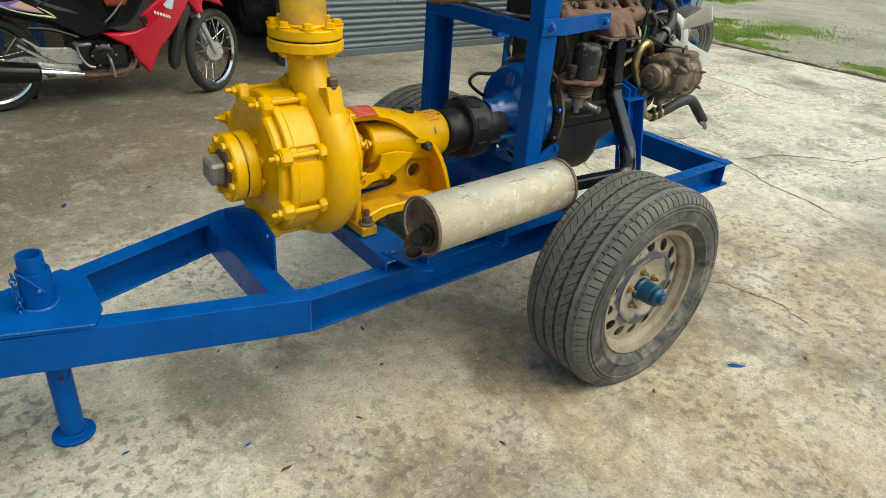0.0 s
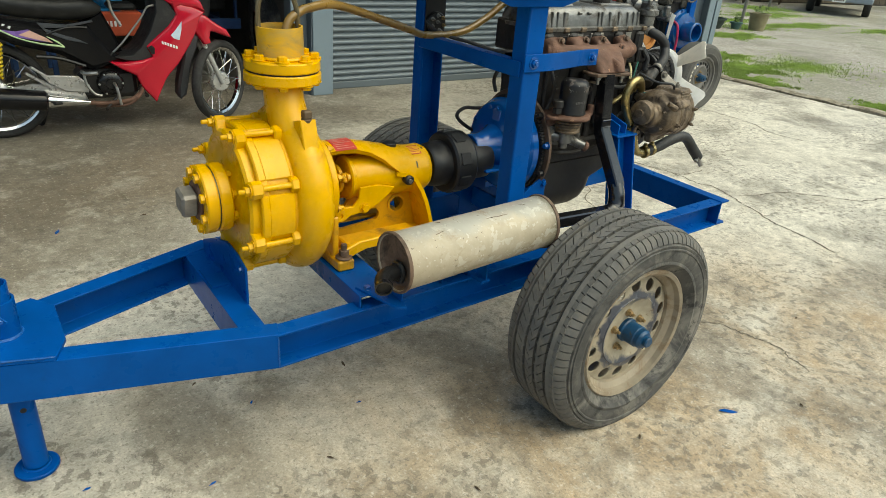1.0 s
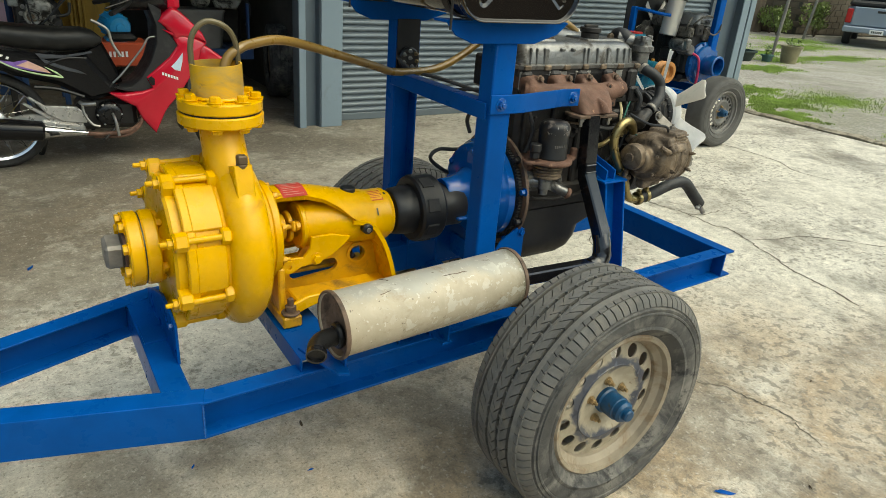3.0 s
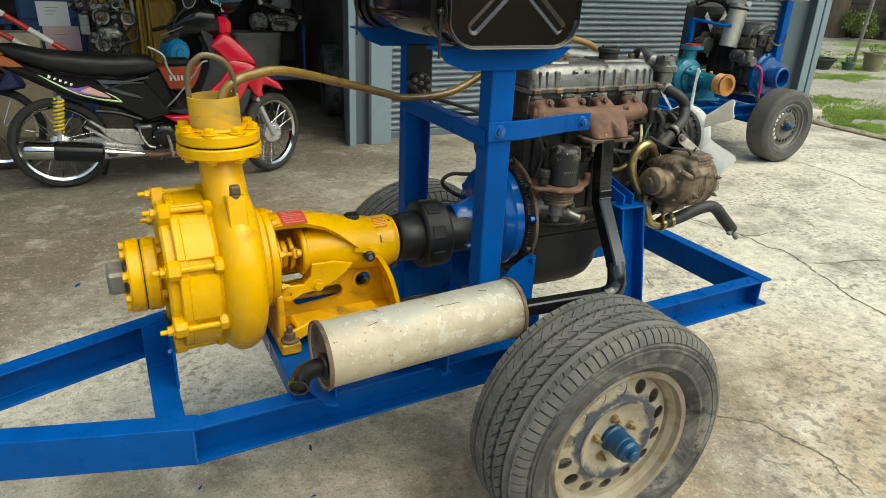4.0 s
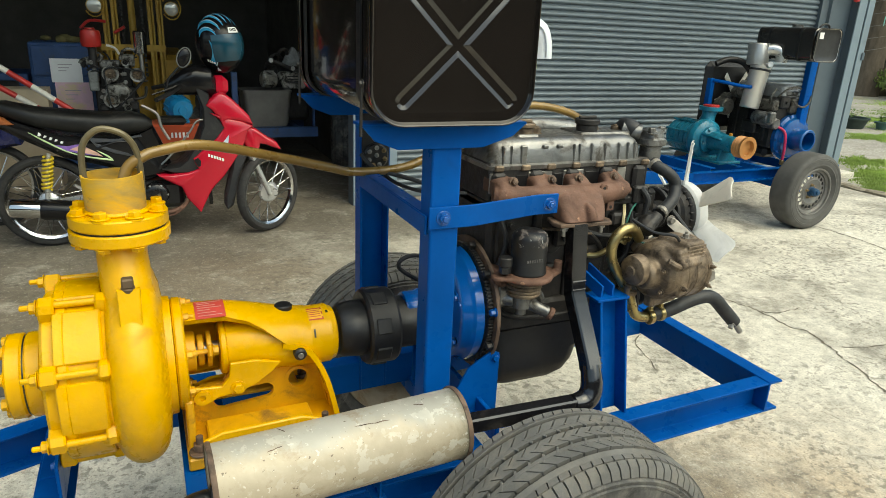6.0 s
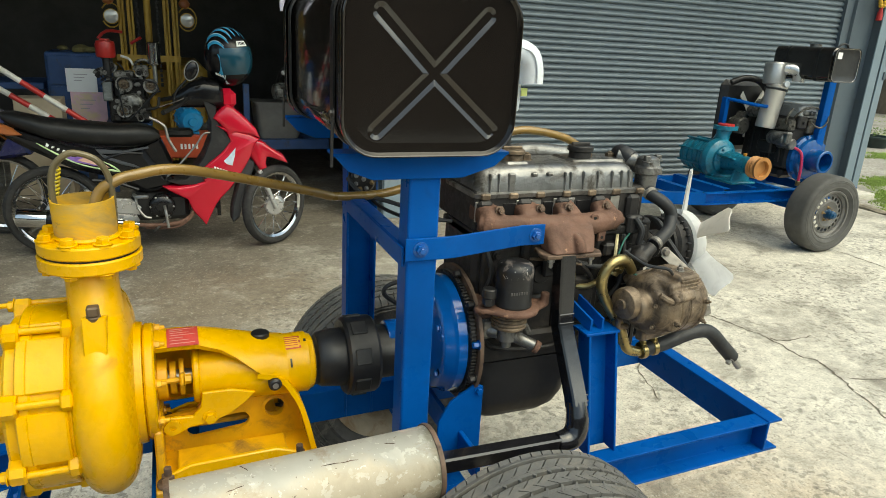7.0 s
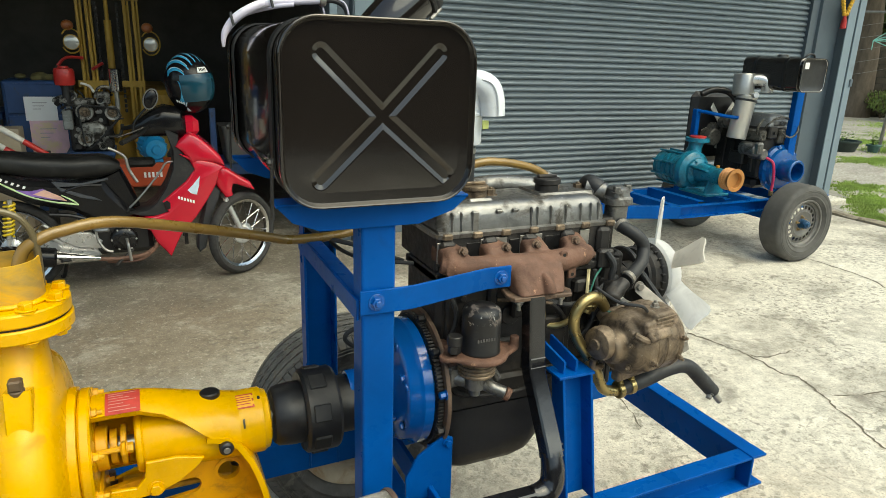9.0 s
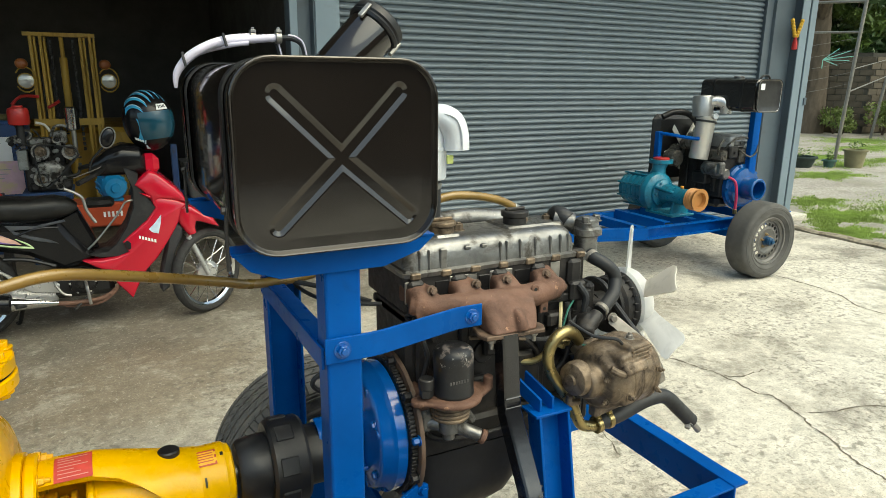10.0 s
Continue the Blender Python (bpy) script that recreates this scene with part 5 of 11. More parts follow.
for z, w, d, y in ((1.024, 0.12, 0.05, 0.192), (1.012, 0.134, 0.062, 0.18), (0.993, 0.134, 0.07, 0.163), (0.976, 0.128, 0.07, 0.15), (0.960, 0.122, 0.072, 0.14)):
    rings.append([(1.192 + 0.3 * (y - 0.14) + p[0], y + p[1], z) for p in rounded(w, d, 0.02, 4)])
loft(man, rings)
tube(man, [(1.205, 0.136, 0.998), (1.206, 0.112, 0.982), (1.207, 0.106, 0.962)], 0.012, 10, 4, [0.006, 0.013, 0.016])
cyl(man, (1.385, 0.212, 1.008), (1.398, 0.205, 1.004), 0.012, 0.009, n=14)
for x in (1.034, 1.144, 1.225, 1.335):
    cyl(man, (x, 0.25, 1.034), (x, 0.206, 1.046), 0.0155, 0.0125, n=16)
manifold = cast(part("exhaust_manifold", man, RUST, engine, "rusty brown cast exhaust manifold"), 0.0028, 7)
for x, y, z0, z1 in ((1.281, 0.168, 0.992, 1.036), (1.315, 0.178, 0.962, 1.004)):
    g = Geo()
    slab(g, [(-0.011, z0), (0.011, z0), (0.011, z1 - 0.005), (0.006, z1), (-0.006, z1), (-0.011, z1 - 0.005)], 0, 0.008, Matrix.Translation((x, y, 0)) @ Matrix(((1, 0, 0, 0), (0, 0, 1, 0), (0, 1, 0, 0), (0, 0, 0, 1))), 0.002)
    cyl(g, (x, y + 0.008, (z0 + z1) / 2), (x, y + 0.03, (z0 + z1) / 2), 0.009, n=10)
    lug = part("lug", g, RUST, manifold)
    # the drilled hole's shade is a dark disc set on the lug
    g = Geo()
    cyl(g, (x, y + 0.001, z1 - 0.01 if z0 > 0.98 else z0 + 0.01), (x, y - 0.0005, z1 - 0.01 if z0 > 0.98 else z0 + 0.01), 0.0045, n=12, c=0.0003)
    part("hole", g, SOOT_AND_SHADE, lug, "drilled hole drawn as a dark disc")
g = Geo()
slab(g, [(1.118, 0.108), (1.262, 0.100), (1.275, 0.125), (1.262, 0.178), (1.122, 0.178), (1.110, 0.13)], 0.949, 0.959, None, 0.002)
part("outlet_flange", g, MUFFLER_END, engine, "grey-brown outlet flange")
# dark plates put shade into the gaps between manifold and head
for x0, x1 in ((1.06, 1.108), (1.172, 1.212), (1.27, 1.32)):
    g = Geo()
    box(g, (x0, 0.2395, 1.022), (x1, 0.2425, 1.055), 0.003)
    part("port_shade", g, SOOT_AND_SHADE, engine, "dark plate for the shade in a port")
for x0, x1 in ((0.985, 1.0), (1.095, 1.165), (1.20, 1.262), (1.372, 1.40)):
    g = Geo()
    box(g, (x0, 0.2385, 1.012), (x1, 0.2415, 1.062), 0.001)
    part("gasket_piece", g, STEEL, engine, "bright manifold gasket")
for x in (1.034, 1.144, 1.225, 1.335):
    g = Geo()
    bolt(g, (x, 0.205, 1.0465), (0, -1, 0.27), 0.0085, 0.009, True, 0.003)
    part("manifold_nut", g, MUFFLER_END, engine)
for x in (1.137, 1.248):
    g = Geo()
    bolt(g, (x, 0.122, 0.949), (0, 0, -1), 0.009, 0.009, True, 0.016)
    part("flange_bolt", g, STEEL, engine, "bright flange bolt")
# oil filter and cooler
LIGHT_GREY_INK = surface("grey_ink", (0.075, 0.072, 0.07), 0.6, var=0.2)
g = Geo()
lathe(g, [(0, 0.842), (0.044, 0.842), (0.046, 0.848), (0.0455, 0.852), (0.044, 0.856), (0.044, 0.918), (0, 0.918)], ax((1.034, 0.105, 0), (0, 0, 1)), 32)
can = part("oil_filter", moved(g, 0.017, 0.03, -0.008), surface("filter_black_paint", (0.012, 0.012, 0.013), 0.4, var=0.4, scale=14, bump=0.2, dirt=(0.045, 0.04, 0.036), dirt_lo=0.6, dirt_hi=0.8), engine, "black spin-on oil filter with chipped top")
g = Geo()
lathe(g, [(0, 0.916), (0.0442, 0.916), (0.0445, 0.934), (0.041, 0.944), (0.033, 0.9505), (0.015, 0.953), (0, 0.953)], ax((1.034, 0.105, 0), (0, 0, 1)), 32)
part("dome", moved(g, 0.017, 0.03, -0.008), surface("chipped_black_paint", (0.014, 0.014, 0.015), 0.4, 0.1, var=0.4, scale=14, bump=0.3, dirt=(0.13, 0.11, 0.1), dirt_lo=0.54, dirt_hi=0.58, dirt_scale=26, wear=(0.36, 0.34, 0.32), wear_lo=0.61, wear_hi=0.64), can, "chipped rounded top")
for i in range(7):
    g = Geo()
    box(g, (1.020 + 0.0065 * i, 0.0895, 0.876), (1.0242 + 0.0065 * i, 0.0908, 0.883), 0.0003)
    part("lettering_bar", g, LIGHT_GREY_INK, can, "grey lettering bar")
g = Geo()
lathe(g, [(0.03, 0.83), (0.062, 0.83), (0.064, 0.836), (0.062, 0.842), (0.052, 0.845), (0.03, 0.845)], ax((1.034, 0.105, 0), (0, 0, 1)), 32)
slab(g, [(-0.085, -0.012), (-0.05, -0.034), (0.0, -0.05), (0.05, -0.036), (0.09, -0.012), (0.09, 0.02), (0.05, 0.05), (-0.05, 0.05), (-0.085, 0.016)], 0.831, 0.842, Matrix.Translation((1.034, 0.105, 0)), 0.003)
cyl(g, (1.122, 0.105, 0.832), (1.122, 0.105, 0.866), 0.011, n=14)
cyl(g, (0.953, 0.105, 0.832), (0.953, 0.105, 0.844), 0.018, n=14)
box(g, (0.96, 0.12, 0.80), (1.11, 0.23, 0.84), 0.01)
cast(part("filter_flange", moved(g, 0.017, 0.03, -0.008), RUST, engine, "rusty brown filter flange"), 0.0025, 4)
for i in range(5):
    g = Geo()
    z = 0.829 - 0.0095 * i
    cyl(g, (1.03, 0.11, z - 0.0075), (1.03, 0.11, z), 0.047 - 0.001 * i, n=28, c=0.002)
    cyl(g, (1.03, 0.11, z - 0.0095), (1.03, 0.11, z - 0.0075), 0.04, n=20, c=0.0005)
    part("cooler_plate", moved(g, 0.017, 0.03, -0.004), ALU_DIRTY, engine, "finned cooler plate")
g = Geo()
cyl(g, (1.03, 0.115, 0.745), (1.03, 0.115, 0.785), 0.026, n=20)
cyl(g, (1.03, 0.115, 0.725), (1.03, 0.115, 0.745), 0.014, n=14)
cyl(g, (0.965, 0.15, 0.765), (1.01, 0.12, 0.765), 0.018, n=14)
cyl(g, (1.045, 0.105, 0.755), (1.09, 0.08, 0.735), 0.015, n=14)
box(g, (0.965, 0.12, 0.745), (1.0, 0.19, 0.80), 0.008)
tube(g, [(1.04, 0.1, 0.77), (1.065, 0.1, 0.785), (1.085, 0.11, 0.76)], 0.01, 8)
part("oil_pump_fitting", moved(g, 0.017, 0.03, -0.004), ALU, engine, "grimy cast oil fitting")
g = Geo()
cyl(g, (1.09, 0.08, 0.735), (1.10, 0.074, 0.729), 0.0165, n=14)
part("plug", moved(g, 0.017, 0.03, -0.004), RUST, engine)
g = Geo()
cyl(g, (0.968, 0.10, 0.846), (0.968, 0.10, 0.865), 0.015, n=6)
cyl(g, (0.968, 0.10, 0.865), (0.968, 0.10, 0.888), 0.0165, n=18)
part("oil_sensor", moved(g, 0.017, 0.03, -0.004), BLACK_SATIN, engine, "small dark oil sensor")
# alternator
ALT = Vector((1.47, 0.10, 0.815))
ad = Vector((0.97, 0.18, 0)).normalized()
m = ax(ALT - ad * 0.115, ad)
g = Geo()
m = m @ Matrix.Diagonal((1.12, 1.12, 1.08, 1))
lathe(g, [(0.03, 0.085), (0.072, 0.085), (0.074, 0.088), (0.074, 0.112), (0.0755, 0.114), (0.0755, 0.152), (0.072, 0.156), (0.03, 0.156)], m, 40)
alt = part("alternator", g, ALU_DIRTY, engine, "grimy brown-grey alternator")
box_m = Matrix.Translation(ALT) @ pose(0, 0, 0, 0, 0, 10)
g = Geo()
lathe(g, [(0, 0.0), (0.03, 0.0), (0.036, 0.01), (0.038, 0.03), (0.056, 0.034), (0.066, 0.045), (0.071, 0.06), (0.072, 0.088), (0, 0.088)], m, 36)
box(g, (-0.065, -0.07, 0.015), (0.0, -0.02, 0.075), 0.006, box_m)
box(g, (-0.03, -0.068, 0.04), (0.045, 0.03, 0.09), 0.006, box_m)
box(g, (-0.055, -0.078, -0.05), (-0.01, -0.03, 0.0), 0.006, box_m)
for a, h0, h1 in ((60, 0.045, 0.12), (180, 0.04, 0.14), (300, 0.05, 0.15)):
    box(g, (-0.012, 0.058, h0), (0.012, 0.088, h1), 0.004, m @ pose(0, 0, 0, 0, 0, a))
cast(part("rear_housing", g, ALU_DIRTY, alt, "grimy cast rear housing"), 0.003, 3)
for i in range(4):
    g = Geo()
    box(g, (-0.028, -0.0715, 0.046 + 0.01 * i), (0.043, -0.067, 0.0505 + 0.01 * i), 0.001, box_m)
    part("cooling_rib", g, ALU_DIRTY, alt)
g = Geo()
lathe(g, [(0.03, 0.152), (0.075, 0.152), (0.078, 0.157), (0.078, 0.166), (0.073, 0.174), (0.064, 0.188), (0.03, 0.192), (0, 0.192)], m, 40)
part("drive_end", g, ALU_DIRTY, alt, "drive-end frame")
for p, d, rr in (((0.01, -0.03, 0.09), (0, 0, 1), 0.008), ((-0.048, -0.07, 0.05), (-0.3, -1, 0), 0.007), ((-0.04, -0.078, -0.025), (0, -1, 0), 0.007), ((-0.085, -0.05, 0.02), (-1, -0.3, 0), 0.006), ((-0.08, -0.045, -0.04), (-1, -0.3, 0), 0.006), ((0.058, -0.083, 0.02), (0, -1, 0.2), 0.006), ((0.058, -0.08, -0.03), (0, -1, -0.3), 0.006)):
    g = Geo()
    bolt(g, box_m @ Vector(p), box_m.to_3x3() @ Vector(d), rr, 0.009, True, 0.008)
    part("terminal", g, PLUG if d[2] == 1 else ALU_DIRTY, alt)
g = Geo()
lathe(g, [(0, -0.032), (0.026, -0.032), (0.034, -0.028), (0.037, -0.016), (0.036, 0.0), (0.03, 0.004), (0, 0.004)], m @ Matrix.Translation((0.012, 0.008, 0.012)), 28)
pump = part("vacuum_pump", g, ALU_DIRTY, alt, "small round pump on the rear")
g = Geo()
lathe(g, [(0, -0.037), (0.011, -0.037), (0.013, -0.031), (0, -0.031)], m @ Matrix.Translation((0.012, 0.008, 0.012)), 20)
part("cap", g, ALU_DIRTY, pump)
for pts, r0 in (([m @ Vector((0.02, -0.03, -0.01)), m @ Vector((0.03, -0.055, 0.0)), m @ Vector((0.03, -0.062, 0.03))], 0.008), ([box_m @ Vector((-0.09, -0.06, 0.05)), box_m @ Vector((-0.075, -0.075, 0.04)), box_m @ Vector((-0.06, -0.078, 0.035))], 0.009)):
    g = Geo()
    tube(g, pts, r0, 9)
    part("pipe_stub", g, ALU_DIRTY, alt)
g = Geo()
tube(g, [box_m @ Vector((-0.03, -0.04, 0.09)), box_m @ Vector((-0.055, -0.04, 0.108)), box_m @ Vector((-0.085, 0.0, 0.11)), box_m @ Vector((-0.10, 0.06, 0.13))], 0.004, 7)
part("lead", g, HOSE_RUBBER, alt, "black lead")
g = Geo()
lathe(g, [(0, 0.19), (0.028, 0.19), (0.034, 0.195), (0.026, 0.203), (0.034, 0.212), (0.028, 0.215), (0, 0.215)], m, 28)
part("pulley", g, IRON, alt)
# fan, its pulley and the belts
FX, FZ = 1.672, 0.90
g = Geo()
lathe(g, [(0, -0.11), (0.04, -0.11), (0.04, -0.075), (0.075, -0.072), (0.078, -0.065), (0.07, -0.058), (0.078, -0.05), (0.078, -0.03), (0.085, -0.026), (0.088, -0.02), (0.085, -0.012), (0, -0.012)], ax((FX, C - 0.005, FZ), (1, 0, 0)), 36)
clutch = part("fan_clutch", g, IRON, engine, "black finned fan clutch")
for i in range(24):
    g = Geo()
    box(g, (-0.002, 0.035, -0.035), (0.002, 0.086, -0.012), 0.0008, ax((FX, C - 0.005, FZ), (1, 0, 0)) @ pose(0, 0, 0, 0, 0, 15 * i))
    part("fin", g, IRON, clutch)
fan_c = Vector((FX, C - 0.005, FZ))
g = Geo()
lathe(g, [(0.07, -0.012), (0.088, -0.016), (0.094, -0.01), (0.096, 0.004), (0.092, 0.022), (0.084, 0.032), (0.05, 0.034), (0.05, 0.028), (0.078, 0.02), (0.08, 0.0), (0.07, -0.004), (0.07, -0.012)], ax(fan_c, (1, 0, 0)), 40)
part("fan_hub", g, FAN_WHITE, engine, "white plastic fan hub")
for i in range(7):
    a = radians(88 + 360 / 7 * i)
    g = Geo()
    rings = []
    rad = Vector((0, -math.cos(a), math.sin(a)))
    tan = Vector((0, math.sin(a), math.cos(a)))
    for k, r in enumerate((0.084, 0.108, 0.136, 0.17, 0.2, 0.211, 0.216)):
        pitch = radians((54 if i != 6 else 40) - 2.0 * k)
        half = (0.028, 0.029, 0.032, 0.037, 0.04, 0.036, 0.026)[k]
        ch = tan * math.cos(pitch) + Vector((1, 0, 0)) * math.sin(pitch)
        nn = rad.cross(ch).normalized()
        cc = fan_c + rad * r + Vector((0.006, 0, 0)) - ch * (0.004 * (k - 1))
        ring = []
        for s in (-1, -0.5, 0, 0.5, 1):
            ring.append(cc + ch * half * s + nn * (0.0016 + 0.005 * (1 - s * s)))
        for s in (1, 0.5, 0, -0.5, -1):
            ring.append(cc + ch * half * s + nn * (-0.0016 + 0.005 * (1 - s * s)))
        rings.append(ring)
    loft(g, rings)
    part("fan_blade", g, FAN_STAINED if i == 6 else FAN_WHITE, engine, "stained white fan blade" if i == 6 else "white plastic fan blade")
g = Geo()
loop_pts = [(1.572, 0.355, FZ + 0.03)] + [(1.572, C - 0.005 + 0.076 * math.cos(t), FZ + 0.076 * math.sin(t)) for t in np.linspace(radians(20), radians(150), 9)]
loop_pts += [(1.568, 0.075, 0.845), (1.566, 0.068, 0.82), (1.566, 0.082, 0.79), (1.568, 0.12, 0.775), (1.57, 0.22, 0.70), (1.57, C, 0.615), (1.57, C + 0.07, 0.66), (1.572, 0.37, 0.8), (1.572, 0.355, FZ + 0.03)]
tube(g, loop_pts, 0.0075, 8, 3)
part("fan_belt", g, HOSE_RUBBER, engine, "black rubber fan belt")
g = Geo()
cyl(g, (1.545, C, ZE - 0.01), (1.60, C, ZE - 0.01), 0.07, n=32)
part("crank_pulley", g, IRON, engine)
g = Geo()
loft(g, [[(1.49, 0.145, 0.945), (1.478, 0.138, 0.922), (1.486, 0.136, 0.92), (1.498, 0.143, 0.943)], [(1.548, 0.085, 0.885), (1.536, 0.078, 0.862), (1.544, 0.076, 0.86), (1.556, 0.083, 0.883)], [(1.572, 0.055, 0.83), (1.555, 0.05, 0.815), (1.563, 0.048, 0.813), (1.58, 0.053, 0.828)], [(1.582, 0.05, 0.79), (1.562, 0.046, 0.785), (1.57, 0.044, 0.783), (1.59, 0.048, 0.788)]])
bolt(g, (1.49, 0.14, 0.934), (-0.2, -1, 0), 0.009, 0.01)
bolt(g, (1.565, 0.048, 0.81), (-0.2, -1, 0), 0.009, 0.01)
part("adjuster_strap", g, PLUG, engine, "grey steel alternator strap")
# front cover, water pump, thermostat
g = Geo()
box(g, (1.44, 0.2, 0.62), (1.47, 0.43, 1.0), 0.01)
cyl(g, (1.46, C - 0.005, FZ), (1.55, C - 0.005, FZ), 0.05, 0.035, n=24)
cyl(g, (1.47, C, ZE), (1.55, C, ZE), 0.055, n=24)
tube(g, [(1.5, 0.26, 0.92), (1.49, 0.215, 0.915), (1.465, 0.19, 0.92)], 0.026, 12)
part("front_cover", moved(g, 0.035, 0.02, 0), IRON, engine)
g = Geo()
rings = []
for z, w in ((1.06, 0.062), (1.075, 0.062), (1.08, 0.05), (1.115, 0.052), (1.12, 0.07), (1.135, 0.07), (1.14, 0.056), (1.158, 0.05), (1.164, 0.03)):
    rings.append([(p[0], p[1], z) for p in rounded(w, w * 0.95, w * 0.3, 4, 1.462, 0.235)])
loft(g, rings)
cyl(g, (1.44, 0.255, 1.145), (1.40, 0.29, 1.155), 0.024, n=16)
part("thermostat_housing", moved(g, 0.036, 0.032, -0.004), ALU, engine, "grimy grey thermostat housing")
for dx, dy in ((-0.02, -0.02), (0.026, -0.005)):
    g = Geo()
    bolt(g, (1.462 + dx, 0.235 + dy, 1.152), (0, 0, 1), 0.01, 0.014)
    part("bolt", moved(g, 0.036, 0.032, -0.004), ALU, engine)
g = Geo()
tube(g, [(1.425, 0.262, 1.152), (1.415, 0.28, 1.162), (1.42, 0.305, 1.16), (1.425, 0.325, 1.14)], 0.023, 14)
part("top_hose", moved(g, 0.036, 0.032, -0.004), HOSE_RUBBER, engine, "short black coolant elbow")
g = Geo()
tube(g, [(1.476, 0.232, 1.066), (1.478, 0.2, 1.052), (1.494, 0.175, 1.04), (1.514, 0.164, 1.02), (1.518, 0.158, 0.998), (1.498, 0.14, 0.968), (1.447, 0.125, 0.938)], 0.0165, 14, 6)
part("bypass_hose", moved(g, 0.02, 0.035, 0.01), HOSE_RUBBER, engine, "black bypass hose")
for p, d in (((1.478, 0.205, 1.054), (0.03, -0.9, -0.4)), ((1.455, 0.127, 0.943), (0.75, 0.15, 0.45))):
    g = Geo()
    cyl(g, Vector(p) - Vector(d).normalized() * 0.006, Vector(p) + Vector(d).normalized() * 0.006, 0.0185, n=18)
    part("hose_clamp", moved(g, 0.02, 0.035, 0.01), PLUG, engine)
# yellow-zinc water pipe and rear hose
g = Geo()
tube(g, [(1.403, 0.155, 0.885), (1.371, 0.139, 0.916), (1.339, 0.130, 0.926), (1.309, 0.128, 0.911), (1.295, 0.128, 0.877), (1.308, 0.128, 0.829), (1.368, 0.128, 0.745), (1.393, 0.128, 0.692), (1.410, 0.128, 0.671), (1.445, 0.128, 0.661), (1.493, 0.128, 0.664)], 0.0138, 14, 6)
part("water_pipe", g, BRASS, engine, "yellow-zinc plated bent water pipe")
g = Geo()
tube(g, [(1.239, 0.250, 0.824), (1.265, 0.213, 0.835), (1.302, 0.192, 0.837), (1.345, 0.181, 0.866), (1.366, 0.171, 0.898)], 0.008, 10)
cyl(g, (1.244, 0.240, 0.825), (1.255, 0.226, 0.829), 0.014, n=6)
part("small_pipe", g, BRASS, engine)
g = Geo()
cyl(g, (1.355, 0.171, 0.872), (1.374, 0.171, 0.914), 0.016, n=16)
cyl(g, (1.351, 0.171, 0.893), (1.379, 0.165, 0.893), 0.019, n=6)
part("brass_sender", g, BRASS, engine, "brass temperature sender")
g = Geo()
tube(g, [(1.366, 0.171, 0.919), (1.387, 0.181, 0.957), (1.429, 0.213, 0.972), (1.472, 0.266, 1.015)], 0.0026, 6)
tube(g, [(1.387, 0.160, 0.888), (1.419, 0.144, 0.872), (1.461, 0.139, 0.866), (1.514, 0.144, 0.861)], 0.0028, 6)
part("wiring", g, surface("green_wire", (0.02, 0.12, 0.09), 0.5, var=0.3), engine, "green sender wire")
g = Geo()
tube(g, [(1.366, 0.181, 0.914), (1.374, 0.192, 0.946), (1.398, 0.224, 0.962)], 0.0045, 6)
part("wiring", g, surface("cream_wire", (0.6, 0.52, 0.3), 0.5, var=0.2), engine, "cream wire")
g = Geo()
tube(g, [(1.462, 0.128, 0.664), (1.53, 0.126, 0.676), (1.61, 0.122, 0.698), (1.665, 0.115, 0.697), (1.715, 0.108, 0.653), (1.757, 0.102, 0.612)], 0.0195, 14, 6)
part("coolant_hose", g, HOSE_RUBBER, engine, "thick black hose with a free end")
for x, z in ((1.455, 0.662), (1.49, 0.667)):
    g = Geo()
    cyl(g, (x - 0.008, 0.128, z), (x + 0.008, 0.128, z + 0.001), 0.0225, n=18)
    bolt(g, (x, 0.128, z + 0.022), (0, -0.2, 1), 0.007, 0.008)
    part("hose_clamp", g, BRASS, engine)
g = Geo()
cyl(g, (1.752, 0.103, 0.617), (1.788, 0.10, 0.576), 0.009, n=12)
bolt(g, (1.742, 0.095, 0.61), (-0.6, -0.3, -0.6), 0.008, 0.012)
part("hose_nozzle", g, STEEL, engine, "bare metal nozzle")
g = Geo()
tube(g, [(0.955, 0.30, 1.0), (0.9, 0.33, 1.0), (0.86, 0.4, 0.99), (0.82, 0.5, 1.0), (0.80, 0.56, 1.04)], 0.005, 8)
tube(g, [(0.96, 0.28, 0.93), (0.9, 0.28, 0.94), (0.87, 0.29, 0.95), (0.86, 0.30, 0.92), (0.88, 0.31, 0.88)], 0.006, 8)
part("cable", g, HOSE_RUBBER, engine, "black cable")
g = Geo()
cyl(g, (1.1, 0.46, 0.72), (1.35, 0.46, 0.72), 0.045, n=20)
box(g, (1.05, 0.43, 0.86), (1.35, 0.50, 0.95), 0.012)
for i in range(4):
    tube(g, [(1.08 + 0.07 * i, 0.47, 0.95), (1.06 + 0.09 * i, 0.49, 1.02), (1.03 + 0.11 * i, 0.43, 1.1)], 0.005, 6)
part("injection_pump", g, ALU_DIRTY, engine, "injection pump with fuel lines")

# ---- fuel tank ----
tank = thing("fuel_tank", (0.755, 0.26, 1.24), "black painted sheet-metal fuel tank with an embossed cross", "fuel tank")
TX, TZ, TW, TH, TY0, TY1 = 0.768, 1.370, 0.338, 0.304, -0.011, 0.58
g = Geo()
rings = []
for y, grow in ((TY0 + 0.012, -0.004), (TY0 + 0.02, 0.0), (TY1 - 0.02, 0.0), (TY1 - 0.012, -0.004)):
    rings.append([(p[0], y, p[1]) for p in rounded(TW - 0.012 + grow, TH - 0.012 + grow, 0.06, 8, TX, TZ)])
loft(g, rings)
shell = part("tank_shell", g, BLACK_GLOSS, tank)
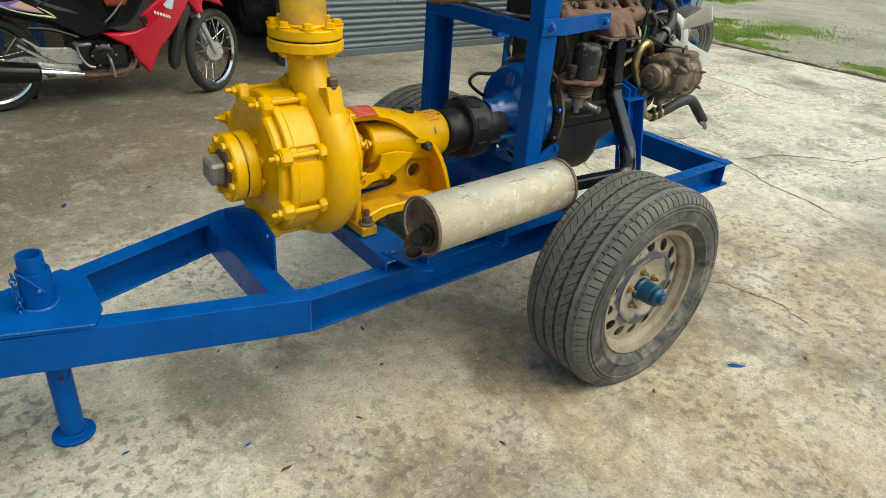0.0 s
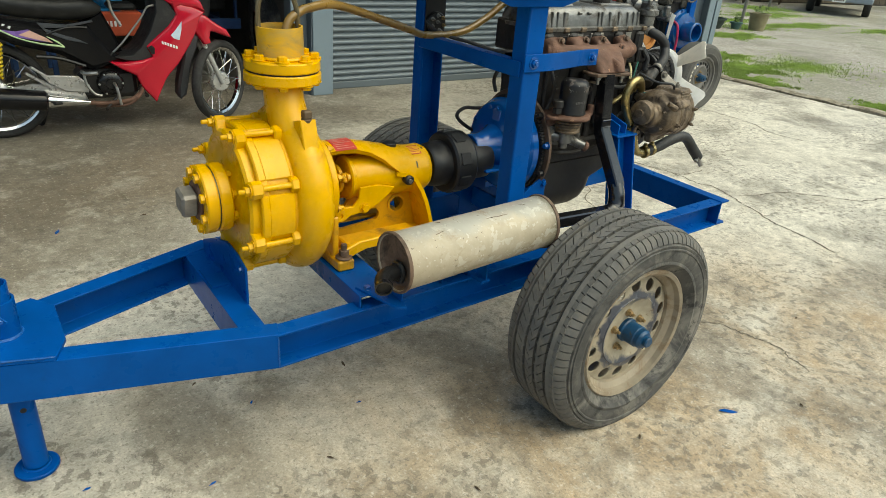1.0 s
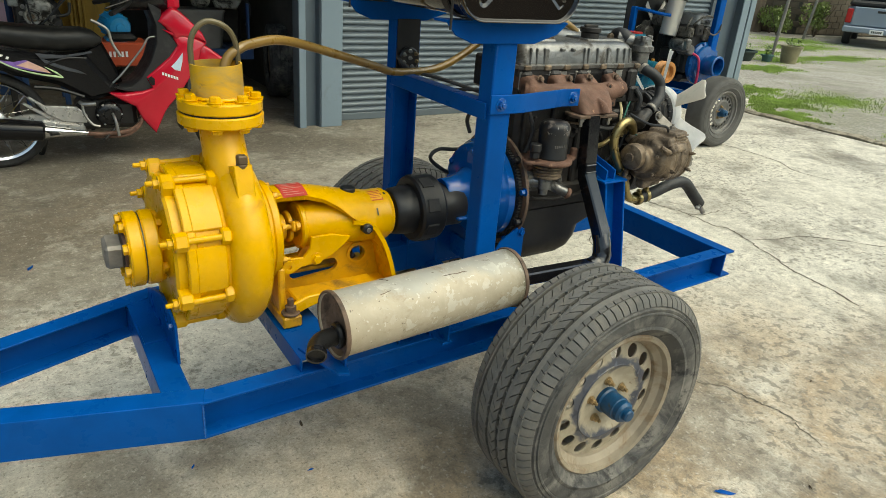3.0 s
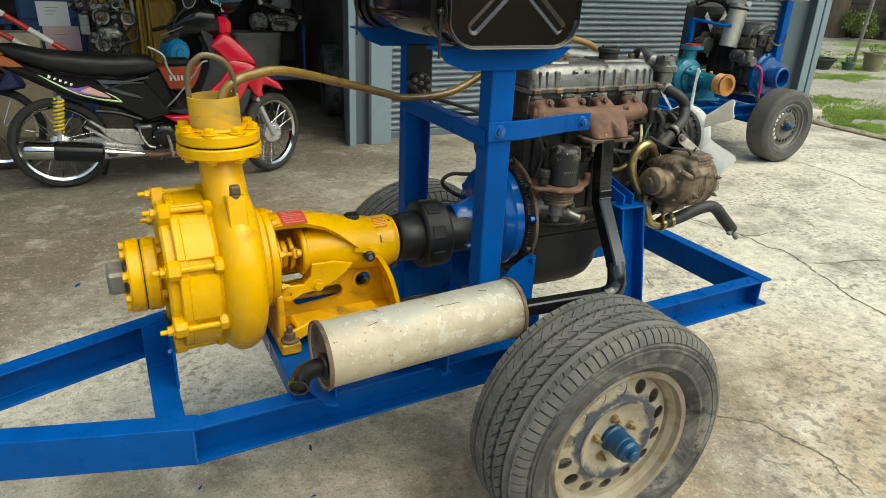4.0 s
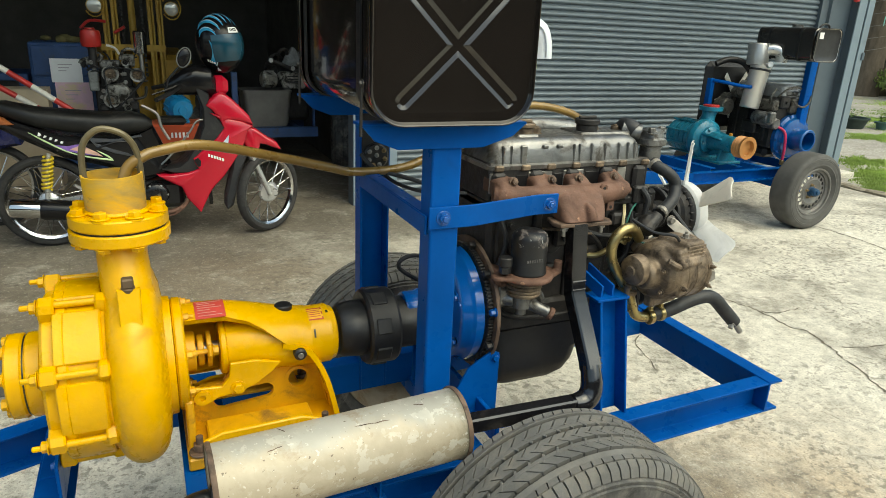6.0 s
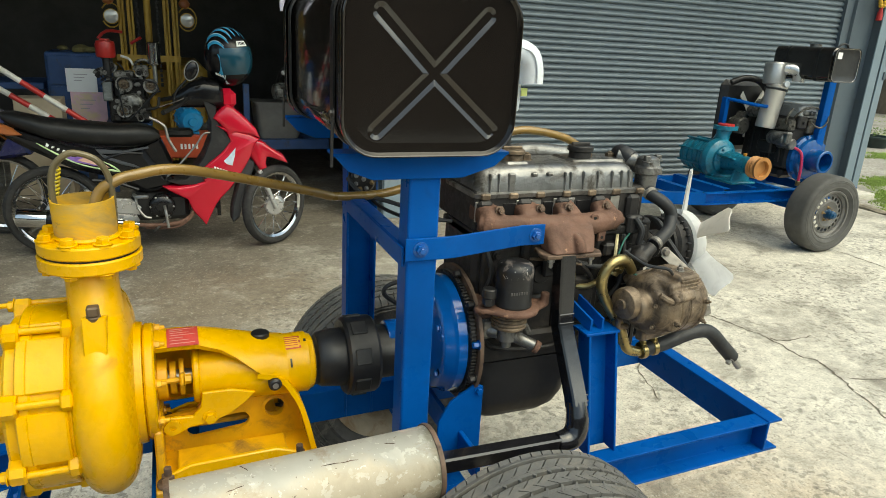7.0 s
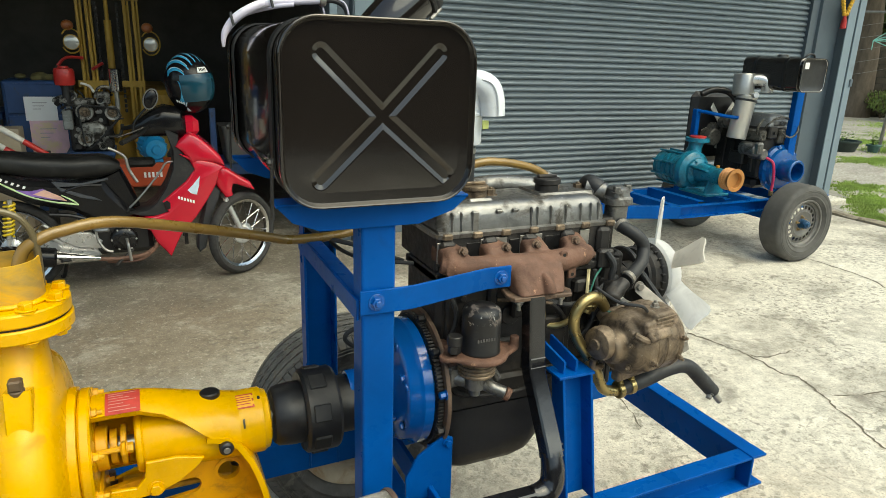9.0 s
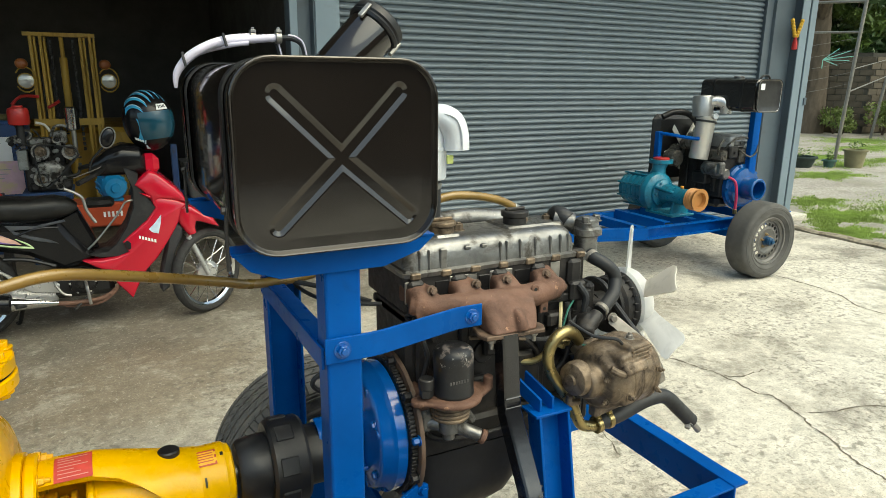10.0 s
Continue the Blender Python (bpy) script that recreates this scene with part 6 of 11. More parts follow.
ARMS = [((0.003, -0.004), e) for e in ((-0.0995, 0.0965), (0.1025, 0.1005), (-0.1035, -0.1065), (0.1205, -0.1065))]


def groove(x, z):
    """Depth of the pressed cross at a place on the end panel."""
    d = 1.0
    for (ax0, az0), (bx0, bz0) in ARMS:
        ux, uz = bx0 - ax0, bz0 - az0
        k = min(1.0, max(0.0, ((x - ax0) * ux + (z - az0) * uz) / (ux * ux + uz * uz)))
        d = min(d, math.hypot(x - ax0 - k * ux, z - az0 - k * uz))
    return 0.0036 * min(1.0, max(0.0, (0.0155 - d) / 0.0105))


for y, s in ((TY0, 1), (TY1, -1)):
    g = Geo()
    rings = []
    for dy, grow, r in ((0.03, -0.002, 0.066), (0.022, 0.0, 0.066), (0.019, -0.003, 0.065), (0.016, 0.001, 0.066), (0.003, 0.002, 0.066), (0.0, 0.0005, 0.066), (-0.001, -0.003, 0.065), (0.0, -0.007, 0.063), (0.004, -0.01, 0.061), (0.0085, -0.016, 0.058), (0.009, -0.05, 0.05)):
        rings.append([(p[0], y + s * dy, p[1]) for p in rounded(TW + grow, TH + grow, r, 8, TX, TZ)])
    loft(g, rings, None, False)
    end = part("end_panel", g, BLACK_GLOSS, tank, "black end panel with a rolled rim")
    g = Geo()
    nx, nz = (226, 202) if s > 0 else (60, 54)
    us, ws = np.linspace(-0.147, 0.147, nx), np.linspace(-0.13, 0.13, nz)
    g.add([(TX + u, y + s * (0.0091 + groove(u, w)), TZ + w) for w in ws for u in us], [[b * nx + a, b * nx + a + 1, (b + 1) * nx + a + 1, (b + 1) * nx + a] for b in range(nz - 1) for a in range(nx - 1)])
    part("pressed_cross", g, BLACK_GLOSS, end, "", 80)
for y in (0.06, 0.50):
    g = Geo()
    rings = []
    for r, (w, h) in ((0, (TW - 0.008, TH - 0.008)), (1, (TW - 0.002, TH - 0.002)), (2, (TW - 0.002, TH - 0.002)), (3, (TW - 0.008, TH - 0.008))):
        rings.append([(p[0], y + (0, 0, 0.025, 0.025)[r], p[1]) for p in rounded(w, h, 0.063, 8, TX, TZ)])
    loft(g, rings, None, False)
    part("tank_band", g, BLACK_SATIN, tank)
for y in (0.005, 0.52):
    g = Geo()
    tube(g, [(0.588, y, 1.30), (0.586, y, 1.26), (0.585, y, 1.20)], 0.003, 8)
    bolt(g, (0.588, y, 1.295), (-1, 0, 0), 0.006, 0.006)
    part("hold_down_rod", g, IRON, tank, "threaded hold-down rod")

# black air-cleaner canister behind the tank
canister = thing("air_cleaner", (0.93, 0.42, 1.5), "black cylindrical air cleaner leaning behind the tank", "air cleaner")
c0, c1 = Vector((0.86, 0.40, 1.46)), Vector((1.015, 0.43, 1.615))
d = (c1 - c0).normalized()
g = Geo()
lathe(g, [(0, 0), (0.052, 0), (0.056, 0.006), (0.056, (c1 - c0).length - 0.03)], ax(c0, d), 36)
part("canister_body", g, BLACK_GLOSS, canister)
g = Geo()
L = (c1 - c0).length
lathe(g, [(0.056, L - 0.034), (0.061, L - 0.034), (0.064, L - 0.028), (0.060, L - 0.022), (0.063, L - 0.018), (0.062, L - 0.004), (0.055, L + 0.002), (0, L + 0.004)], ax(c0, d), 36)
part("canister_lid", g, BLACK_SATIN, canister)
q = ax(c0, d)
for a in (30, 150, 270):
    g = Geo()
    box(g, (-0.006, 0.058, L - 0.05), (0.006, 0.067, L - 0.012), 0.002, q @ pose(0, 0, 0, 0, 0, a))
    part("clip", g, STEEL, canister)
# white pre-cleaner on its elbow
pre = thing("pre_cleaner", (1.15, 0.4, 1.2), "white plastic air pre-cleaner dome with a downward spout", "air filter")
P0 = Vector((1.108, 0.40, -0.024))
g = Geo()
PRE_WHITE = surface("cool_white_plastic", (0.70, 0.74, 0.78), 0.32, var=0.08, scale=14, bump=0.08)
lathe(g, [(0, 1.285), (0.05, 1.285), (0.053, 1.29), (0.053, 1.352), (0.055, 1.354), (0.055, 1.36), (0.053, 1.362), (0.053, 1.402), (0.056, 1.405), (0.056, 1.415), (0.052, 1.43), (0.043, 1.442), (0.028, 1.447), (0, 1.449)], ax(P0, (0, 0, 1)), 32)
part("filter_body", g, PRE_WHITE, pre)
for i in range(10):
    g = Geo()
    q = Matrix.Translation(P0) @ pose(0, 0, 0, 0, 0, 36 * i)
    tube(g, [q @ Vector((0.056, 0, 1.407)), q @ Vector((0.053, 0, 1.43)), q @ Vector((0.042, 0, 1.444)), q @ Vector((0.02, 0, 1.449))], 0.003, 6, 3)
    part("dome_ridge", g, PRE_WHITE, pre)
g = Geo()
box(g, P0 + Vector((0.03, -0.062, 1.325)), P0 + Vector((0.046, -0.056, 1.345)), 0.001)
part("tag", g, surface("lime_tag", (0.55, 0.62, 0.2), 0.5, var=0.2), pre, "small yellow-green tag")
g = Geo()
tube(g, [P0 + Vector((-0.005, -0.03, 1.425)), P0 + Vector((0.02, -0.042, 1.432)), P0 + Vector((0.044, -0.05, 1.418)), P0 + Vector((0.056, -0.053, 1.39)), P0 + Vector((0.058, -0.055, 1.355))], 0.03, 18, 5, [0.022, 0.029, 0.032, 0.03, 0.029])
part("spout", g, PRE_WHITE, pre)
g = Geo()
tube(g, [P0 + Vector((0.018, -0.07, 1.44)), P0 + Vector((0.04, -0.082, 1.43)), P0 + Vector((0.054, -0.085, 1.40)), P0 + Vector((0.057, -0.086, 1.36))], 0.003, 6, 4)
part("spout_ridge", g, PRE_WHITE, pre)
g = Geo()
cyl(g, P0 + Vector((0, 0, 1.18)), P0 + Vector((0, 0, 1.287)), 0.04, n=24)
part("rubber_neck", g, HOSE_RUBBER, pre)
g = Geo()
cyl(g, P0 + Vector((0, 0, 1.262)), P0 + Vector((0, 0, 1.276)), 0.042, n=24)
part("clamp", g, STEEL, pre)
# bundle of white and black cables over the tank's far end
bundle = thing("cable_bundle", (0.65, 0.58, 1.5), "white wrapped cable bundle slung over the tank's far end", "cables")
WRAP = surface("cable_wrap", (0.60, 0.57, 0.68), 0.4, var=0.12, scale=20, bump=0.1)
for i, (ex, ey, r) in enumerate(((0.752, 0.53, 0.0092), (0.802, 0.505, 0.0085), (0.70, 0.52, 0.006), (0.735, 0.49, 0.005))):
    g = Geo()
    o = 0.017 * i
    tube(g, [(0.584, 0.515 + 0.3 * o, 1.468), (0.588 + o * 0.1, 0.513 + 0.5 * o, 1.498), (0.612 + o * 0.3, 0.51 + 0.7 * o, 1.530 + o * 0.05), (0.655, 0.51 + 0.6 * o, 1.556 - 0.2 * o), (0.70, (ey + 0.51) / 2, 1.570 - 0.25 * o), (ex, ey, 1.576 - (0.0 if i < 2 else 0.014))], r, 12, 6, [r * 0.3, r * 0.8, r, r, r, r])
    part("cable", g, WRAP, bundle, "white cable wrap")
for f, w in ((0.605, 0.03), (0.69, 0.02)):
    g = Geo()
    z = 1.525 if f < 0.65 else 1.566
    tube(g, [(f, 0.495, z - 0.012), (f - 0.004, 0.5, z + 0.008), (f, 0.53, z + 0.014), (f + 0.004, 0.56, z - 0.004)], 0.003, 6, 4)
    part("cable_tie", g, HOSE_RUBBER, bundle, "black tie")
for x, y in ((0.752, 0.53), (0.802, 0.505)):
    g = Geo()
    tube(g, [(x + 0.008, y, 1.576), (x + 0.03, y - 0.006, 1.575), (x + 0.05, y - 0.012, 1.562), (x + 0.058, y - 0.014, 1.53)], 0.0062, 10, 6)
    part("cable", g, HOSE_RUBBER, bundle, "black cable")
    g = Geo()
    tube(g, [(x + 0.02, y - 0.008, 1.5815), (x + 0.034, y - 0.012, 1.579), (x + 0.05, y - 0.018, 1.567), (x + 0.058, y - 0.02, 1.535)], 0.0022, 6, 6)
    part("cable_stripe", g, WRAP, bundle)
    g = Geo()
    cyl(g, (x - 0.007, y, 1.576), (x + 0.007, y, 1.576), 0.0135, n=16)
    bolt(g, (x, y - 0.004, 1.588), (0, 0, 1), 0.004, 0.007)
    box(g, (x - 0.006, y - 0.012, 1.586), (x + 0.006, y + 0.008, 1.592), 0.001)
    part("hose_clamp", g, STEEL, bundle)
# ignition block on the far post
block = thing("terminal_block", (0.75, 0.56, 1.07), "small black terminal block with brass screws on the post", "switch")
g = Geo()
box(g, (0.757, 0.549, 1.024), (0.834, 0.5545, 1.17), 0.001)
part("switch_plate", g, BLACK_SATIN, block, "black backing plate")
g = Geo()
lathe(g, [(0, 0), (0.031, 0), (0.035, 0.004), (0.035, 0.012), (0.031, 0.016), (0, 0.016)], ax((0.793, 0.549, 1.056), (0, -1, 0)), 28)
part("base", g, BLACK_SATIN, block)
for i, (dx, dz) in enumerate(((0, 0.024), (0.02, 0.016), (-0.02, 0.014), (0, 0.004), (0.023, -0.006), (-0.021, -0.008), (0.008, -0.021), (-0.009, -0.022))):
    g = Geo()
    bolt(g, (0.793 + dx, 0.533, 1.056 + dz), (0, -1, 0), 0.0045, 0.007, True, 0.007)
    part("screw", g, LUG if i % 3 == 1 else STEEL, block)
g = Geo()
tube(g, [(0.75, 0.535, 1.065), (0.78, 0.5, 1.03), (0.86, 0.45, 1.01), (0.96, 0.38, 0.98)], 0.006, 8)
part("cable", g, HOSE_RUBBER, block)

# ---- ground ----
def concrete_material():
    mt, nt, bs = nodes_of("worn_concrete")
    big = ramp(nt, noise_of(nt, 0.7, 6, 0.6, 0.8), 0.35, 0.65)
    col = blend(nt, big, (0.37, 0.345, 0.29), (0.48, 0.445, 0.37))
    mid = ramp(nt, noise_of(nt, 5.5, 8, 0.7, 0.4), 0.35, 0.68)
    col = blend(nt, mid, col, (0.50, 0.465, 0.39))
    # tan dust, thickest round the front of the yard
    co = nt.nodes.new("ShaderNodeTexCoord")
    mp = nt.nodes.new("ShaderNodeMapping")
    mp.inputs["Location"].default_value = (-1.3 * 0.42, 1.15 * 0.5, 0)
    mp.inputs["Scale"].default_value = (0.42, 0.5, 1)
    nt.links.new(co.outputs["Object"], mp.inputs[0])
    gr = nt.nodes.new("ShaderNodeTexGradient")
    gr.gradient_type = "SPHERICAL"
    nt.links.new(mp.outputs[0], gr.inputs[0])
    dust = math_of(nt, "MULTIPLY", ramp(nt, gr.outputs[1], 0.0, 0.42), ramp(nt, noise_of(nt, 2.4, 7, 0.65, 0.6), 0.3, 0.6))
    # painted light: concrete paler away from the workshop bay, shaded and grimy towards it
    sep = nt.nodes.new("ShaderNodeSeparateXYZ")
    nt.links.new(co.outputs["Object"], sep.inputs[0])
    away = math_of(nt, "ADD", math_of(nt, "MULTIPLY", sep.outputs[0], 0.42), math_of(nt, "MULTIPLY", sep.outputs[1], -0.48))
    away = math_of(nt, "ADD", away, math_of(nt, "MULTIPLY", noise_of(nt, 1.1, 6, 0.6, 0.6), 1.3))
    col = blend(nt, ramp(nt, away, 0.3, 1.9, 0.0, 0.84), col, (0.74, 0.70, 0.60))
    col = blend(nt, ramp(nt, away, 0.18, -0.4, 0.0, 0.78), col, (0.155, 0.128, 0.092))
    col = blend(nt, math_of(nt, "MULTIPLY", dust, 0.92), col, (0.40, 0.295, 0.18))
    # damp and oily stains
    st = ramp(nt, noise_of(nt, 0.95, 8, 0.62, 0.5), 0.51, 0.62, 0.0, 0.6)
    col = blend(nt, st, col, (0.16, 0.138, 0.105))
    st2 = ramp(nt, noise_of(nt, 2.6, 9, 0.64, 0.4), 0.54, 0.66, 0.0, 0.6)
    col = blend(nt, st2, col, (0.14, 0.122, 0.095))
    # hand-placed patches: pale round the tongue, darker beside the wheel and before the bay
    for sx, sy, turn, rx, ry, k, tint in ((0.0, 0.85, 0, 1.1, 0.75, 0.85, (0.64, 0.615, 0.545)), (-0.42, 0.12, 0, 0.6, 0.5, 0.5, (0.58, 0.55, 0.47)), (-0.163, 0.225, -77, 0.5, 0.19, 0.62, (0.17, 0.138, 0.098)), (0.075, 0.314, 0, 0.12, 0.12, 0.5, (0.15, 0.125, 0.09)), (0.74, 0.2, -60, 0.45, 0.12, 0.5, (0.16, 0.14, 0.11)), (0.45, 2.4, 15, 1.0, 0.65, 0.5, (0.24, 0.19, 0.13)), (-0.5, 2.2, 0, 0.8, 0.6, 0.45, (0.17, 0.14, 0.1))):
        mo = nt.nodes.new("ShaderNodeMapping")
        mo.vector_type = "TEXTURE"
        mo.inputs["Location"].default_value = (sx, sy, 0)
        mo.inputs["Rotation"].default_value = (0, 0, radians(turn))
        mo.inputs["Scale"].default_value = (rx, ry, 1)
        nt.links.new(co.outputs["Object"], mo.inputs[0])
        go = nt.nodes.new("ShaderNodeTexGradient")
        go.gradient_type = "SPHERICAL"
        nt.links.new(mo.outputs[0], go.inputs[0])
        placed_patch = math_of(nt, "ADD", go.outputs[1], math_of(nt, "MULTIPLY", math_of(nt, "SUBTRACT", noise_of(nt, 8, 8, 0.68, 0.3), 0.5), 1.3))
        col = blend(nt, ramp(nt, placed_patch, 0.14, 0.5, 0.0, k), col, tint)
    # pale scoured patches and grey scuffs
    scour = ramp(nt, noise_of(nt, 3.4, 12, 0.74, 0.3), 0.53, 0.61, 0.0, 0.45)
    col = blend(nt, scour, col, (0.56, 0.52, 0.44))
    scuff = ramp(nt, noise_of(nt, 7.5, 10, 0.72, 0.3), 0.57, 0.64, 0.0, 0.42)
    col = blend(nt, scuff, col, (0.18, 0.16, 0.125))
    # pits where the skin has flaked away, crowded in patches, large and small
    patch = ramp(nt, noise_of(nt, 1.5, 5, 0.55, 0.4), 0.44, 0.56)
    pits = ramp(nt, noise_of(nt, 30, 4, 0.55, 0.2, (1, 1, 2.1)), 0.55, 0.578)
    pit = math_of(nt, "MULTIPLY", pits, patch)
    col = blend(nt, math_of(nt, "MULTIPLY", pit, 0.6), col, (0.15, 0.135, 0.105))
    small = ramp(nt, noise_of(nt, 81, 2, 0.5, 0.1, (1.1, 0.9, 1.7)), 0.61, 0.645, 0.0, 0.5)
    col = blend(nt, small, col, (0.17, 0.15, 0.12))
    pale = ramp(nt, noise_of(nt, 53, 5, 0.7, 0.2, (1, 0.8, 3.3)), 0.57, 0.64, 0.0, 0.45)
    col = blend(nt, pale, col, (0.64, 0.60, 0.52))
    mottle = ramp(nt, noise_of(nt, 17, 7, 0.72, 0.2), 0.32, 0.68, 0.74, 1.2)
    col = blend(nt, 1.0, col, mottle, "MULTIPLY")
    grain = ramp(nt, noise_of(nt, 120, 4, 0.75), 0.25, 0.75, 0.62, 1.3)
    col = blend(nt, 1.0, col, grain, "MULTIPLY")
    nt.links.new(col, bs.inputs["Base Color"])
    rg = ramp(nt, noise_of(nt, 1.8, 6, 0.6, 0.5), 0.3, 0.7, 0.5, 0.82)
    nt.links.new(rg, bs.inputs["Roughness"])
    h = math_of(nt, "ADD", math_of(nt, "MULTIPLY", pit, -1.4), math_of(nt, "ADD", noise_of(nt, 60, 6, 0.7), math_of(nt, "MULTIPLY", noise_of(nt, 9, 5, 0.6), 1.5)))
    bump_of(nt, bs, h, 0.55, 0.003)
    return mt


def yard_material():
    mt, nt, bs = nodes_of("gravel_yard")
    col = blend(nt, ramp(nt, noise_of(nt, 0.5, 6, 0.6, 0.6), 0.35, 0.65), (0.34, 0.315, 0.275), (0.50, 0.47, 0.415))
    col = blend(nt, ramp(nt, noise_of(nt, 14, 7, 0.75), 0.45, 0.7, 0.0, 0.7), col, (0.50, 0.47, 0.42))
    col = blend(nt, ramp(nt, noise_of(nt, 1.6, 8, 0.7, 0.8), 0.5, 0.66, 0.0, 0.6), col, (0.22, 0.195, 0.155))
    grass = ramp(nt, noise_of(nt, 0.42, 7, 0.7, 0.5), 0.47, 0.57)
    col = blend(nt, math_of(nt, "MULTIPLY", grass, 0.3), col, (0.17, 0.2, 0.08))
    peb = nt.nodes.new("ShaderNodeTexVoronoi")
    peb.inputs["Scale"].default_value = 26
    cp = nt.nodes.new("ShaderNodeTexCoord")
    nt.links.new(cp.outputs["Object"], peb.inputs["Vector"])
    col = blend(nt, ramp(nt, peb.outputs[0], 0.3, 0.65, 0.0, 0.45), col, (0.16, 0.15, 0.13))
    col = blend(nt, ramp(nt, noise_of(nt, 40, 5, 0.7), 0.45, 0.75, 0, 0.5), col, (0.12, 0.11, 0.08))
    nt.links.new(col, bs.inputs["Base Color"])
    bs.inputs["Roughness"].default_value = 0.95
    bump_of(nt, bs, noise_of(nt, 22, 7, 0.75), 0.7, 0.02)
    return mt


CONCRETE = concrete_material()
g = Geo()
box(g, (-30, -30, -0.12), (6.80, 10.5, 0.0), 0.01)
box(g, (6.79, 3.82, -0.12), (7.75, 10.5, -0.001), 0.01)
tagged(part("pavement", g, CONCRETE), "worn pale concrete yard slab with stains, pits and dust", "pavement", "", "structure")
g = Geo()
verts, faces = [], []
nx, ny = 60, 60
for j in range(ny + 1):
    for i in range(nx + 1):
        x, y = -400 + 800 * (i / nx), -400 + 800 * (j / ny)
        verts.append((x, y, -0.06))
for j in range(ny):
    for i in range(nx):
        a = j * (nx + 1) + i
        faces.append([a, a + 1, a + nx + 2, a + nx + 1])
g.add(verts, faces)
tagged(part("ground", g, yard_material()), "gravel yard with patches of grass", "ground", "", "structure")
# kerb strip along the slab, rough cast
g = Geo()
rings = []
for i in range(90):
    y = 3.45 - 0.16 * i
    w = 0.012 * math.sin(i * 1.7) + 0.01 * math.sin(i * 0.6)
    z = 0.012 + 0.008 * math.sin(i * 2.3)
    x = 6.86 + (3.45 - y) * 0.03
    rings.append([(x - 0.06, y, -0.10), (x - 0.062 + w, y, z), (x - 0.03, y, z + 0.016), (x + 0.045 + w, y, z + 0.012), (x + 0.075 + w, y, z - 0.02), (x + 0.085, y, -0.10)])
loft(g, rings)
tagged(part("kerb", g, surface("kerb_concrete", (0.34, 0.30, 0.23), 0.9, var=0.35, scale=9, bump=0.8, bscale=40, dirt=(0.14, 0.12, 0.08), dirt_lo=0.48, dirt_hi=0.62)), "rough cast concrete kerb edging the slab", "kerb", "", "structure")

# cracks in the slab
CRACK = surface("crack_dirt", (0.15, 0.13, 0.10), 0.95, var=0.4, scale=40, bump=0.3)
rng = random.Random(4)


def crack(pts, w):
    g = Geo()
    line = spline([(x, y, 0) for x, y in pts], 9)
    left, right = [], []
    drift = 0.0
    for i, p in enumerate(line):
        d = (line[min(i + 1, len(line) - 1)] - line[max(i - 1, 0)]).normalized()
        s = Vector((-d.y, d.x, 0))
        drift = 0.75 * drift + rng.uniform(-0.009, 0.009)
        q = p + s * drift
        ww = w * rng.uniform(0.2, 0.8) * (0.25 if i in (0, len(line) - 1) else 1)
        left.append(q + s * ww + Vector((0, 0, 0.0016)))
        right.append(q - s * ww + Vector((0, 0, 0.0016)))
    n = len(line)
    g.add(left + right, [[i, i + 1, n + i + 1, n + i] for i in range(n - 1)])
    tagged(part("crack", g, CRACK), "thin dark crack in the concrete", "crack", "cracks in the slab", "structure")


crack([(5.12, 2.27), (5.12, 2.02), (5.08, 1.75), (4.96, 1.48), (5.0, 1.22)], 0.012)
crack([(3.11, 1.49), (3.17, 1.3), (3.21, 1.15), (3.2, 0.97), (3.22, 0.85), (3.16, 0.7), (3.1, 0.55), (3.03, 0.36), (3.0, 0.19), (2.95, -0.05)], 0.010)
crack([(3.21, 1.15), (3.27, 1.1), (3.47, 1.1)], 0.010)
crack([(3.22, 0.69), (3.57, 0.59), (3.72, 0.48), (3.93, 0.28), (4.19, 0.23), (4.5, 0.1)], 0.008)
crack([(1.66, -0.08), (1.78, -0.19), (1.79, -0.28), (1.81, -0.37), (1.79, -0.44), (1.76, -0.53)], 0.005)
crack([(2.6, 1.5), (2.45, 1.2), (2.3, 1.05), (2.2, 0.8)], 0.005)
# litter on the slab: leaves and flakes of blue paint
LEAF = surface("dry_leaf", (0.09, 0.06, 0.035), 0.9, var=0.4, scale=50, bump=0.2)
for x, y, s, a, blue in ((1.30, -0.51, 0.034, -35, 1), (-0.18, 0.02, 0.012, 20, 1), (-0.29, 1.81, 0.03, 70, 1), (-0.45, 0.16, 0.012, 10, 1), (0.02, 0.28, 0.012, 60, 1), (0.3, 0.12, 0.01, 0, 1),
                         (0.95, -0.44, 0.02, 40, 0), (-0.13, -0.11, 0.03, 10, 0), (0.35, 0.32, 0.03, 80, 0), (0.08, 1.85, 0.03, 20, 0), (0.12, -0.05, 0.02, 130, 0), (1.55, -0.62, 0.018, 60, 0), (0.4, -0.35, 0.022, 100, 0), (2.1, -0.3, 0.02, 15, 0), (-0.1, 0.45, 0.018, 45, 0), (0.7, 1.3, 0.022, 30, 0)):
    g = Geo()
    s = s if blue else s * 0.62
    m = pose(x, y, 0.0022, 6, 5, a)
    g.add([(-s, 0, 0.0), (-s * 0.3, s * 0.28, 0.002), (s * 0.5, s * 0.2, 0.001), (s, 0, 0.003), (s * 0.4, -s * 0.22, 0.001), (-s * 0.4, -s * 0.2, 0.002), (0, 0, 0.006)], [[0, 1, 6], [1, 2, 6], [2, 3, 6], [3, 4, 6], [4, 5, 6], [5, 0, 6]], m)
    ob = part("paint_flake" if blue else "dry_leaf", g, BLUE if blue else LEAF)
    tagged(ob, "small flake of blue paint on the concrete" if blue else "small dry brown leaf on the concrete", "litter", "paint flakes" if blue else "dry leaves")

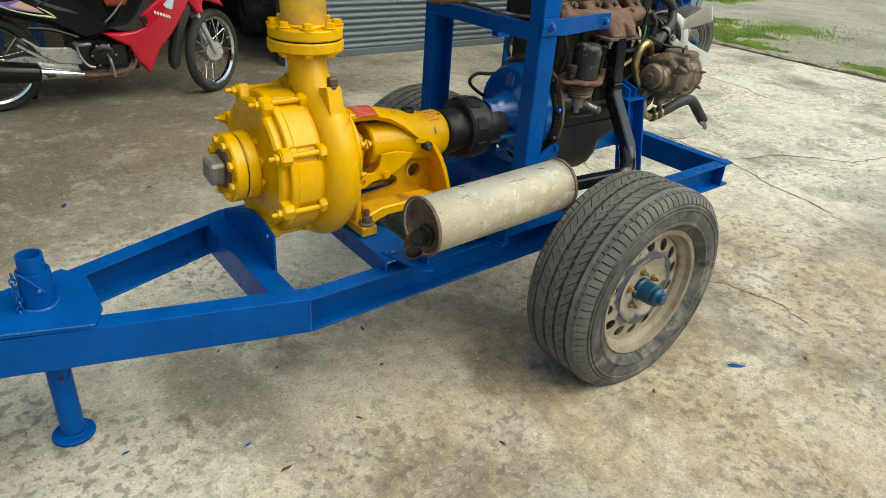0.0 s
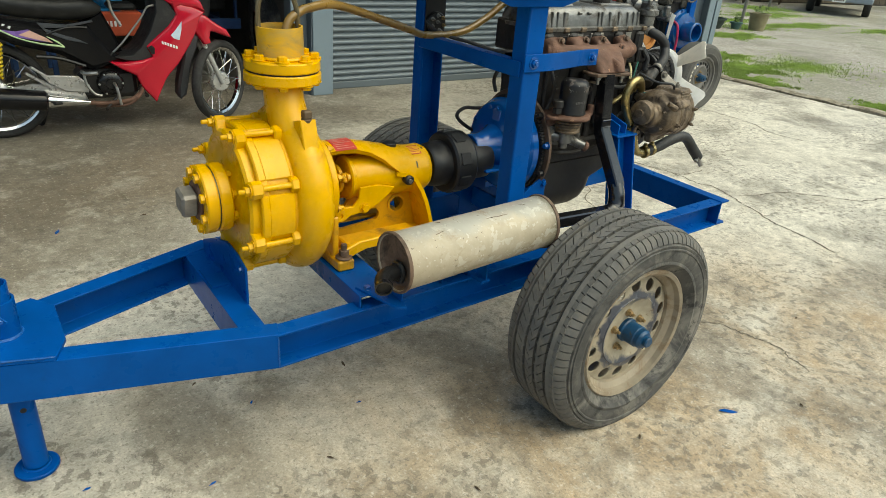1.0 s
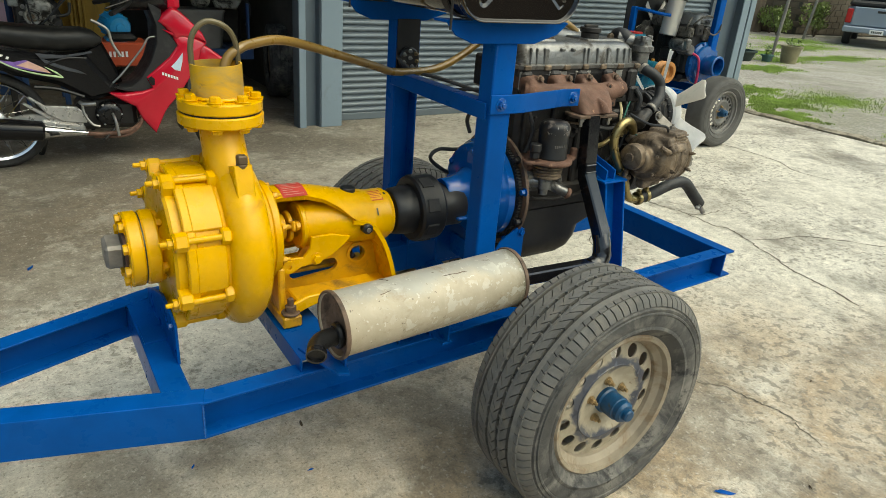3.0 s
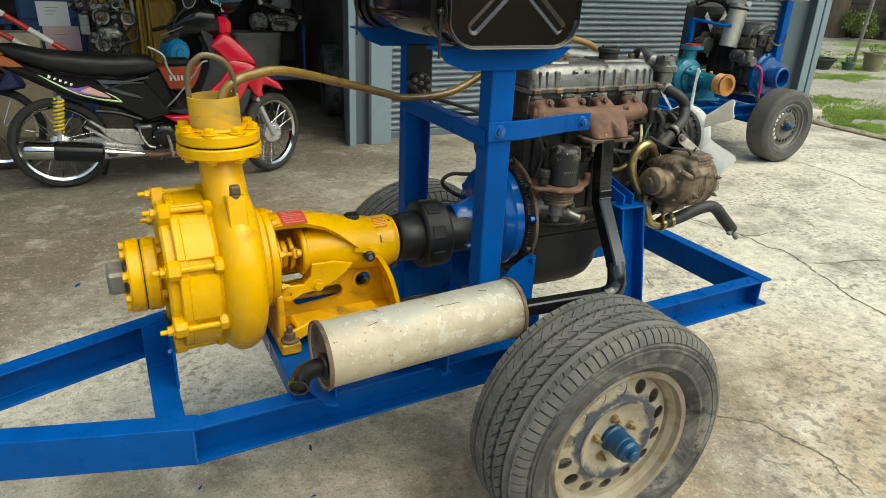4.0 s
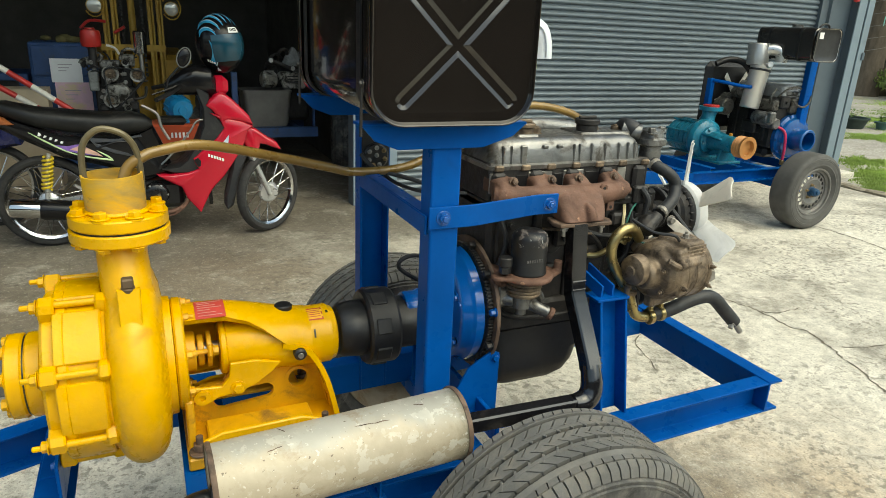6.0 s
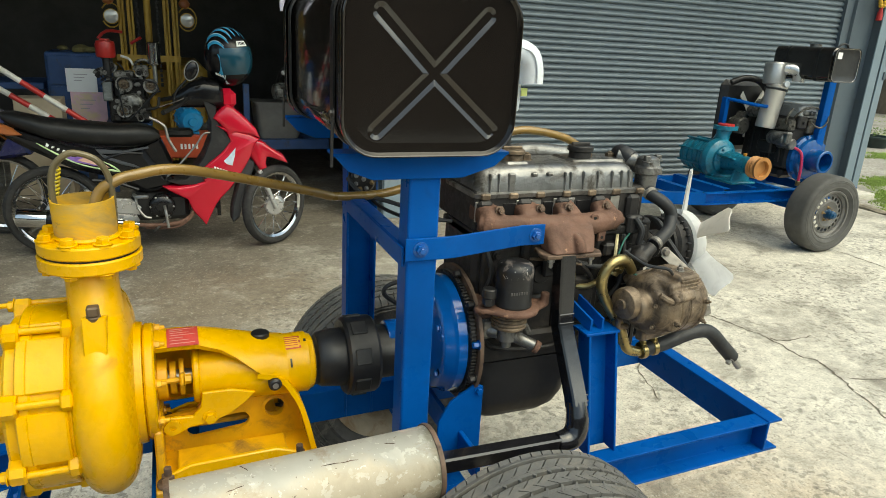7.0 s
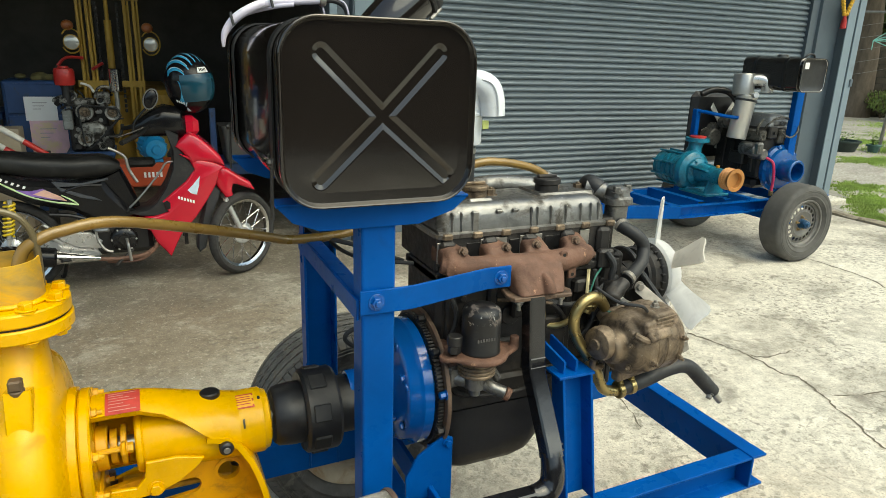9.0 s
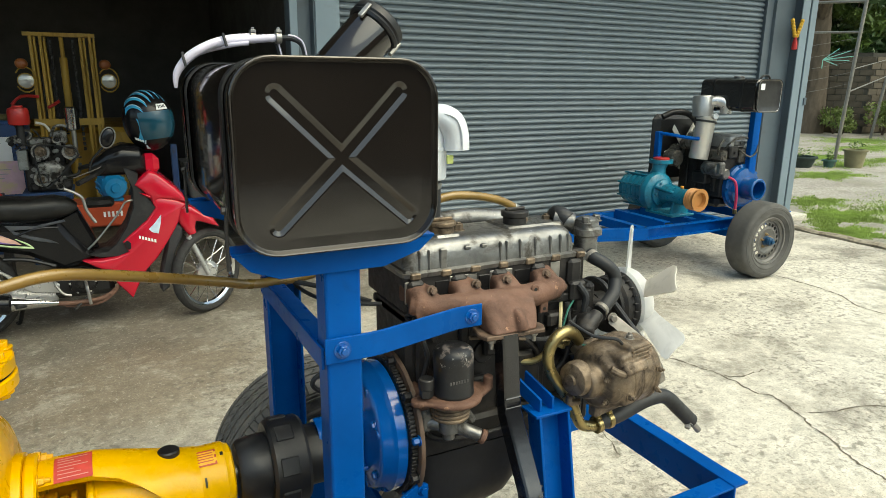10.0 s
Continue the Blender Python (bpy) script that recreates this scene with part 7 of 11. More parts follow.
# unseen wall added behind the camera to darken the tank's reflection; closes the yard
g = Geo()
box(g, (-16, -8.7, -0.1), (14, -8.5, 3.0), 0.02)
box(g, (-16.2, -8.7, -0.1), (-16, 3.9, 3.0), 0.02)
tagged(part("wall_unseen", g, surface("plain_wall", (0.06, 0.052, 0.045), 0.9, var=0.3, scale=1.2, bump=0.2, bscale=20)), "unseen plain brown wall added for reflections", "wall", "", "structure")

# ---- the workshop building ----
GREY_STEEL = surface("grey_blue_steel", (0.086, 0.113, 0.136), 0.45, var=0.12, scale=1.5, bump=0.06, bscale=30, dirt=(0.09, 0.1, 0.1), dirt_lo=0.55, dirt_hi=0.8, dirt_scale=2.5)
GREY_STEEL_LIGHT = surface("pale_grey_steel", (0.20, 0.26, 0.305), 0.45, var=0.1, scale=1.5, bump=0.06, bscale=30, dirt=(0.14, 0.15, 0.15), dirt_lo=0.58, dirt_hi=0.8, dirt_scale=3)
SHUTTER = surface("shutter_steel", (0.147, 0.18, 0.205), 0.42, 0.25, var=0.12, scale=1.2, bump=0.05, bscale=25, dirt=(0.11, 0.122, 0.13), dirt_lo=0.5, dirt_hi=0.85, dirt_scale=1.6, stretch=(0.4, 1, 3))
DARK_WALL = surface("dark_shell", (0.075, 0.068, 0.06), 0.9, var=0.3, scale=2, bump=0.2)
H = 3.7
# roller shutter, one slat after another
shutter = thing("roller_shutter", (4.5, 4.0, 0), "closed grey corrugated steel roller shutter", "shutter")
shutter["kind"] = "structure"
SX0, SX1 = 2.08, 6.82
prof = [(0.006, 0.0), (-0.006, 0.001), (-0.014, 0.006), (-0.0175, 0.014), (-0.0165, 0.024), (-0.010, 0.034), (0.002, 0.0405), (0.006, 0.0515), (0.010, 0.0515), (0.010, 0.0)]
slat_g = Geo()
n = len(prof)
verts = [(x, 4.03 + y, z) for x in (SX0, SX1) for y, z in prof]
slat_g.add(verts, [[i, (i + 1) % n, n + (i + 1) % n, n + i] for i in range(n)] + [list(range(n))[::-1], list(range(n, 2 * n))])
slat_mesh = to_mesh("slat", slat_g, 50)
slat_mesh.materials.append(SHUTTER)
for i in range(61):
    ob = new("slat", slat_mesh)
    ob.parent = shutter
    ob.matrix_parent_inverse = shutter.matrix_basis.inverted()
    ob.location.z = 0.06 + 0.0525 * i
g = Geo()
box(g, (SX0, 4.0, 0.0), (SX1, 4.04, 0.062), 0.006)
part("bottom_bar", g, SHUTTER, shutter)
# columns: pressed steel sections
for x0, x1, nm in ((1.70, 2.06, "a"), (6.82, 7.5, "b")):
    col = thing("column", ((x0 + x1) / 2, 4.05, 0), "blue-grey painted steel door column", "column", "door columns")
    col["kind"] = "structure"
    g = Geo()
    if nm == "a":
        slab(g, [(x0, 3.86), (x0 + 0.012, 3.84), (x0 + 0.06, 3.84), (x0 + 0.07, 3.90), (x0 + 0.17, 3.90), (x0 + 0.18, 3.84), (x1 - 0.0, 3.84), (x1, 3.86), (x1, 4.25), (x1 - 0.06, 4.25), (x1 - 0.06, 3.95), (x0, 3.95)], 0, H)
        part("column_body", g, GREY_STEEL, col)
        g = Geo()
        box(g, (x0 + 0.19, 3.828, 0.0), (x1 + 0.012, 3.842, H), 0.004)
        part("cover_strip", g, GREY_STEEL_LIGHT, col, "paler grey cover strip")
        g = Geo()
        box(g, (x0 + 0.006, 3.832, 0.0), (x0 + 0.062, 3.8415, H), 0.003)
        part("edge_strip", g, GREY_STEEL_LIGHT, col)
    else:
        slab(g, [(x0, 3.98), (x0 + 0.10, 3.98), (x0 + 0.11, 3.95), (x0 + 0.13, 3.95), (x0 + 0.13, 3.99), (x0 + 0.46, 3.99), (x0 + 0.46, 3.90), (x1, 3.90), (x1, 4.3), (x0, 4.3)], 0, H)
        part("column_body", g, GREY_STEEL, col)
        g = Geo()
        box(g, (x0 + 0.45, 3.888, 0.0), (x1 - 0.11, 3.902, H), 0.004)
        part("cover_strip", g, GREY_STEEL_LIGHT, col, "paler grey cover strip")
        g = Geo()
        box(g, (x1 - 0.09, 3.884, 0.0), (x1 + 0.008, 3.90, H), 0.004)
        part("edge_strip", g, GREY_STEEL_LIGHT, col)
        g = Geo()
        box(g, (x1 - 0.03, 3.87, 1.25), (x1 + 0.012, 3.886, 1.33), 0.004)
        part("hinge", g, GREY_STEEL, col)
# little hanging ornament on the column
orn = thing("hanging_ornament", (7.17, 3.88, 1.85), "small yellow garland with a red tassel tied to the column", "ornament")
g = Geo()
GOLD = surface("marigold_yellow", (0.62, 0.36, 0.03), 0.7, var=0.4, scale=40, bump=0.3)
for sgn in (-1, 1):
    for i in range(6):
        ball(g, Matrix.Translation((7.17 + sgn * (0.02 + 0.012 * i), 3.862, 1.98 + 0.03 * i)) @ Matrix.Diagonal((0.025, 0.02, 0.024, 1)), 8, 6)
part("garland", g, GOLD, orn)
g = Geo()
lathe(g, [(0, 0), (0.03, 0.01), (0.025, 0.08), (0.012, 0.13), (0, 0.14)], ax((7.17, 3.862, 1.83), (0, 0, 1)), 12)
part("tassel", g, surface("red_tassel", (0.5, 0.03, 0.03), 0.7, var=0.3), orn)
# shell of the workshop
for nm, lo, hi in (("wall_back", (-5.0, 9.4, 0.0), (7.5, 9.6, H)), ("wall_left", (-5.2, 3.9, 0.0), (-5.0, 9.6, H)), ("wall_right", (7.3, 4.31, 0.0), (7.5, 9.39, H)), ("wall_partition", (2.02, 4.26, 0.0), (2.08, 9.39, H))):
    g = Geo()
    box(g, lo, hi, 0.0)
    tagged(part(nm, g, DARK_WALL if nm != "wall_right" else GREY_STEEL), "dark workshop wall" if nm != "wall_right" else "blue-grey steel side wall", "wall", "", "structure")
g = Geo()
box(g, (SX0, 4.0, 3.26), (SX1, 4.28, H), 0.004)
tagged(part("wall_header", g, GREY_STEEL), "grey steel header over the shutter", "wall", "", "structure")
g = Geo()
box(g, (-5.0, 3.95, 2.95), (1.70, 4.2, H), 0.004)
tagged(part("wall_header", g, GREY_STEEL), "grey steel header over the open bay", "wall", "", "structure")
# unseen roof; its front overhang is added to shade the slab and bay
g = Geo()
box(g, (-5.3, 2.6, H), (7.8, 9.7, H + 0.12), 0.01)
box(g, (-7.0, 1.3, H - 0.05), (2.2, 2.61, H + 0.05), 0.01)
tagged(part("roof", g, DARK_WALL), "unseen sheet roof with an overhang added for shade", "roof", "", "structure")

# ---- inside the bay ----
YMAST = surface("mast_yellow", (0.47, 0.28, 0.035), 0.5, var=0.2, scale=5, bump=0.2, dirt=(0.22, 0.13, 0.03), dirt_lo=0.5, dirt_hi=0.75, dirt_scale=8, stretch=(1, 1, 0.25))
GLASS_W = surface("lamp_glass", (0.62, 0.6, 0.55), 0.15, 0.3, var=0.1)
AMBER = surface("amber_lens", (0.32, 0.1, 0.03), 0.3, var=0.2)
RED_PLASTIC = surface("red_plastic", (0.52, 0.03, 0.025), 0.35, var=0.15, scale=5)
BLUE_DULL = surface("dull_blue_paint", (0.02, 0.06, 0.17), 0.5, var=0.25, scale=4, dirt=(0.05, 0.06, 0.08), dirt_lo=0.55, dirt_hi=0.7)
CARD = surface("cardboard", (0.42, 0.34, 0.24), 0.8, var=0.15, scale=6)
PAPER = surface("poster_paper", (0.86, 0.85, 0.84), 0.6, var=0.05)
CHROME = surface("chrome", (0.62, 0.62, 0.62), 0.12, 1.0, var=0.1, bump=0.0)
TEAL = surface("teal_paint", (0.009, 0.17, 0.265), 0.3, var=0.4, scale=12, bump=0.2, dirt=(0.01, 0.07, 0.1), dirt_lo=0.5, dirt_hi=0.75)

lift = thing("forklift", (0.2, 6.3, 0), "old yellow forklift mast with round lamps", "forklift")
for x in (-0.02, 0.06, 0.38, 0.46):
    g = Geo()
    box(g, (x - 0.03, 6.25, 0.05), (x - 0.001, 6.35, 1.88), 0.004)
    box(g, (x + 0.008, 6.26, 0.05), (x + 0.026, 6.35, 1.84), 0.003)
    box(g, (x - 0.004, 6.30, 0.05), (x + 0.012, 6.35, 1.80), 0.0)
    part("mast_rail", g, YMAST, lift)
for z in (1.075, 1.86, 0.3):
    g = Geo()
    box(g, (-0.09, 6.24, z - (0.03 if z < 1.8 else 0.015)), (0.49, 6.247, z + 0.03) if z < 1.8 else (0.49, 6.36, z + 0.018), 0.0)
    part("cross_plate", g, YMAST, lift)
g = Geo()
cyl(g, (0.21, 6.28, 0.5), (0.21, 6.28, 1.66), 0.032, n=16)
cyl(g, (0.21, 6.28, 1.66), (0.21, 6.28, 1.84), 0.018, n=12)
part("lift_cylinder", g, YMAST, lift)
g = Geo()
for x in (0.12, 0.30):
    for i in range(22):
        box(g, (x - 0.012, 6.27, 0.8 + 0.047 * i), (x + 0.012, 6.30, 0.835 + 0.047 * i), 0.004)
tagged(part("chain", g, IRON, lift), "", "", "", "stuff")
for sx in (-0.105, 0.57):
    g = Geo()
    lathe(g, [(0, 0), (0.05, 0.01), (0.068, 0.04), (0.07, 0.055), (0.062, 0.058)], ax((sx, 6.26, 1.45), (0, -1, 0)), 24)
    lamp = part("lamp", g, YMAST, lift, "round work lamp")
    g = Geo()
    lathe(g, [(0, 0.066), (0.04, 0.062), (0.062, 0.055)], ax((sx, 6.26, 1.45), (0, -1, 0)), 24)
    part("lens", g, GLASS_W, lamp, "pale lamp glass")
    g = Geo()
    tube(g, [(sx + 0.085 * math.cos(a), 6.21, 1.46 + 0.11 * math.sin(a)) for a in np.linspace(-2.6, 2.6, 14)], 0.007, 6, 1)
    part("lamp_guard", g, YMAST, lamp)
    g = Geo()
    ball(g, Matrix.Translation((sx - 0.02, 6.22, 1.60)) @ Matrix.Diagonal((0.052, 0.03, 0.048, 1)), 16, 8)
    part("indicator", g, AMBER, lift, "amber indicator")
g = Geo()
box(g, (-0.3, 6.5, 0.2), (0.75, 8.4, 1.0), 0.05)
part("truck_body", g, YMAST, lift)
for sx in (-0.28, 0.72):
    g = Geo()
    lathe(g, [(0.1, -0.08), (0.26, -0.08), (0.28, -0.05), (0.28, 0.05), (0.26, 0.08), (0.1, 0.08)], ax((sx, 6.75, 0.28), (1, 0, 0)), 28)
    part("wheel", g, RUBBER, lift)

for pts in ([(-0.24, 6.2, 1.24), (-0.16, 6.2, 1.313), (-0.02, 6.2, 1.31)], [(0.04, 6.2, 1.208), (0.14, 6.2, 1.27)]):
    g = Geo()
    tube(g, pts, 0.014, 8, 3)
    part("control_rod", g, RED_PLASTIC, lift, "red control rod")
rag = thing("rag", (-0.39, 5.8, 1.13), "olive yellow rag heaped on the tool cabinet", "rag")
g = Geo()
rr_ = random.Random(5)
for i in range(9):
    ball(g, Matrix.Translation((-0.39 + rr_.uniform(-0.13, 0.13), 5.8 + rr_.uniform(-0.08, 0.08), 1.145 + rr_.uniform(-0.005, 0.02))) @ Matrix.Diagonal((rr_.uniform(0.04, 0.07), 0.05, rr_.uniform(0.02, 0.035), 1)), 12, 8)
cast(part("cloth", g, surface("olive_cloth", (0.12, 0.1, 0.035), 0.9, var=0.5, scale=14, bump=0.6, bscale=40), rag), 0.008, 2)

cab = thing("tool_cabinet", (-0.5, 5.8, 0), "dull blue steel tool cabinet with papers stuck on", "cabinet")
g = Geo()
box(g, (-0.62, 5.6, 0.0), (-0.12, 6.1, 1.13), 0.012)
part("body", g, BLUE_DULL, cab)
for i in range(4):
    g = Geo()
    box(g, (-0.60, 5.585, 0.06 + 0.265 * i), (-0.14, 5.602, 0.31 + 0.265 * i), 0.006)
    part("drawer", g, BLUE_DULL, cab)
bench = thing("work_bench", (-1.6, 5.9, 0), "long dull blue steel work bench", "bench")
g = Geo()
box(g, (-3.2, 5.7, 0.80), (-0.66, 6.3, 0.86), 0.008)
part("bench_top", g, BLUE_DULL, bench)
for x in (-3.15, -1.9, -0.74):
    for y in (5.75, 6.22):
        g = Geo()
        box(g, (x, y, 0.0), (x + 0.05, y + 0.05, 0.80), 0.004)
        part("leg", g, BLUE_DULL, bench)
for px, pz, w, h, mt in ((-0.35, 0.90, 0.24, 0.2, PAPER), (-0.31, 0.66, 0.28, 0.28, surface("pink_poster", (0.78, 0.52, 0.6), 0.6, var=0.12, scale=9, dirt=(0.75, 0.6, 0.4), dirt_lo=0.5, dirt_hi=0.6, dirt_scale=5))):
    g = Geo()
    box(g, (px - w / 2, 5.574, pz - h / 2), (px + w / 2, 5.578, pz + h / 2), 0.001)
    pst = tagged(part("poster", g, mt), "pale paper notice with faint print" if mt is PAPER else "pink and cream printed poster", "poster", "posters on the cabinet")
    g = Geo()
    for i in range(3):
        box(g, (px - w * 0.25, 5.5725, pz + h * (0.25 - 0.13 * i) - 0.003), (px + w * (0.2 - 0.1 * i), 5.5738, pz + h * (0.25 - 0.13 * i) + 0.003), 0.0)
    part("print", g, surface("grey_print", (0.45, 0.4, 0.42), 0.6, var=0.1), pst)


LIGHT_ALU = surface("bare_aluminium", (0.31, 0.30, 0.275), 0.4, 0.5, var=0.3, scale=14, bump=0.4, bscale=70, dirt=(0.04, 0.036, 0.03), dirt_lo=0.47, dirt_hi=0.6, dirt_scale=16)
LIGHT_GREY_BOX = surface("grey_cooler_paint", (0.26, 0.27, 0.26), 0.5, 0.2, var=0.25, scale=12, dirt=(0.08, 0.075, 0.065), dirt_lo=0.5, dirt_hi=0.7)


def bench_engine(name, label, base, scale=1.0):
    """A small bare engine built of castings, pulleys and pipes."""
    r = random.Random(int(base[0] * 100))
    e = thing(name, base, label, "engine")
    bx, by, bz = base

    def P(x, y, z):
        return (bx + x * scale, by + y * scale, bz + z * scale)
    g = Geo()
    box(g, P(-0.15, -0.02, 0.02), P(0.16, 0.35, 0.24), 0.015)
    box(g, P(-0.11, 0.0, 0.2), P(0.14, 0.33, 0.40), 0.015)
    part("block", g, IRON, e)
    g = Geo()
    slab(g, [(-0.09, 0.16), (-0.05, 0.255), (0.07, 0.275), (0.115, 0.22), (0.10, 0.15), (0.06, 0.11), (-0.05, 0.10)], 0.0, 0.075 * scale, Matrix.Translation(P(0, -0.02, 0)) @ Matrix(((scale, 0, 0, 0), (0, 0, -1, 0), (0, scale, 0, 0), (0, 0, 0, 1))), 0.012)
    cyl(g, P(0.0, -0.1, 0.22), P(0.0, -0.02, 0.22), 0.04 * scale, n=18, c=0.006)
    box(g, P(0.03, -0.11, 0.16), P(0.09, -0.02, 0.22), 0.01)
    cast(part("front_cover", g, LIGHT_ALU, e, "bright cast front cover"), 0.006, 3)
    g = Geo()
    box(g, P(-0.185, -0.08, 0.205), P(-0.115, 0.02, 0.365), 0.008)
    filt = part("oil_cooler", g, LIGHT_GREY_BOX, e, "flat grey cooler box")
    for i in range(5):
        g = Geo()
        box(g, P(-0.178, -0.085, 0.22 + 0.028 * i), P(-0.122, -0.079, 0.236 + 0.028 * i), 0.001)
        part("rib", g, LIGHT_GREY_BOX, filt)
    for x0, x1, z0, z1, d in ((0.10, 0.17, 0.05, 0.12, -0.05), (-0.13, -0.05, 0.04, 0.1, -0.04), (-0.10, 0.06, 0.39, 0.45, 0.0), (0.07, 0.17, 0.40, 0.50, -0.01), (-0.2, -0.11, 0.41, 0.46, -0.03)):
        g = Geo()
        box(g, P(x0, d - 0.03, z0), P(x1, d + 0.06, z1), 0.012)
        cyl(g, P((x0 + x1) / 2, d - 0.05, (z0 + z1) / 2), P((x0 + x1) / 2, d, (z0 + z1) / 2), min(x1 - x0, z1 - z0) * 0.36 * scale, n=16)
        part("casting", g, LIGHT_ALU if z0 > 0.1 else IRON, e)
    g = Geo()
    tube(g, [P(-0.04, -0.115, 0.10), P(-0.02, -0.115, 0.075), P(0.02, -0.115, 0.08), P(0.22, -0.115, 0.29), P(0.235, -0.115, 0.33), P(0.20, -0.115, 0.375), P(0.0, -0.115, 0.40), P(-0.055, -0.115, 0.38), P(-0.065, -0.115, 0.33), P(-0.04, -0.115, 0.10)], 0.007 * scale, 6, 4)
    part("belt", g, HOSE_RUBBER, e)
    for x, z, rr in ((-0.033, 0.136, 0.062), (-0.021, 0.348, 0.066), (0.18, 0.339, 0.058), (0.085, 0.07, 0.03), (0.10, 0.44, 0.032)):
        c = P(x, -0.06, z)
        pm = ax((c[0], c[1] - 0.055 * scale, c[2]), (0, 1, 0)) @ Matrix.Diagonal((scale, scale, scale, 1))
        g = Geo()
        lathe(g, [(rr * 0.62, 0.012), (rr * 0.7, 0.002), (rr * 0.95, 0.0), (rr, 0.008), (rr * 0.84, 0.02), (rr, 0.032), (rr * 0.97, 0.045), (rr * 0.6, 0.05), (rr * 0.6, 0.012)], pm, 28)
        pul = part("pulley", g, LIGHT_ALU, e, "bright pulley rim")
        g = Geo()
        lathe(g, [(0, 0.004), (rr * 0.2, 0.004), (rr * 0.26, 0.012), (rr * 0.3, 0.022), (rr * 0.64, 0.024), (rr * 0.64, 0.034), (0, 0.034)], pm, 24)
        part("pulley_hub", g, ALU_DIRTY if rr > 0.05 else IRON, pul)
    for pts, rr, mt in (([(-0.22, -0.02, 0.40), (-0.18, -0.04, 0.44), (-0.10, -0.04, 0.45), (-0.07, -0.03, 0.49)], 0.02, IRON), ([(-0.24, 0.0, 0.42), (-0.22, 0.0, 0.445), (-0.15, 0.02, 0.47)], 0.014, LIGHT_ALU), ([(0.06, -0.04, 0.46), (0.09, -0.06, 0.53), (0.15, -0.05, 0.545), (0.21, -0.02, 0.50)], 0.011, LIGHT_ALU), ([(-0.03, -0.05, 0.57), (0.03, -0.05, 0.55), (0.06, -0.05, 0.50)], 0.01, WHITE_DIRTY), ([(0.13, -0.07, 0.14), (0.22, -0.06, 0.16), (0.24, -0.03, 0.24)], 0.012, IRON)):
        g = Geo()
        tube(g, [P(*p) for p in pts], rr * scale, 10, 5)
        part("hose", g, mt, e)
    g = Geo()
    tube(g, [P(-0.105 + 0.032 * math.cos(a), -0.05, 0.475 + 0.034 * math.sin(a)) for a in np.linspace(0, 2 * math.pi, 16)], 0.009 * scale, 8, 1)
    part("clamp_ring", g, LIGHT_ALU, e)
    g = Geo()
    for i in range(20):
        p0 = Vector(P(r.uniform(-0.2, 0.2), r.uniform(-0.05, 0.1), r.uniform(0.1, 0.5)))
        p1 = p0 + Vector((r.uniform(-0.12, 0.12), r.uniform(-0.03, 0.03), r.uniform(-0.09, 0.13))) * scale
        tube(g, [p0, (p0 + p1) / 2 + Vector((0, -0.03, 0.03)) * scale, p1], r.uniform(0.004, 0.010) * scale, 7, 4)
    tagged(part("pipework", g, IRON, e), "", "", "", "stuff")
    g = Geo()
    for i in range(30):
        bolt(g, P(r.uniform(-0.14, 0.14), -0.03, r.uniform(0.05, 0.40)), (0, -1, 0), 0.012 * scale, 0.012)
    tagged(part("bolts", g, STEEL, e), "", "", "", "stuff")
    return e, P


e1, P = bench_engine("bench_engine", "bare grey engine on a stand with pulleys showing", (0.03, 5.15, 0.57))
g = Geo()
lathe(g, [(0, 0), (0.085, 0.0), (0.095, 0.02), (0.095, 0.12), (0.085, 0.15), (0.05, 0.16), (0.045, 0.175), (0, 0.175)], ax(P(-0.138, -0.05, 0.555), (0, 0, 1)) @ Matrix.Diagonal((0.79, 0.79, 0.84, 1)), 24)
part("air_filter", g, RED_PLASTIC, e1, "red plastic air filter")
g = Geo()
cyl(g, P(-0.138, -0.05, 0.40), P(-0.138, -0.05, 0.56), 0.03, n=14)
part("filter_pipe", g, IRON, e1)
g = Geo()
cyl(g, P(0.223, -0.05, 0.507), P(0.223, -0.05, 0.69), 0.05, n=24, c=0.008)
part("silencer", g, CHROME, e1, "bright tin silencer")
g = Geo()
cyl(g, P(0.223, -0.05, 0.36), P(0.223, -0.05, 0.51), 0.018, n=12)
part("silencer_pipe", g, STEEL, e1)
stand = thing("engine_stand", (0.03, 5.3, 0), "dark steel engine stand", "stand")
for x in (-0.12, 0.16):
    for y in (5.12, 5.45):
        g = Geo()
        box(g, (x - 0.02, y - 0.02, 0.0), (x + 0.02, y + 0.02, 0.56), 0.003)
        part("leg", g, BLUE_DULL, stand)
g = Geo()
box(g, (-0.16, 5.08, 0.555), (0.2, 5.5, 0.59), 0.004)
part("top", g, BLUE_DULL, stand)

XZ_BENCH = Matrix(((1, 0, 0, 0), (0, 0, -1, 0), (0, 1, 0, 0), (0, 0, 0, 1)))
# small trailer inside with an engine and a grey box
it = thing("inner_trailer", (1.3, 5.3, 0), "blue trailer frame with a wheel inside the bay", "trailer")
for y in (4.95, 5.55):
    g = Geo()
    box(g, (0.75, y, 0.38), (1.70, y + 0.06, 0.47), 0.004)
    part("rail", g, BLUE_DULL, it)
for x in (0.8, 1.15, 1.5):
    g = Geo()
    box(g, (x, 5.012, 0.39), (x + 0.06, 5.548, 0.46), 0.004)
    part("crossmember", g, BLUE_DULL, it)
for x in (0.95, 1.66):
    g = Geo()
    box(g, (x, 4.97, 0.472), (x + (0.05 if x < 1.2 else 0.018), 5.02, 0.95 if x < 1.2 else 0.86), 0.004)
    part("upright", g, BLUE_DULL, it)
g = Geo()
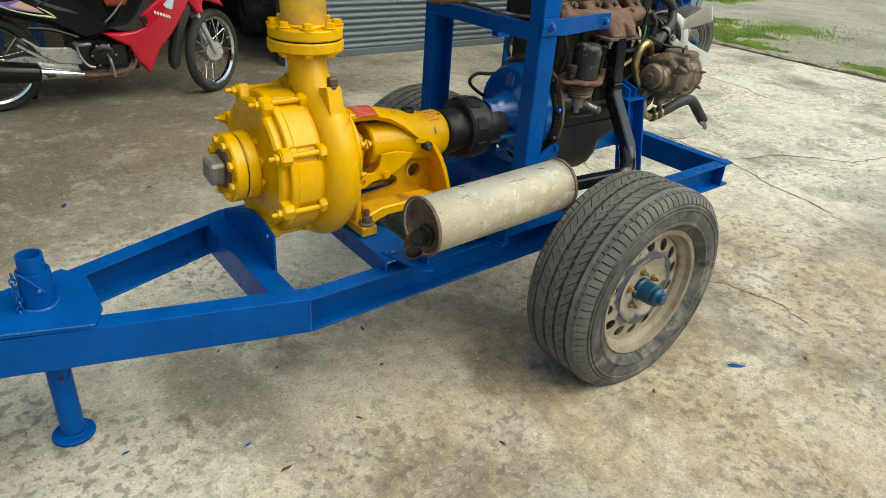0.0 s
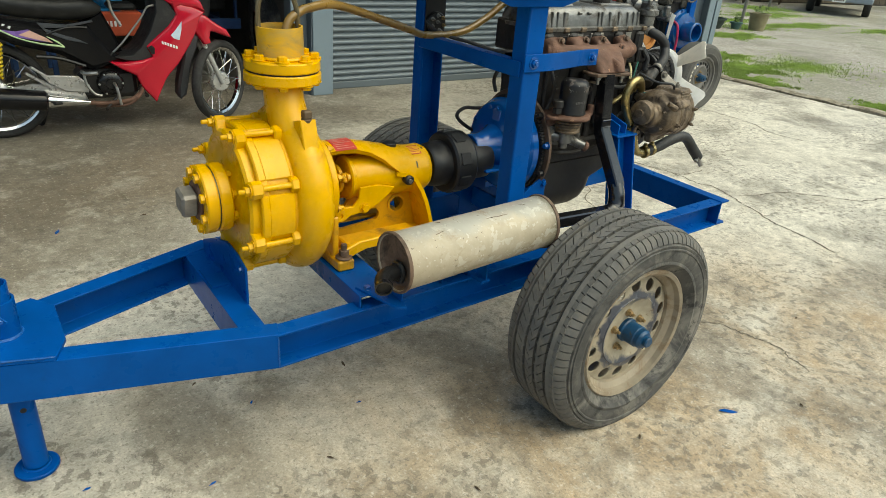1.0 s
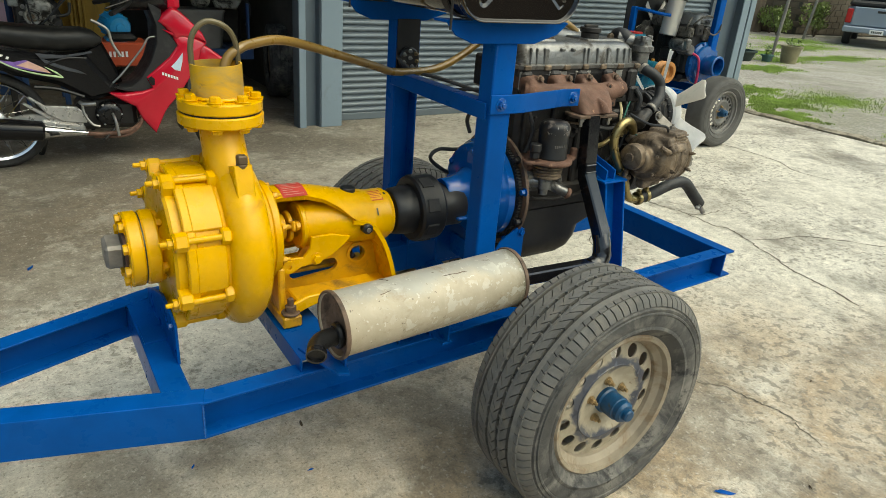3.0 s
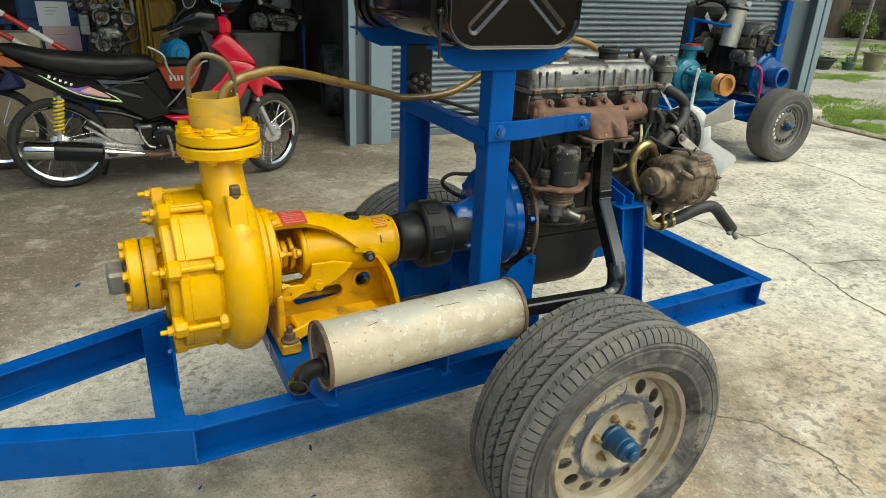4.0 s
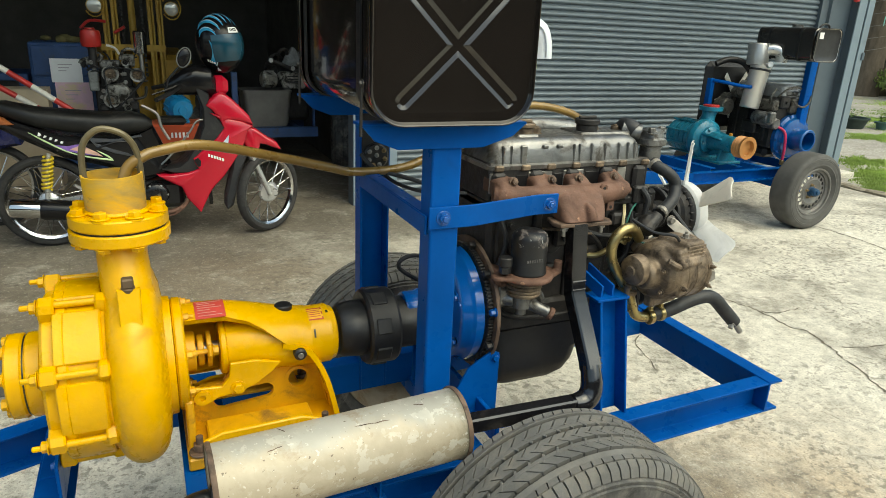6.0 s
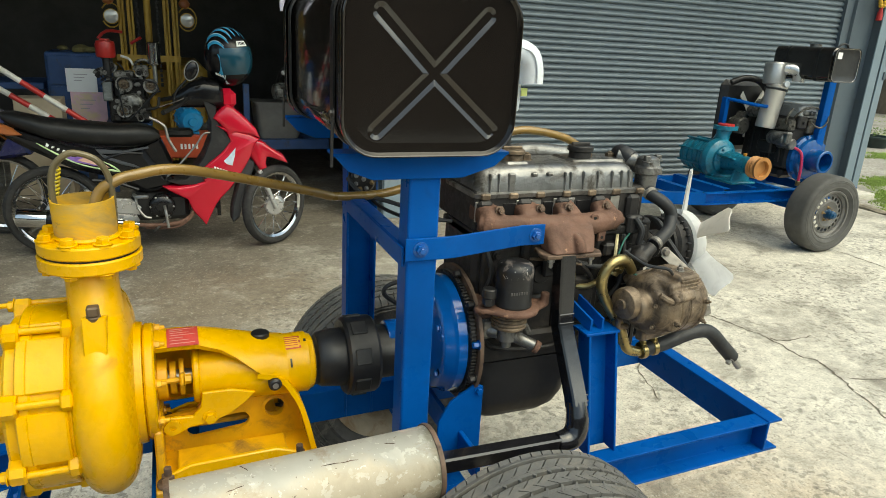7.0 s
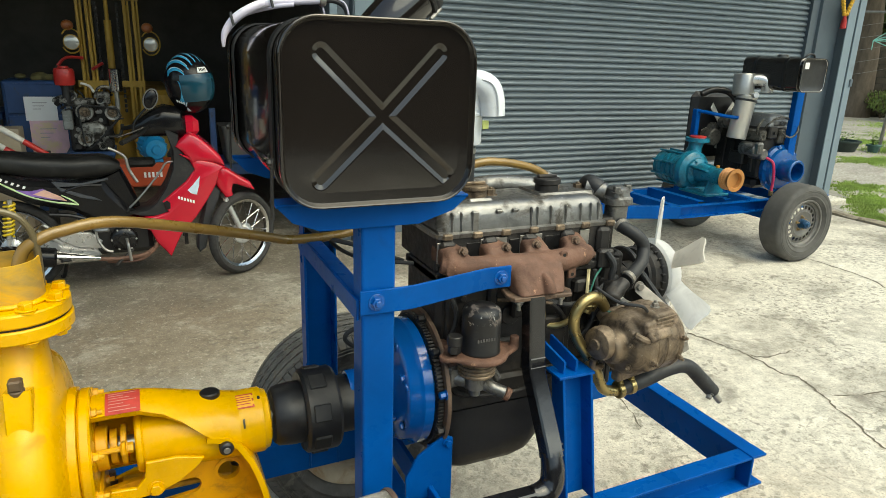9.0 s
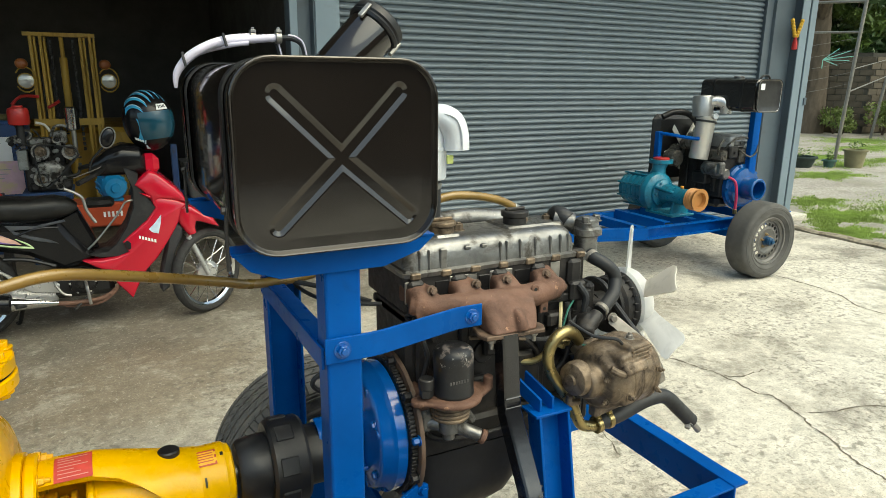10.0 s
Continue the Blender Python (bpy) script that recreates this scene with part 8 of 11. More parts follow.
lathe(g, [(0.17, -0.08), (0.2, -0.1), (0.29, -0.1), (0.315, -0.085), (0.32, -0.04), (0.312, -0.036), (0.312, -0.028), (0.32, -0.024), (0.32, 0.024), (0.312, 0.028), (0.312, 0.036), (0.32, 0.04), (0.315, 0.085), (0.29, 0.1), (0.2, 0.1), (0.17, 0.08)], ax((1.99, 5.1, 0.345), (1, -0.2, 0)) @ Matrix.Diagonal((1.05, 1.05, 1.15, 1)), 48)
tyre2 = part("tyre", g, RUBBER, it, "dusty black tyre")
g = Geo()
cyl(g, (1.91, 5.116, 0.345), (2.07, 5.084, 0.345), 0.178, n=28, c=0.02)
part("rim", g, STEEL_WHEEL, tyre2)
e2 = thing("bench_engine", (1.5, 5.3, 0.472), "bare grey engine with a round can on the inner trailer", "engine")
g = Geo()
box(g, (1.36, 5.38, 0.472), (1.72, 5.75, 0.98), 0.03)
box(g, (1.42, 5.33, 0.80), (1.66, 5.40, 1.0), 0.02)
part("block", g, IRON, e2)
g = Geo()
slab(g, [(1.425, 0.801), (1.61, 0.797), (1.655, 0.87), (1.645, 0.93), (1.55, 0.945), (1.40, 0.955), (1.372, 0.93)], 0, 0.05, Matrix.Translation((0, 5.15, 0)) @ XZ_BENCH, 0.012)
cyl(g, (1.60, 5.12, 0.86), (1.60, 5.2, 0.86), 0.03, n=16)
cover2 = part("front_cover", g, LIGHT_ALU, e2, "pale cast cover with slots")
# the cover's slots are dark bars painted for their shade
for z in (0.86, 0.885, 0.91):
    g = Geo()
    box(g, (1.46, 5.096, z - 0.005), (1.56, 5.1005, z + 0.005), 0.001)
    part("slot", g, SOOT_AND_SHADE, cover2, "slot drawn as a dark bar")
g = Geo()
lathe(g, [(0, 0), (0.05, 0.0), (0.068, 0.012), (0.07, 0.03), (0.07, 0.12), (0.05, 0.14), (0, 0.14)], ax((1.225, 5.1, 0.88), (1, 0.25, 0)), 24)
starter = part("starter_motor", g, LIGHT_ALU, e2, "bright round starter motor")
for a in (0, 60, 120, 180, 240, 300):
    g = Geo()
    box(g, (-0.006, 0.066, 0.03), (0.006, 0.078, 0.12), 0.002, ax((1.225, 5.1, 0.88), (1, 0.25, 0)) @ pose(0, 0, 0, 0, 0, a))
    part("rib", g, LIGHT_ALU, starter)
g = Geo()
tube(g, [(1.30, 5.08, 1.055), (1.42, 5.06, 1.01), (1.56, 5.06, 0.955), (1.70, 5.08, 0.91)], 0.016, 10, 5)
part("bar", g, IRON, e2, "dark slanting pipe")
for p in ((1.31, 5.06, 1.05), (1.50, 5.045, 0.985), (1.66, 5.06, 0.925)):
    g = Geo()
    bolt(g, p, (0, -1, 0.1), 0.014, 0.012)
    part("bolt", g, STEEL, e2)
g = Geo()
cyl(g, (1.62, 5.08, 1.146), (1.79, 5.16, 1.146), 0.072, n=28, c=0.008)
can2 = part("silencer", g, LIGHT_GREY_BOX, e2, "grey tin silencer can")
g = Geo()
tube(g, [(1.66, 5.1, 1.20), (1.665, 5.1, 1.26), (1.69, 5.1, 1.30), (1.76, 5.12, 1.31)], 0.032, 12, 5)
part("elbow", g, LIGHT_GREY_BOX, can2)
g = Geo()
cyl(g, (1.71, 5.2, 0.98), (1.71, 5.16, 1.09), 0.03, n=14)
part("silencer_pipe", g, IRON, e2)
for pts, rr in (([(1.28, 5.2, 0.96), (1.30, 5.14, 1.05), (1.37, 5.14, 1.10), (1.44, 5.2, 1.06)], 0.012), ([(1.38, 5.2, 1.0), (1.40, 5.15, 1.12), (1.46, 5.15, 1.14), (1.50, 5.22, 1.05)], 0.015), ([(1.64, 5.18, 0.90), (1.72, 5.14, 0.86), (1.74, 5.16, 0.76), (1.70, 5.2, 0.66)], 0.012), ([(1.60, 5.2, 1.0), (1.68, 5.16, 1.03), (1.74, 5.2, 0.98)], 0.01)):
    g = Geo()
    tube(g, pts, rr, 8, 5)
    part("hose", g, IRON, e2)
bag2 = thing("plastic_cover", (1.54, 5.2, 1.0), "crumpled clear plastic bag over the engine top", "bag")
g = Geo()
rnd2 = random.Random(17)
rings = []
for z, r0 in ((1.0, 0.085), (1.03, 0.095), (1.07, 0.08), (1.11, 0.055), (1.14, 0.03), (1.16, 0.01)):
    rings.append([(1.535 + (r0 + rnd2.uniform(-0.012, 0.012)) * math.cos(a), 5.19 + (r0 * 0.6 + rnd2.uniform(-0.012, 0.012)) * math.sin(a), z + rnd2.uniform(-0.008, 0.008)) for a in np.linspace(0, 2 * math.pi, 18, endpoint=False)])
loft(g, rings)
part("sheet", g, surface("clear_grey_plastic", (0.2, 0.2, 0.195), 0.3, var=0.4, scale=22, bump=0.8, bscale=30), bag2)
boxy = thing("grey_box", (1.26, 5.18, 0.47), "grey sheet-metal box on the inner trailer", "box")
g = Geo()
rings = [[(p[0], p[1], z) for p in rounded(w, 0.34, 0.04, 4, 1.262, 5.18)] for z, w in ((0.472, 0.34), (0.50, 0.37), (0.77, 0.43), (0.778, 0.45), (0.792, 0.45))]
loft(g, rings)
part("body", g, surface("grey_sheet", (0.15, 0.145, 0.135), 0.5, 0.3, var=0.25), boxy)

mot = thing("electric_motor", (0.47, 4.25, 0.63), "bright blue round electric motor on the tool chest", "motor")
g = Geo()
lathe(g, [(0, 0), (0.03, 0), (0.035, 0.012), (0.07, 0.015), (0.085, 0.04), (0.088, 0.06), (0.088, 0.18), (0.06, 0.2), (0, 0.2)], ax((0.50, 4.16, 0.725), (-0.25, 1, 0.1)), 28)
BRIGHT_BLUE = surface("bright_blue", (0.01, 0.2, 0.42), 0.4, var=0.2, scale=20)
motor_body = part("motor_body", g, BRIGHT_BLUE, mot)
for i in range(14):
    g = Geo()
    box(g, (-0.005, 0.082, 0.06), (0.005, 0.096, 0.18), 0.002, ax((0.50, 4.16, 0.725), (-0.25, 1, 0.1)) @ pose(0, 0, 0, 0, 0, 360 / 14 * i))
    part("fin", g, BRIGHT_BLUE, motor_body)
g = Geo()
box(g, (0.40, 4.2, 0.63), (0.54, 4.36, 0.65), 0.003)
part("foot", g, BRIGHT_BLUE, mot)
chest = thing("tool_chest", (0.42, 4.3, 0), "red tool chest with pale lettering bars on a trolley", "tool box")
g = Geo()
box(g, (0.2, 4.15, 0.46), (0.68, 4.45, 0.628), 0.012)
part("body", g, surface("orange_red_paint", (0.5, 0.08, 0.03), 0.4, var=0.2, scale=6), chest)
g = Geo()
for i in range(5):
    box(g, (0.40 + 0.027 * i, 4.146, 0.53), (0.415 + 0.027 * i, 4.149, 0.568), 0.0)
part("lettering_bars", g, WHITE_PLASTIC, chest, "white bars of lettering")
for x in (0.22, 0.64):
    for y in (4.17, 4.41):
        g = Geo()
        box(g, (x, y, 0.0), (x + 0.025, y + 0.025, 0.46), 0.002)
        part("leg", g, IRON, chest)
bar = thing("barrier_pole", (-0.8, 4.3, 0), "red and white striped barrier poles leaning in the bay", "barrier")
for k, (a, b) in enumerate((((-1.25, 4.35, 1.45), (-0.2, 4.25, 0.70)), ((-1.25, 4.45, 1.25), (-0.35, 4.35, 0.66)))):
    a, b = Vector(a), Vector(b)
    for i in range(8):
        g = Geo()
        cyl(g, a + (b - a) * (i / 8), a + (b - a) * ((i + 1) / 8), 0.02, n=12, c=0.0005)
        part("stripe", g, RED_PLASTIC if i % 2 else WHITE_DIRTY, bar)
for x, z in ((-1.24, 1.42), (-0.22, 0.70)):
    g = Geo()
    box(g, (x - 0.02, 4.28, 0.0), (x + 0.02, 4.46, z), 0.004)
    part("upright", g, IRON, bar)
boxes = thing("cardboard_box", (-0.62, 5.0, 0), "plain brown cardboard boxes stacked on the floor", "box")
g = Geo()
box(g, (-0.85, 4.9, 0.0), (-0.42, 5.25, 0.42), 0.004)
part("lower_box", g, CARD, boxes)
g = Geo()
box(g, (-0.78, 4.95, 0.422), (-0.45, 5.2, 0.80), 0.004)
part("upper_box", g, CARD, boxes)


# ---- the red and black motorcycle ----
BIKE_RED = surface("red_bodywork", (0.52, 0.006, 0.028), 0.22, var=0.08, scale=3, bump=0.02, coat=0.5)
BIKE_BLACK = surface("black_bodywork", (0.007, 0.007, 0.008), 0.22, spec=0.35, var=0.2, scale=5, bump=0.02)
SEAT = surface("black_vinyl", (0.009, 0.009, 0.009), 0.42, spec=0.35, var=0.25, scale=10, bump=0.3, bscale=160, dirt=(0.035, 0.034, 0.032), dirt_lo=0.5, dirt_hi=0.8)
SPRING_Y = surface("spring_yellow", (0.62, 0.45, 0.02), 0.4, var=0.15)
SILVER = surface("silver_paint", (0.55, 0.55, 0.54), 0.3, 0.7, var=0.12, scale=12, bump=0.05)
BIKE_TYRE = surface("bike_tyre", (0.028, 0.027, 0.026), 0.75, var=0.3, scale=20, bump=0.3)
bike = thing("motorcycle", (0.3, 3.39, 0), "red and black underbone motorcycle with a long black seat", "motorcycle")
BY = 3.39
XZ = Matrix(((1, 0, 0, 0), (0, 0, -1, 0), (0, 1, 0, 0), (0, 0, 0, 1)))


def spoked_wheel(centre, R, turn, drum):
    m = Matrix.Translation(centre) @ pose(0, 0, 0, 0, 0, turn) @ pose(0, 0, 0, 90, 0, 0)
    g = Geo()
    prof = [(R - 0.052, 0.018), (R - 0.04, 0.03), (R - 0.022, 0.033), (R - 0.008, 0.024), (R, 0.006), (R, -0.006), (R - 0.008, -0.024), (R - 0.022, -0.033), (R - 0.04, -0.03), (R - 0.052, -0.018)]
    lathe(g, prof, m, 56)
    w = part("wheel", g, BIKE_TYRE, bike, "thin black motorcycle tyre")
    g = Geo()
    lathe(g, [(R - 0.048, 0.02), (R - 0.044, 0.023), (R - 0.052, 0.02), (R - 0.066, 0.012), (R - 0.066, -0.012), (R - 0.052, -0.02), (R - 0.044, -0.023), (R - 0.048, -0.02), (R - 0.058, 0.0), (R - 0.048, 0.02)], m, 48)
    part("rim", g, CHROME, w, "chromed wheel rim")
    g = Geo()
    lathe(g, [(0, -0.045), (0.03, -0.045), (drum, -0.03), (drum, 0.025), (0.03, 0.045), (0, 0.045)], m, 28)
    part("hub", g, SILVER, w, "cast hub")
    for i in range(32):
        a = 2 * math.pi * i / 32
        b = a + (0.5 if i % 2 else -0.5)
        s = 0.03 if i % 4 < 2 else -0.03
        g = Geo()
        tube(g, [m @ Vector((drum * 0.9 * math.cos(a), drum * 0.9 * math.sin(a), s)), m @ Vector(((R - 0.06) * math.cos(b), (R - 0.06) * math.sin(b), 0))], 0.0022, 5, 1)
        part("spoke", g, CHROME, w)
    return m


spoked_wheel((-0.345, BY, 0.283), 0.283, 0, 0.06)
spoked_wheel((0.965, BY - 0.02, 0.275), 0.275, 36, 0.065)


def panel(name, outline, half, mat, label="", c=0.012, y=0.0, parent=None):
    g = Geo()
    slab(g, outline, -half, half, Matrix.Translation((0, BY + y, 0)) @ XZ, c)
    return part(name, g, mat, parent or bike, label, 40)


# seat: rounded loft along the bike
g = Geo()
rings = []
for x, z0, z1, w in ((-0.56, 0.84, 0.885, 0.05), (-0.5, 0.80, 0.885, 0.09), (-0.35, 0.745, 0.848, 0.115), (-0.16, 0.705, 0.83, 0.125), (0.03, 0.69, 0.815, 0.12), (0.16, 0.69, 0.82, 0.1), (0.23, 0.71, 0.80, 0.08), (0.27, 0.735, 0.765, 0.05)):
    rings.append([(x, BY + p[0], p[1]) for p in rounded(2 * w, z1 - z0, (z1 - z0) * 0.42, 4, 0, (z0 + z1) / 2)])
loft(g, rings)
part("seat", g, SEAT, bike, "long black vinyl seat")
tail = panel("rear_panel", [(-0.62, 0.80), (-0.55, 0.82), (-0.42, 0.765), (-0.24, 0.70), (-0.05, 0.675), (0.17, 0.68), (0.22, 0.60), (0.30, 0.50), (0.36, 0.47), (0.30, 0.43), (0.17, 0.40), (0.0, 0.50), (-0.22, 0.56), (-0.40, 0.66), (-0.5, 0.72)], 0.115, BIKE_BLACK, "glossy black rear bodywork", 0.03)
NEAR = Matrix.Translation((0, BY, 0)) @ XZ
g = Geo()
slab(g, [(-0.275, 0.648), (-0.20, 0.637), (-0.138, 0.648), (-0.06, 0.602), (-0.025, 0.572), (-0.10, 0.583), (-0.2, 0.608)], 0.113, 0.1175, NEAR)
part("decal", g, surface("violet_decal", (0.22, 0.12, 0.42), 0.3, var=0.35, scale=9), tail, "violet decal")
g = Geo()
slab(g, [(-0.19, 0.618), (-0.13, 0.642), (-0.05, 0.597), (-0.022, 0.570), (-0.1, 0.590)], 0.114, 0.1188, NEAR)
part("decal", g, surface("peach_decal", (0.68, 0.42, 0.33), 0.3, var=0.3, scale=14), tail, "peach flame decal")
g = Geo()
tube(g, [(-0.39, BY - 0.1165, 0.722), (-0.30, BY - 0.1165, 0.662), (-0.2, BY - 0.1165, 0.603), (-0.09, BY - 0.1165, 0.568), (0.0, BY - 0.1165, 0.552), (0.035, BY - 0.1165, 0.543)], 0.005, 6, 5, [0.002, 0.006, 0.004, 0.005, 0.007, 0.002])
tube(g, [(0.035, BY - 0.1165, 0.543), (0.005, BY - 0.1165, 0.572), (-0.05, BY - 0.1165, 0.607)], 0.004, 6, 5, [0.003, 0.006, 0.002])
part("decal", g, surface("lime_decal", (0.5, 0.66, 0.33), 0.3, var=0.15), tail, "pale green flash")
g = Geo()
for i in range(5):
    x, z = -0.345 + 0.027 * i, 0.71 - 0.0115 * i
    slab(g, [(x, z - 0.008), (x + 0.012, z - 0.012 + 0.004 * (i % 2)), (x + 0.02, z + 0.0), (x + 0.007, z + (0.012 if i == 0 else 0.005))], 0.1135, 0.1185, NEAR)
part("lettering_bars", g, WHITE_PLASTIC, tail, "slanted white lettering bars")
# light catching the panel's creases is drawn as a grey strip
g = Geo()
slab(g, [(-0.09, 0.685), (0.06, 0.672), (0.20, 0.697), (0.205, 0.685), (0.06, 0.655), (-0.06, 0.655), (0.02, 0.62), (0.12, 0.585), (0.16, 0.56), (0.05, 0.585), (-0.05, 0.63)], 0.112, 0.121, NEAR, 0.003)
part("panel_edge", g, surface("grey_sheen_plastic", (0.06, 0.065, 0.075), 0.35, var=0.2), tail, "panel edge sheen painted as a grey strip")
g = Geo()
slab(g, [(-0.66, 0.86), (-0.60, 0.85), (-0.50, 0.80), (-0.455, 0.765), (-0.52, 0.762), (-0.60, 0.78), (-0.66, 0.81)], 0.06, 0.122, NEAR, 0.008)
part("indicator", g, AMBER, tail, "amber rear indicator")
g = Geo()
tube(g, [(-0.05, BY - 0.118, 0.62), (0.06, BY - 0.12, 0.655), (0.17, BY - 0.12, 0.655)], 0.007, 8)
tube(g, [(-0.12, BY - 0.118, 0.495), (0.0, BY - 0.12, 0.48), (0.13, BY - 0.12, 0.43)], 0.012, 8)
part("crease", g, BIKE_BLACK, tail)
panel("under_seat", [(0.14, 0.68), (0.27, 0.74), (0.33, 0.60), (0.36, 0.50), (0.28, 0.48)], 0.06, BIKE_BLACK, "", 0.02)
# leg shield and centre tunnel
def moulded(name, outline, half, mat, label="", depth=0.03, y=0.0, parent=None):
    """A body panel whose two faces roll over towards the rim."""
    n = len(outline)
    area = sum(outline[i][0] * outline[(i + 1) % n][1] - outline[(i + 1) % n][0] * outline[i][1] for i in range(n))
    sgn = 1 if area > 0 else -1

    def inset(d):
        out = []
        for i in range(n):
            p, q, r = Vector(outline[i - 1]), Vector(outline[i]), Vector(outline[(i + 1) % n])
            e = (q - p).normalized() + (r - q).normalized()
            e = Vector((-e.y, e.x)) * sgn
            out.append(q + (e.normalized() * d if e.length > 1e-6 else e))
        return out

    side = [(inset(depth * a), half - depth * b) for a, b in ((0.62, 0.0), (0.38, 0.1), (0.16, 0.32), (0.04, 0.62), (0.0, 1.0))]
    levels = [(pts, -h) for pts, h in side] + [(pts, h) for pts, h in side[::-1]]
    g = Geo()
    loft(g, [[(p[0], p[1], h) for p in pts] for pts, h in levels], Matrix.Translation((0, BY + y, 0)) @ XZ)
    return part(name, g, mat, parent or bike, label, 50)


shield = moulded("leg_shield", [(0.60, 0.83), (0.70, 0.80), (0.80, 0.775), (0.855, 0.752), (0.867, 0.744), (0.832, 0.709), (0.81, 0.637), (0.785, 0.59), (0.748, 0.53), (0.71, 0.475), (0.672, 0.422), (0.61, 0.359), (0.583, 0.323), (0.545, 0.25), (0.512, 0.185), (0.47, 0.24), (0.434, 0.287), (0.406, 0.362), (0.327, 0.403), (0.266, 0.449), (0.36, 0.447), (0.45, 0.456), (0.515, 0.474), (0.486, 0.54), (0.555, 0.60), (0.629, 0.66), (0.684, 0.73), (0.66, 0.785)], 0.15, BIKE_RED, "glossy red leg shield", 0.024)
moulded("front_cowl", [(0.583, 0.872), (0.605, 0.905), (0.646, 0.942), (0.671, 0.957), (0.71, 0.94), (0.745, 0.911), (0.80, 0.856), (0.845, 0.808), (0.868, 0.748), (0.80, 0.766), (0.72, 0.778), (0.67, 0.765), (0.655, 0.80), (0.62, 0.84)], 0.156, BIKE_RED, "glossy red front cowl", 0.034)
# no cut here: the opening's shade is a dark patch on the shield
g = Geo()
slab(g, [(0.492, 0.535), (0.515, 0.548), (0.532, 0.53), (0.53, 0.495), (0.512, 0.49)], 0.14, 0.1512, Matrix.Translation((0, BY, 0)) @ XZ)
part("shield_opening", g, SOOT_AND_SHADE, shield, "opening drawn as a dark patch")
g = Geo()
slab(g, [(0.636, 0.605), (0.672, 0.64), (0.712, 0.69), (0.705, 0.635), (0.688, 0.575), (0.655, 0.585)], 0.148, 0.1525, Matrix.Translation((0, BY, 0)) @ XZ)
part("decal", g, surface("pale_blue_decal", (0.55, 0.66, 0.76), 0.3, var=0.25, scale=14), shield, "pale blue and white decal")
g = Geo()
for i in range(6):
    x, z = 0.578 + 0.0165 * i, 0.572 - 0.006 * i
    slab(g, [(x, z), (x + 0.011, z - 0.004), (x + 0.011, z - 0.022), (x, z - 0.018)], 0.149, 0.1525, Matrix.Translation((0, BY, 0)) @ XZ)
part("badge_bars", g, WHITE_PLASTIC, shield, "row of small white bars")
panel("inner_shield", [(0.53, 0.985), (0.61, 0.94), (0.60, 0.87), (0.66, 0.78), (0.70, 0.72), (0.64, 0.655), (0.52, 0.555), (0.53, 0.48), (0.46, 0.45), (0.36, 0.455), (0.30, 0.48), (0.40, 0.49), (0.455, 0.53), (0.52, 0.63), (0.565, 0.74), (0.57, 0.85)], 0.136, surface("satin_black_plastic", (0.016, 0.016, 0.017), 0.5, var=0.25, scale=9, bump=0.15, dirt=(0.05, 0.048, 0.045), dirt_lo=0.55, dirt_hi=0.75), "matt black inner shield", 0.006)
# front fender and fork
moulded("fender", [(0.812, 0.72), (0.86, 0.724), (0.895, 0.711), (0.93, 0.684), (0.972, 0.653), (1.026, 0.622), (1.055, 0.567), (1.0, 0.583), (0.945, 0.606), (0.918, 0.61), (0.91, 0.57), (0.925, 0.504), (0.90, 0.497), (0.875, 0.514), (0.845, 0.56), (0.818, 0.602), (0.80, 0.65)], 0.062, BIKE_RED, "red front mudguard", 0.026, -0.01)
panel("mud_flap", [(0.77, 0.63), (0.84, 0.58), (0.825, 0.52), (0.783, 0.43), (0.76, 0.34), (0.746, 0.277), (0.727, 0.201), (0.689, 0.172), (0.673, 0.204), (0.68, 0.28), (0.70, 0.357), (0.725, 0.451)], 0.055, surface("grey_plastic", (0.045, 0.048, 0.052), 0.5, var=0.15), "dark grey mud flap", 0.015, -0.01)
for s in (-1, 1):
    g = Geo()
    cyl(g, (0.86, BY - 0.02 + s * 0.075, 0.53), (0.965, BY - 0.02 + s * 0.075, 0.27), 0.017, n=14)
    part("fork_leg", g, SILVER, bike, "silver fork leg")
g = Geo()
cyl(g, (0.955, BY - 0.09, 0.28), (0.955, BY - 0.07, 0.28), 0.062, n=28, c=0.008)
part("brake_plate", g, SILVER, bike)
# handlebar, headlamp nacelle, mirror
g = Geo()
rings = []
for x, z, w, h in ((0.36, 0.965, 0.07, 0.06), (0.41, 0.985, 0.12, 0.11), (0.46, 1.005, 0.13, 0.15), (0.54, 1.02, 0.14, 0.18), (0.63, 1.01, 0.12, 0.17), (0.68, 0.97, 0.06, 0.08)):
    rings.append([(x, BY + p[0], p[1]) for p in rounded(w * 2, h, h * 0.35, 4, 0, z)])
loft(g, rings)
part("handlebar_cover", g, BIKE_BLACK, bike, "black handlebar cover")
g = Geo()
box(g, (0.625, BY - 0.09, 0.92), (0.735, BY + 0.09, 1.05), 0.035)
part("headlamp_cowl", g, BIKE_RED, bike, "red headlamp cowl")
g = Geo()
tube(g, [(0.45, BY - 0.1, 0.99), (0.40, BY - 0.22, 0.965), (0.30, BY - 0.36, 0.93)], 0.014, 10, 5)
part("grip", g, SEAT, bike)
g = Geo()
tube(g, [(0.45, BY + 0.1, 0.99), (0.40, BY + 0.22, 0.965), (0.30, BY + 0.36, 0.93)], 0.014, 10, 5)
part("grip", g, SEAT, bike)
g = Geo()
tube(g, [(0.36, BY - 0.26, 0.97), (0.38, BY - 0.26, 1.04), (0.44, BY - 0.27, 1.11)], 0.006, 8)
mir = part("mirror_stalk", g, BIKE_BLACK, bike)
g = Geo()
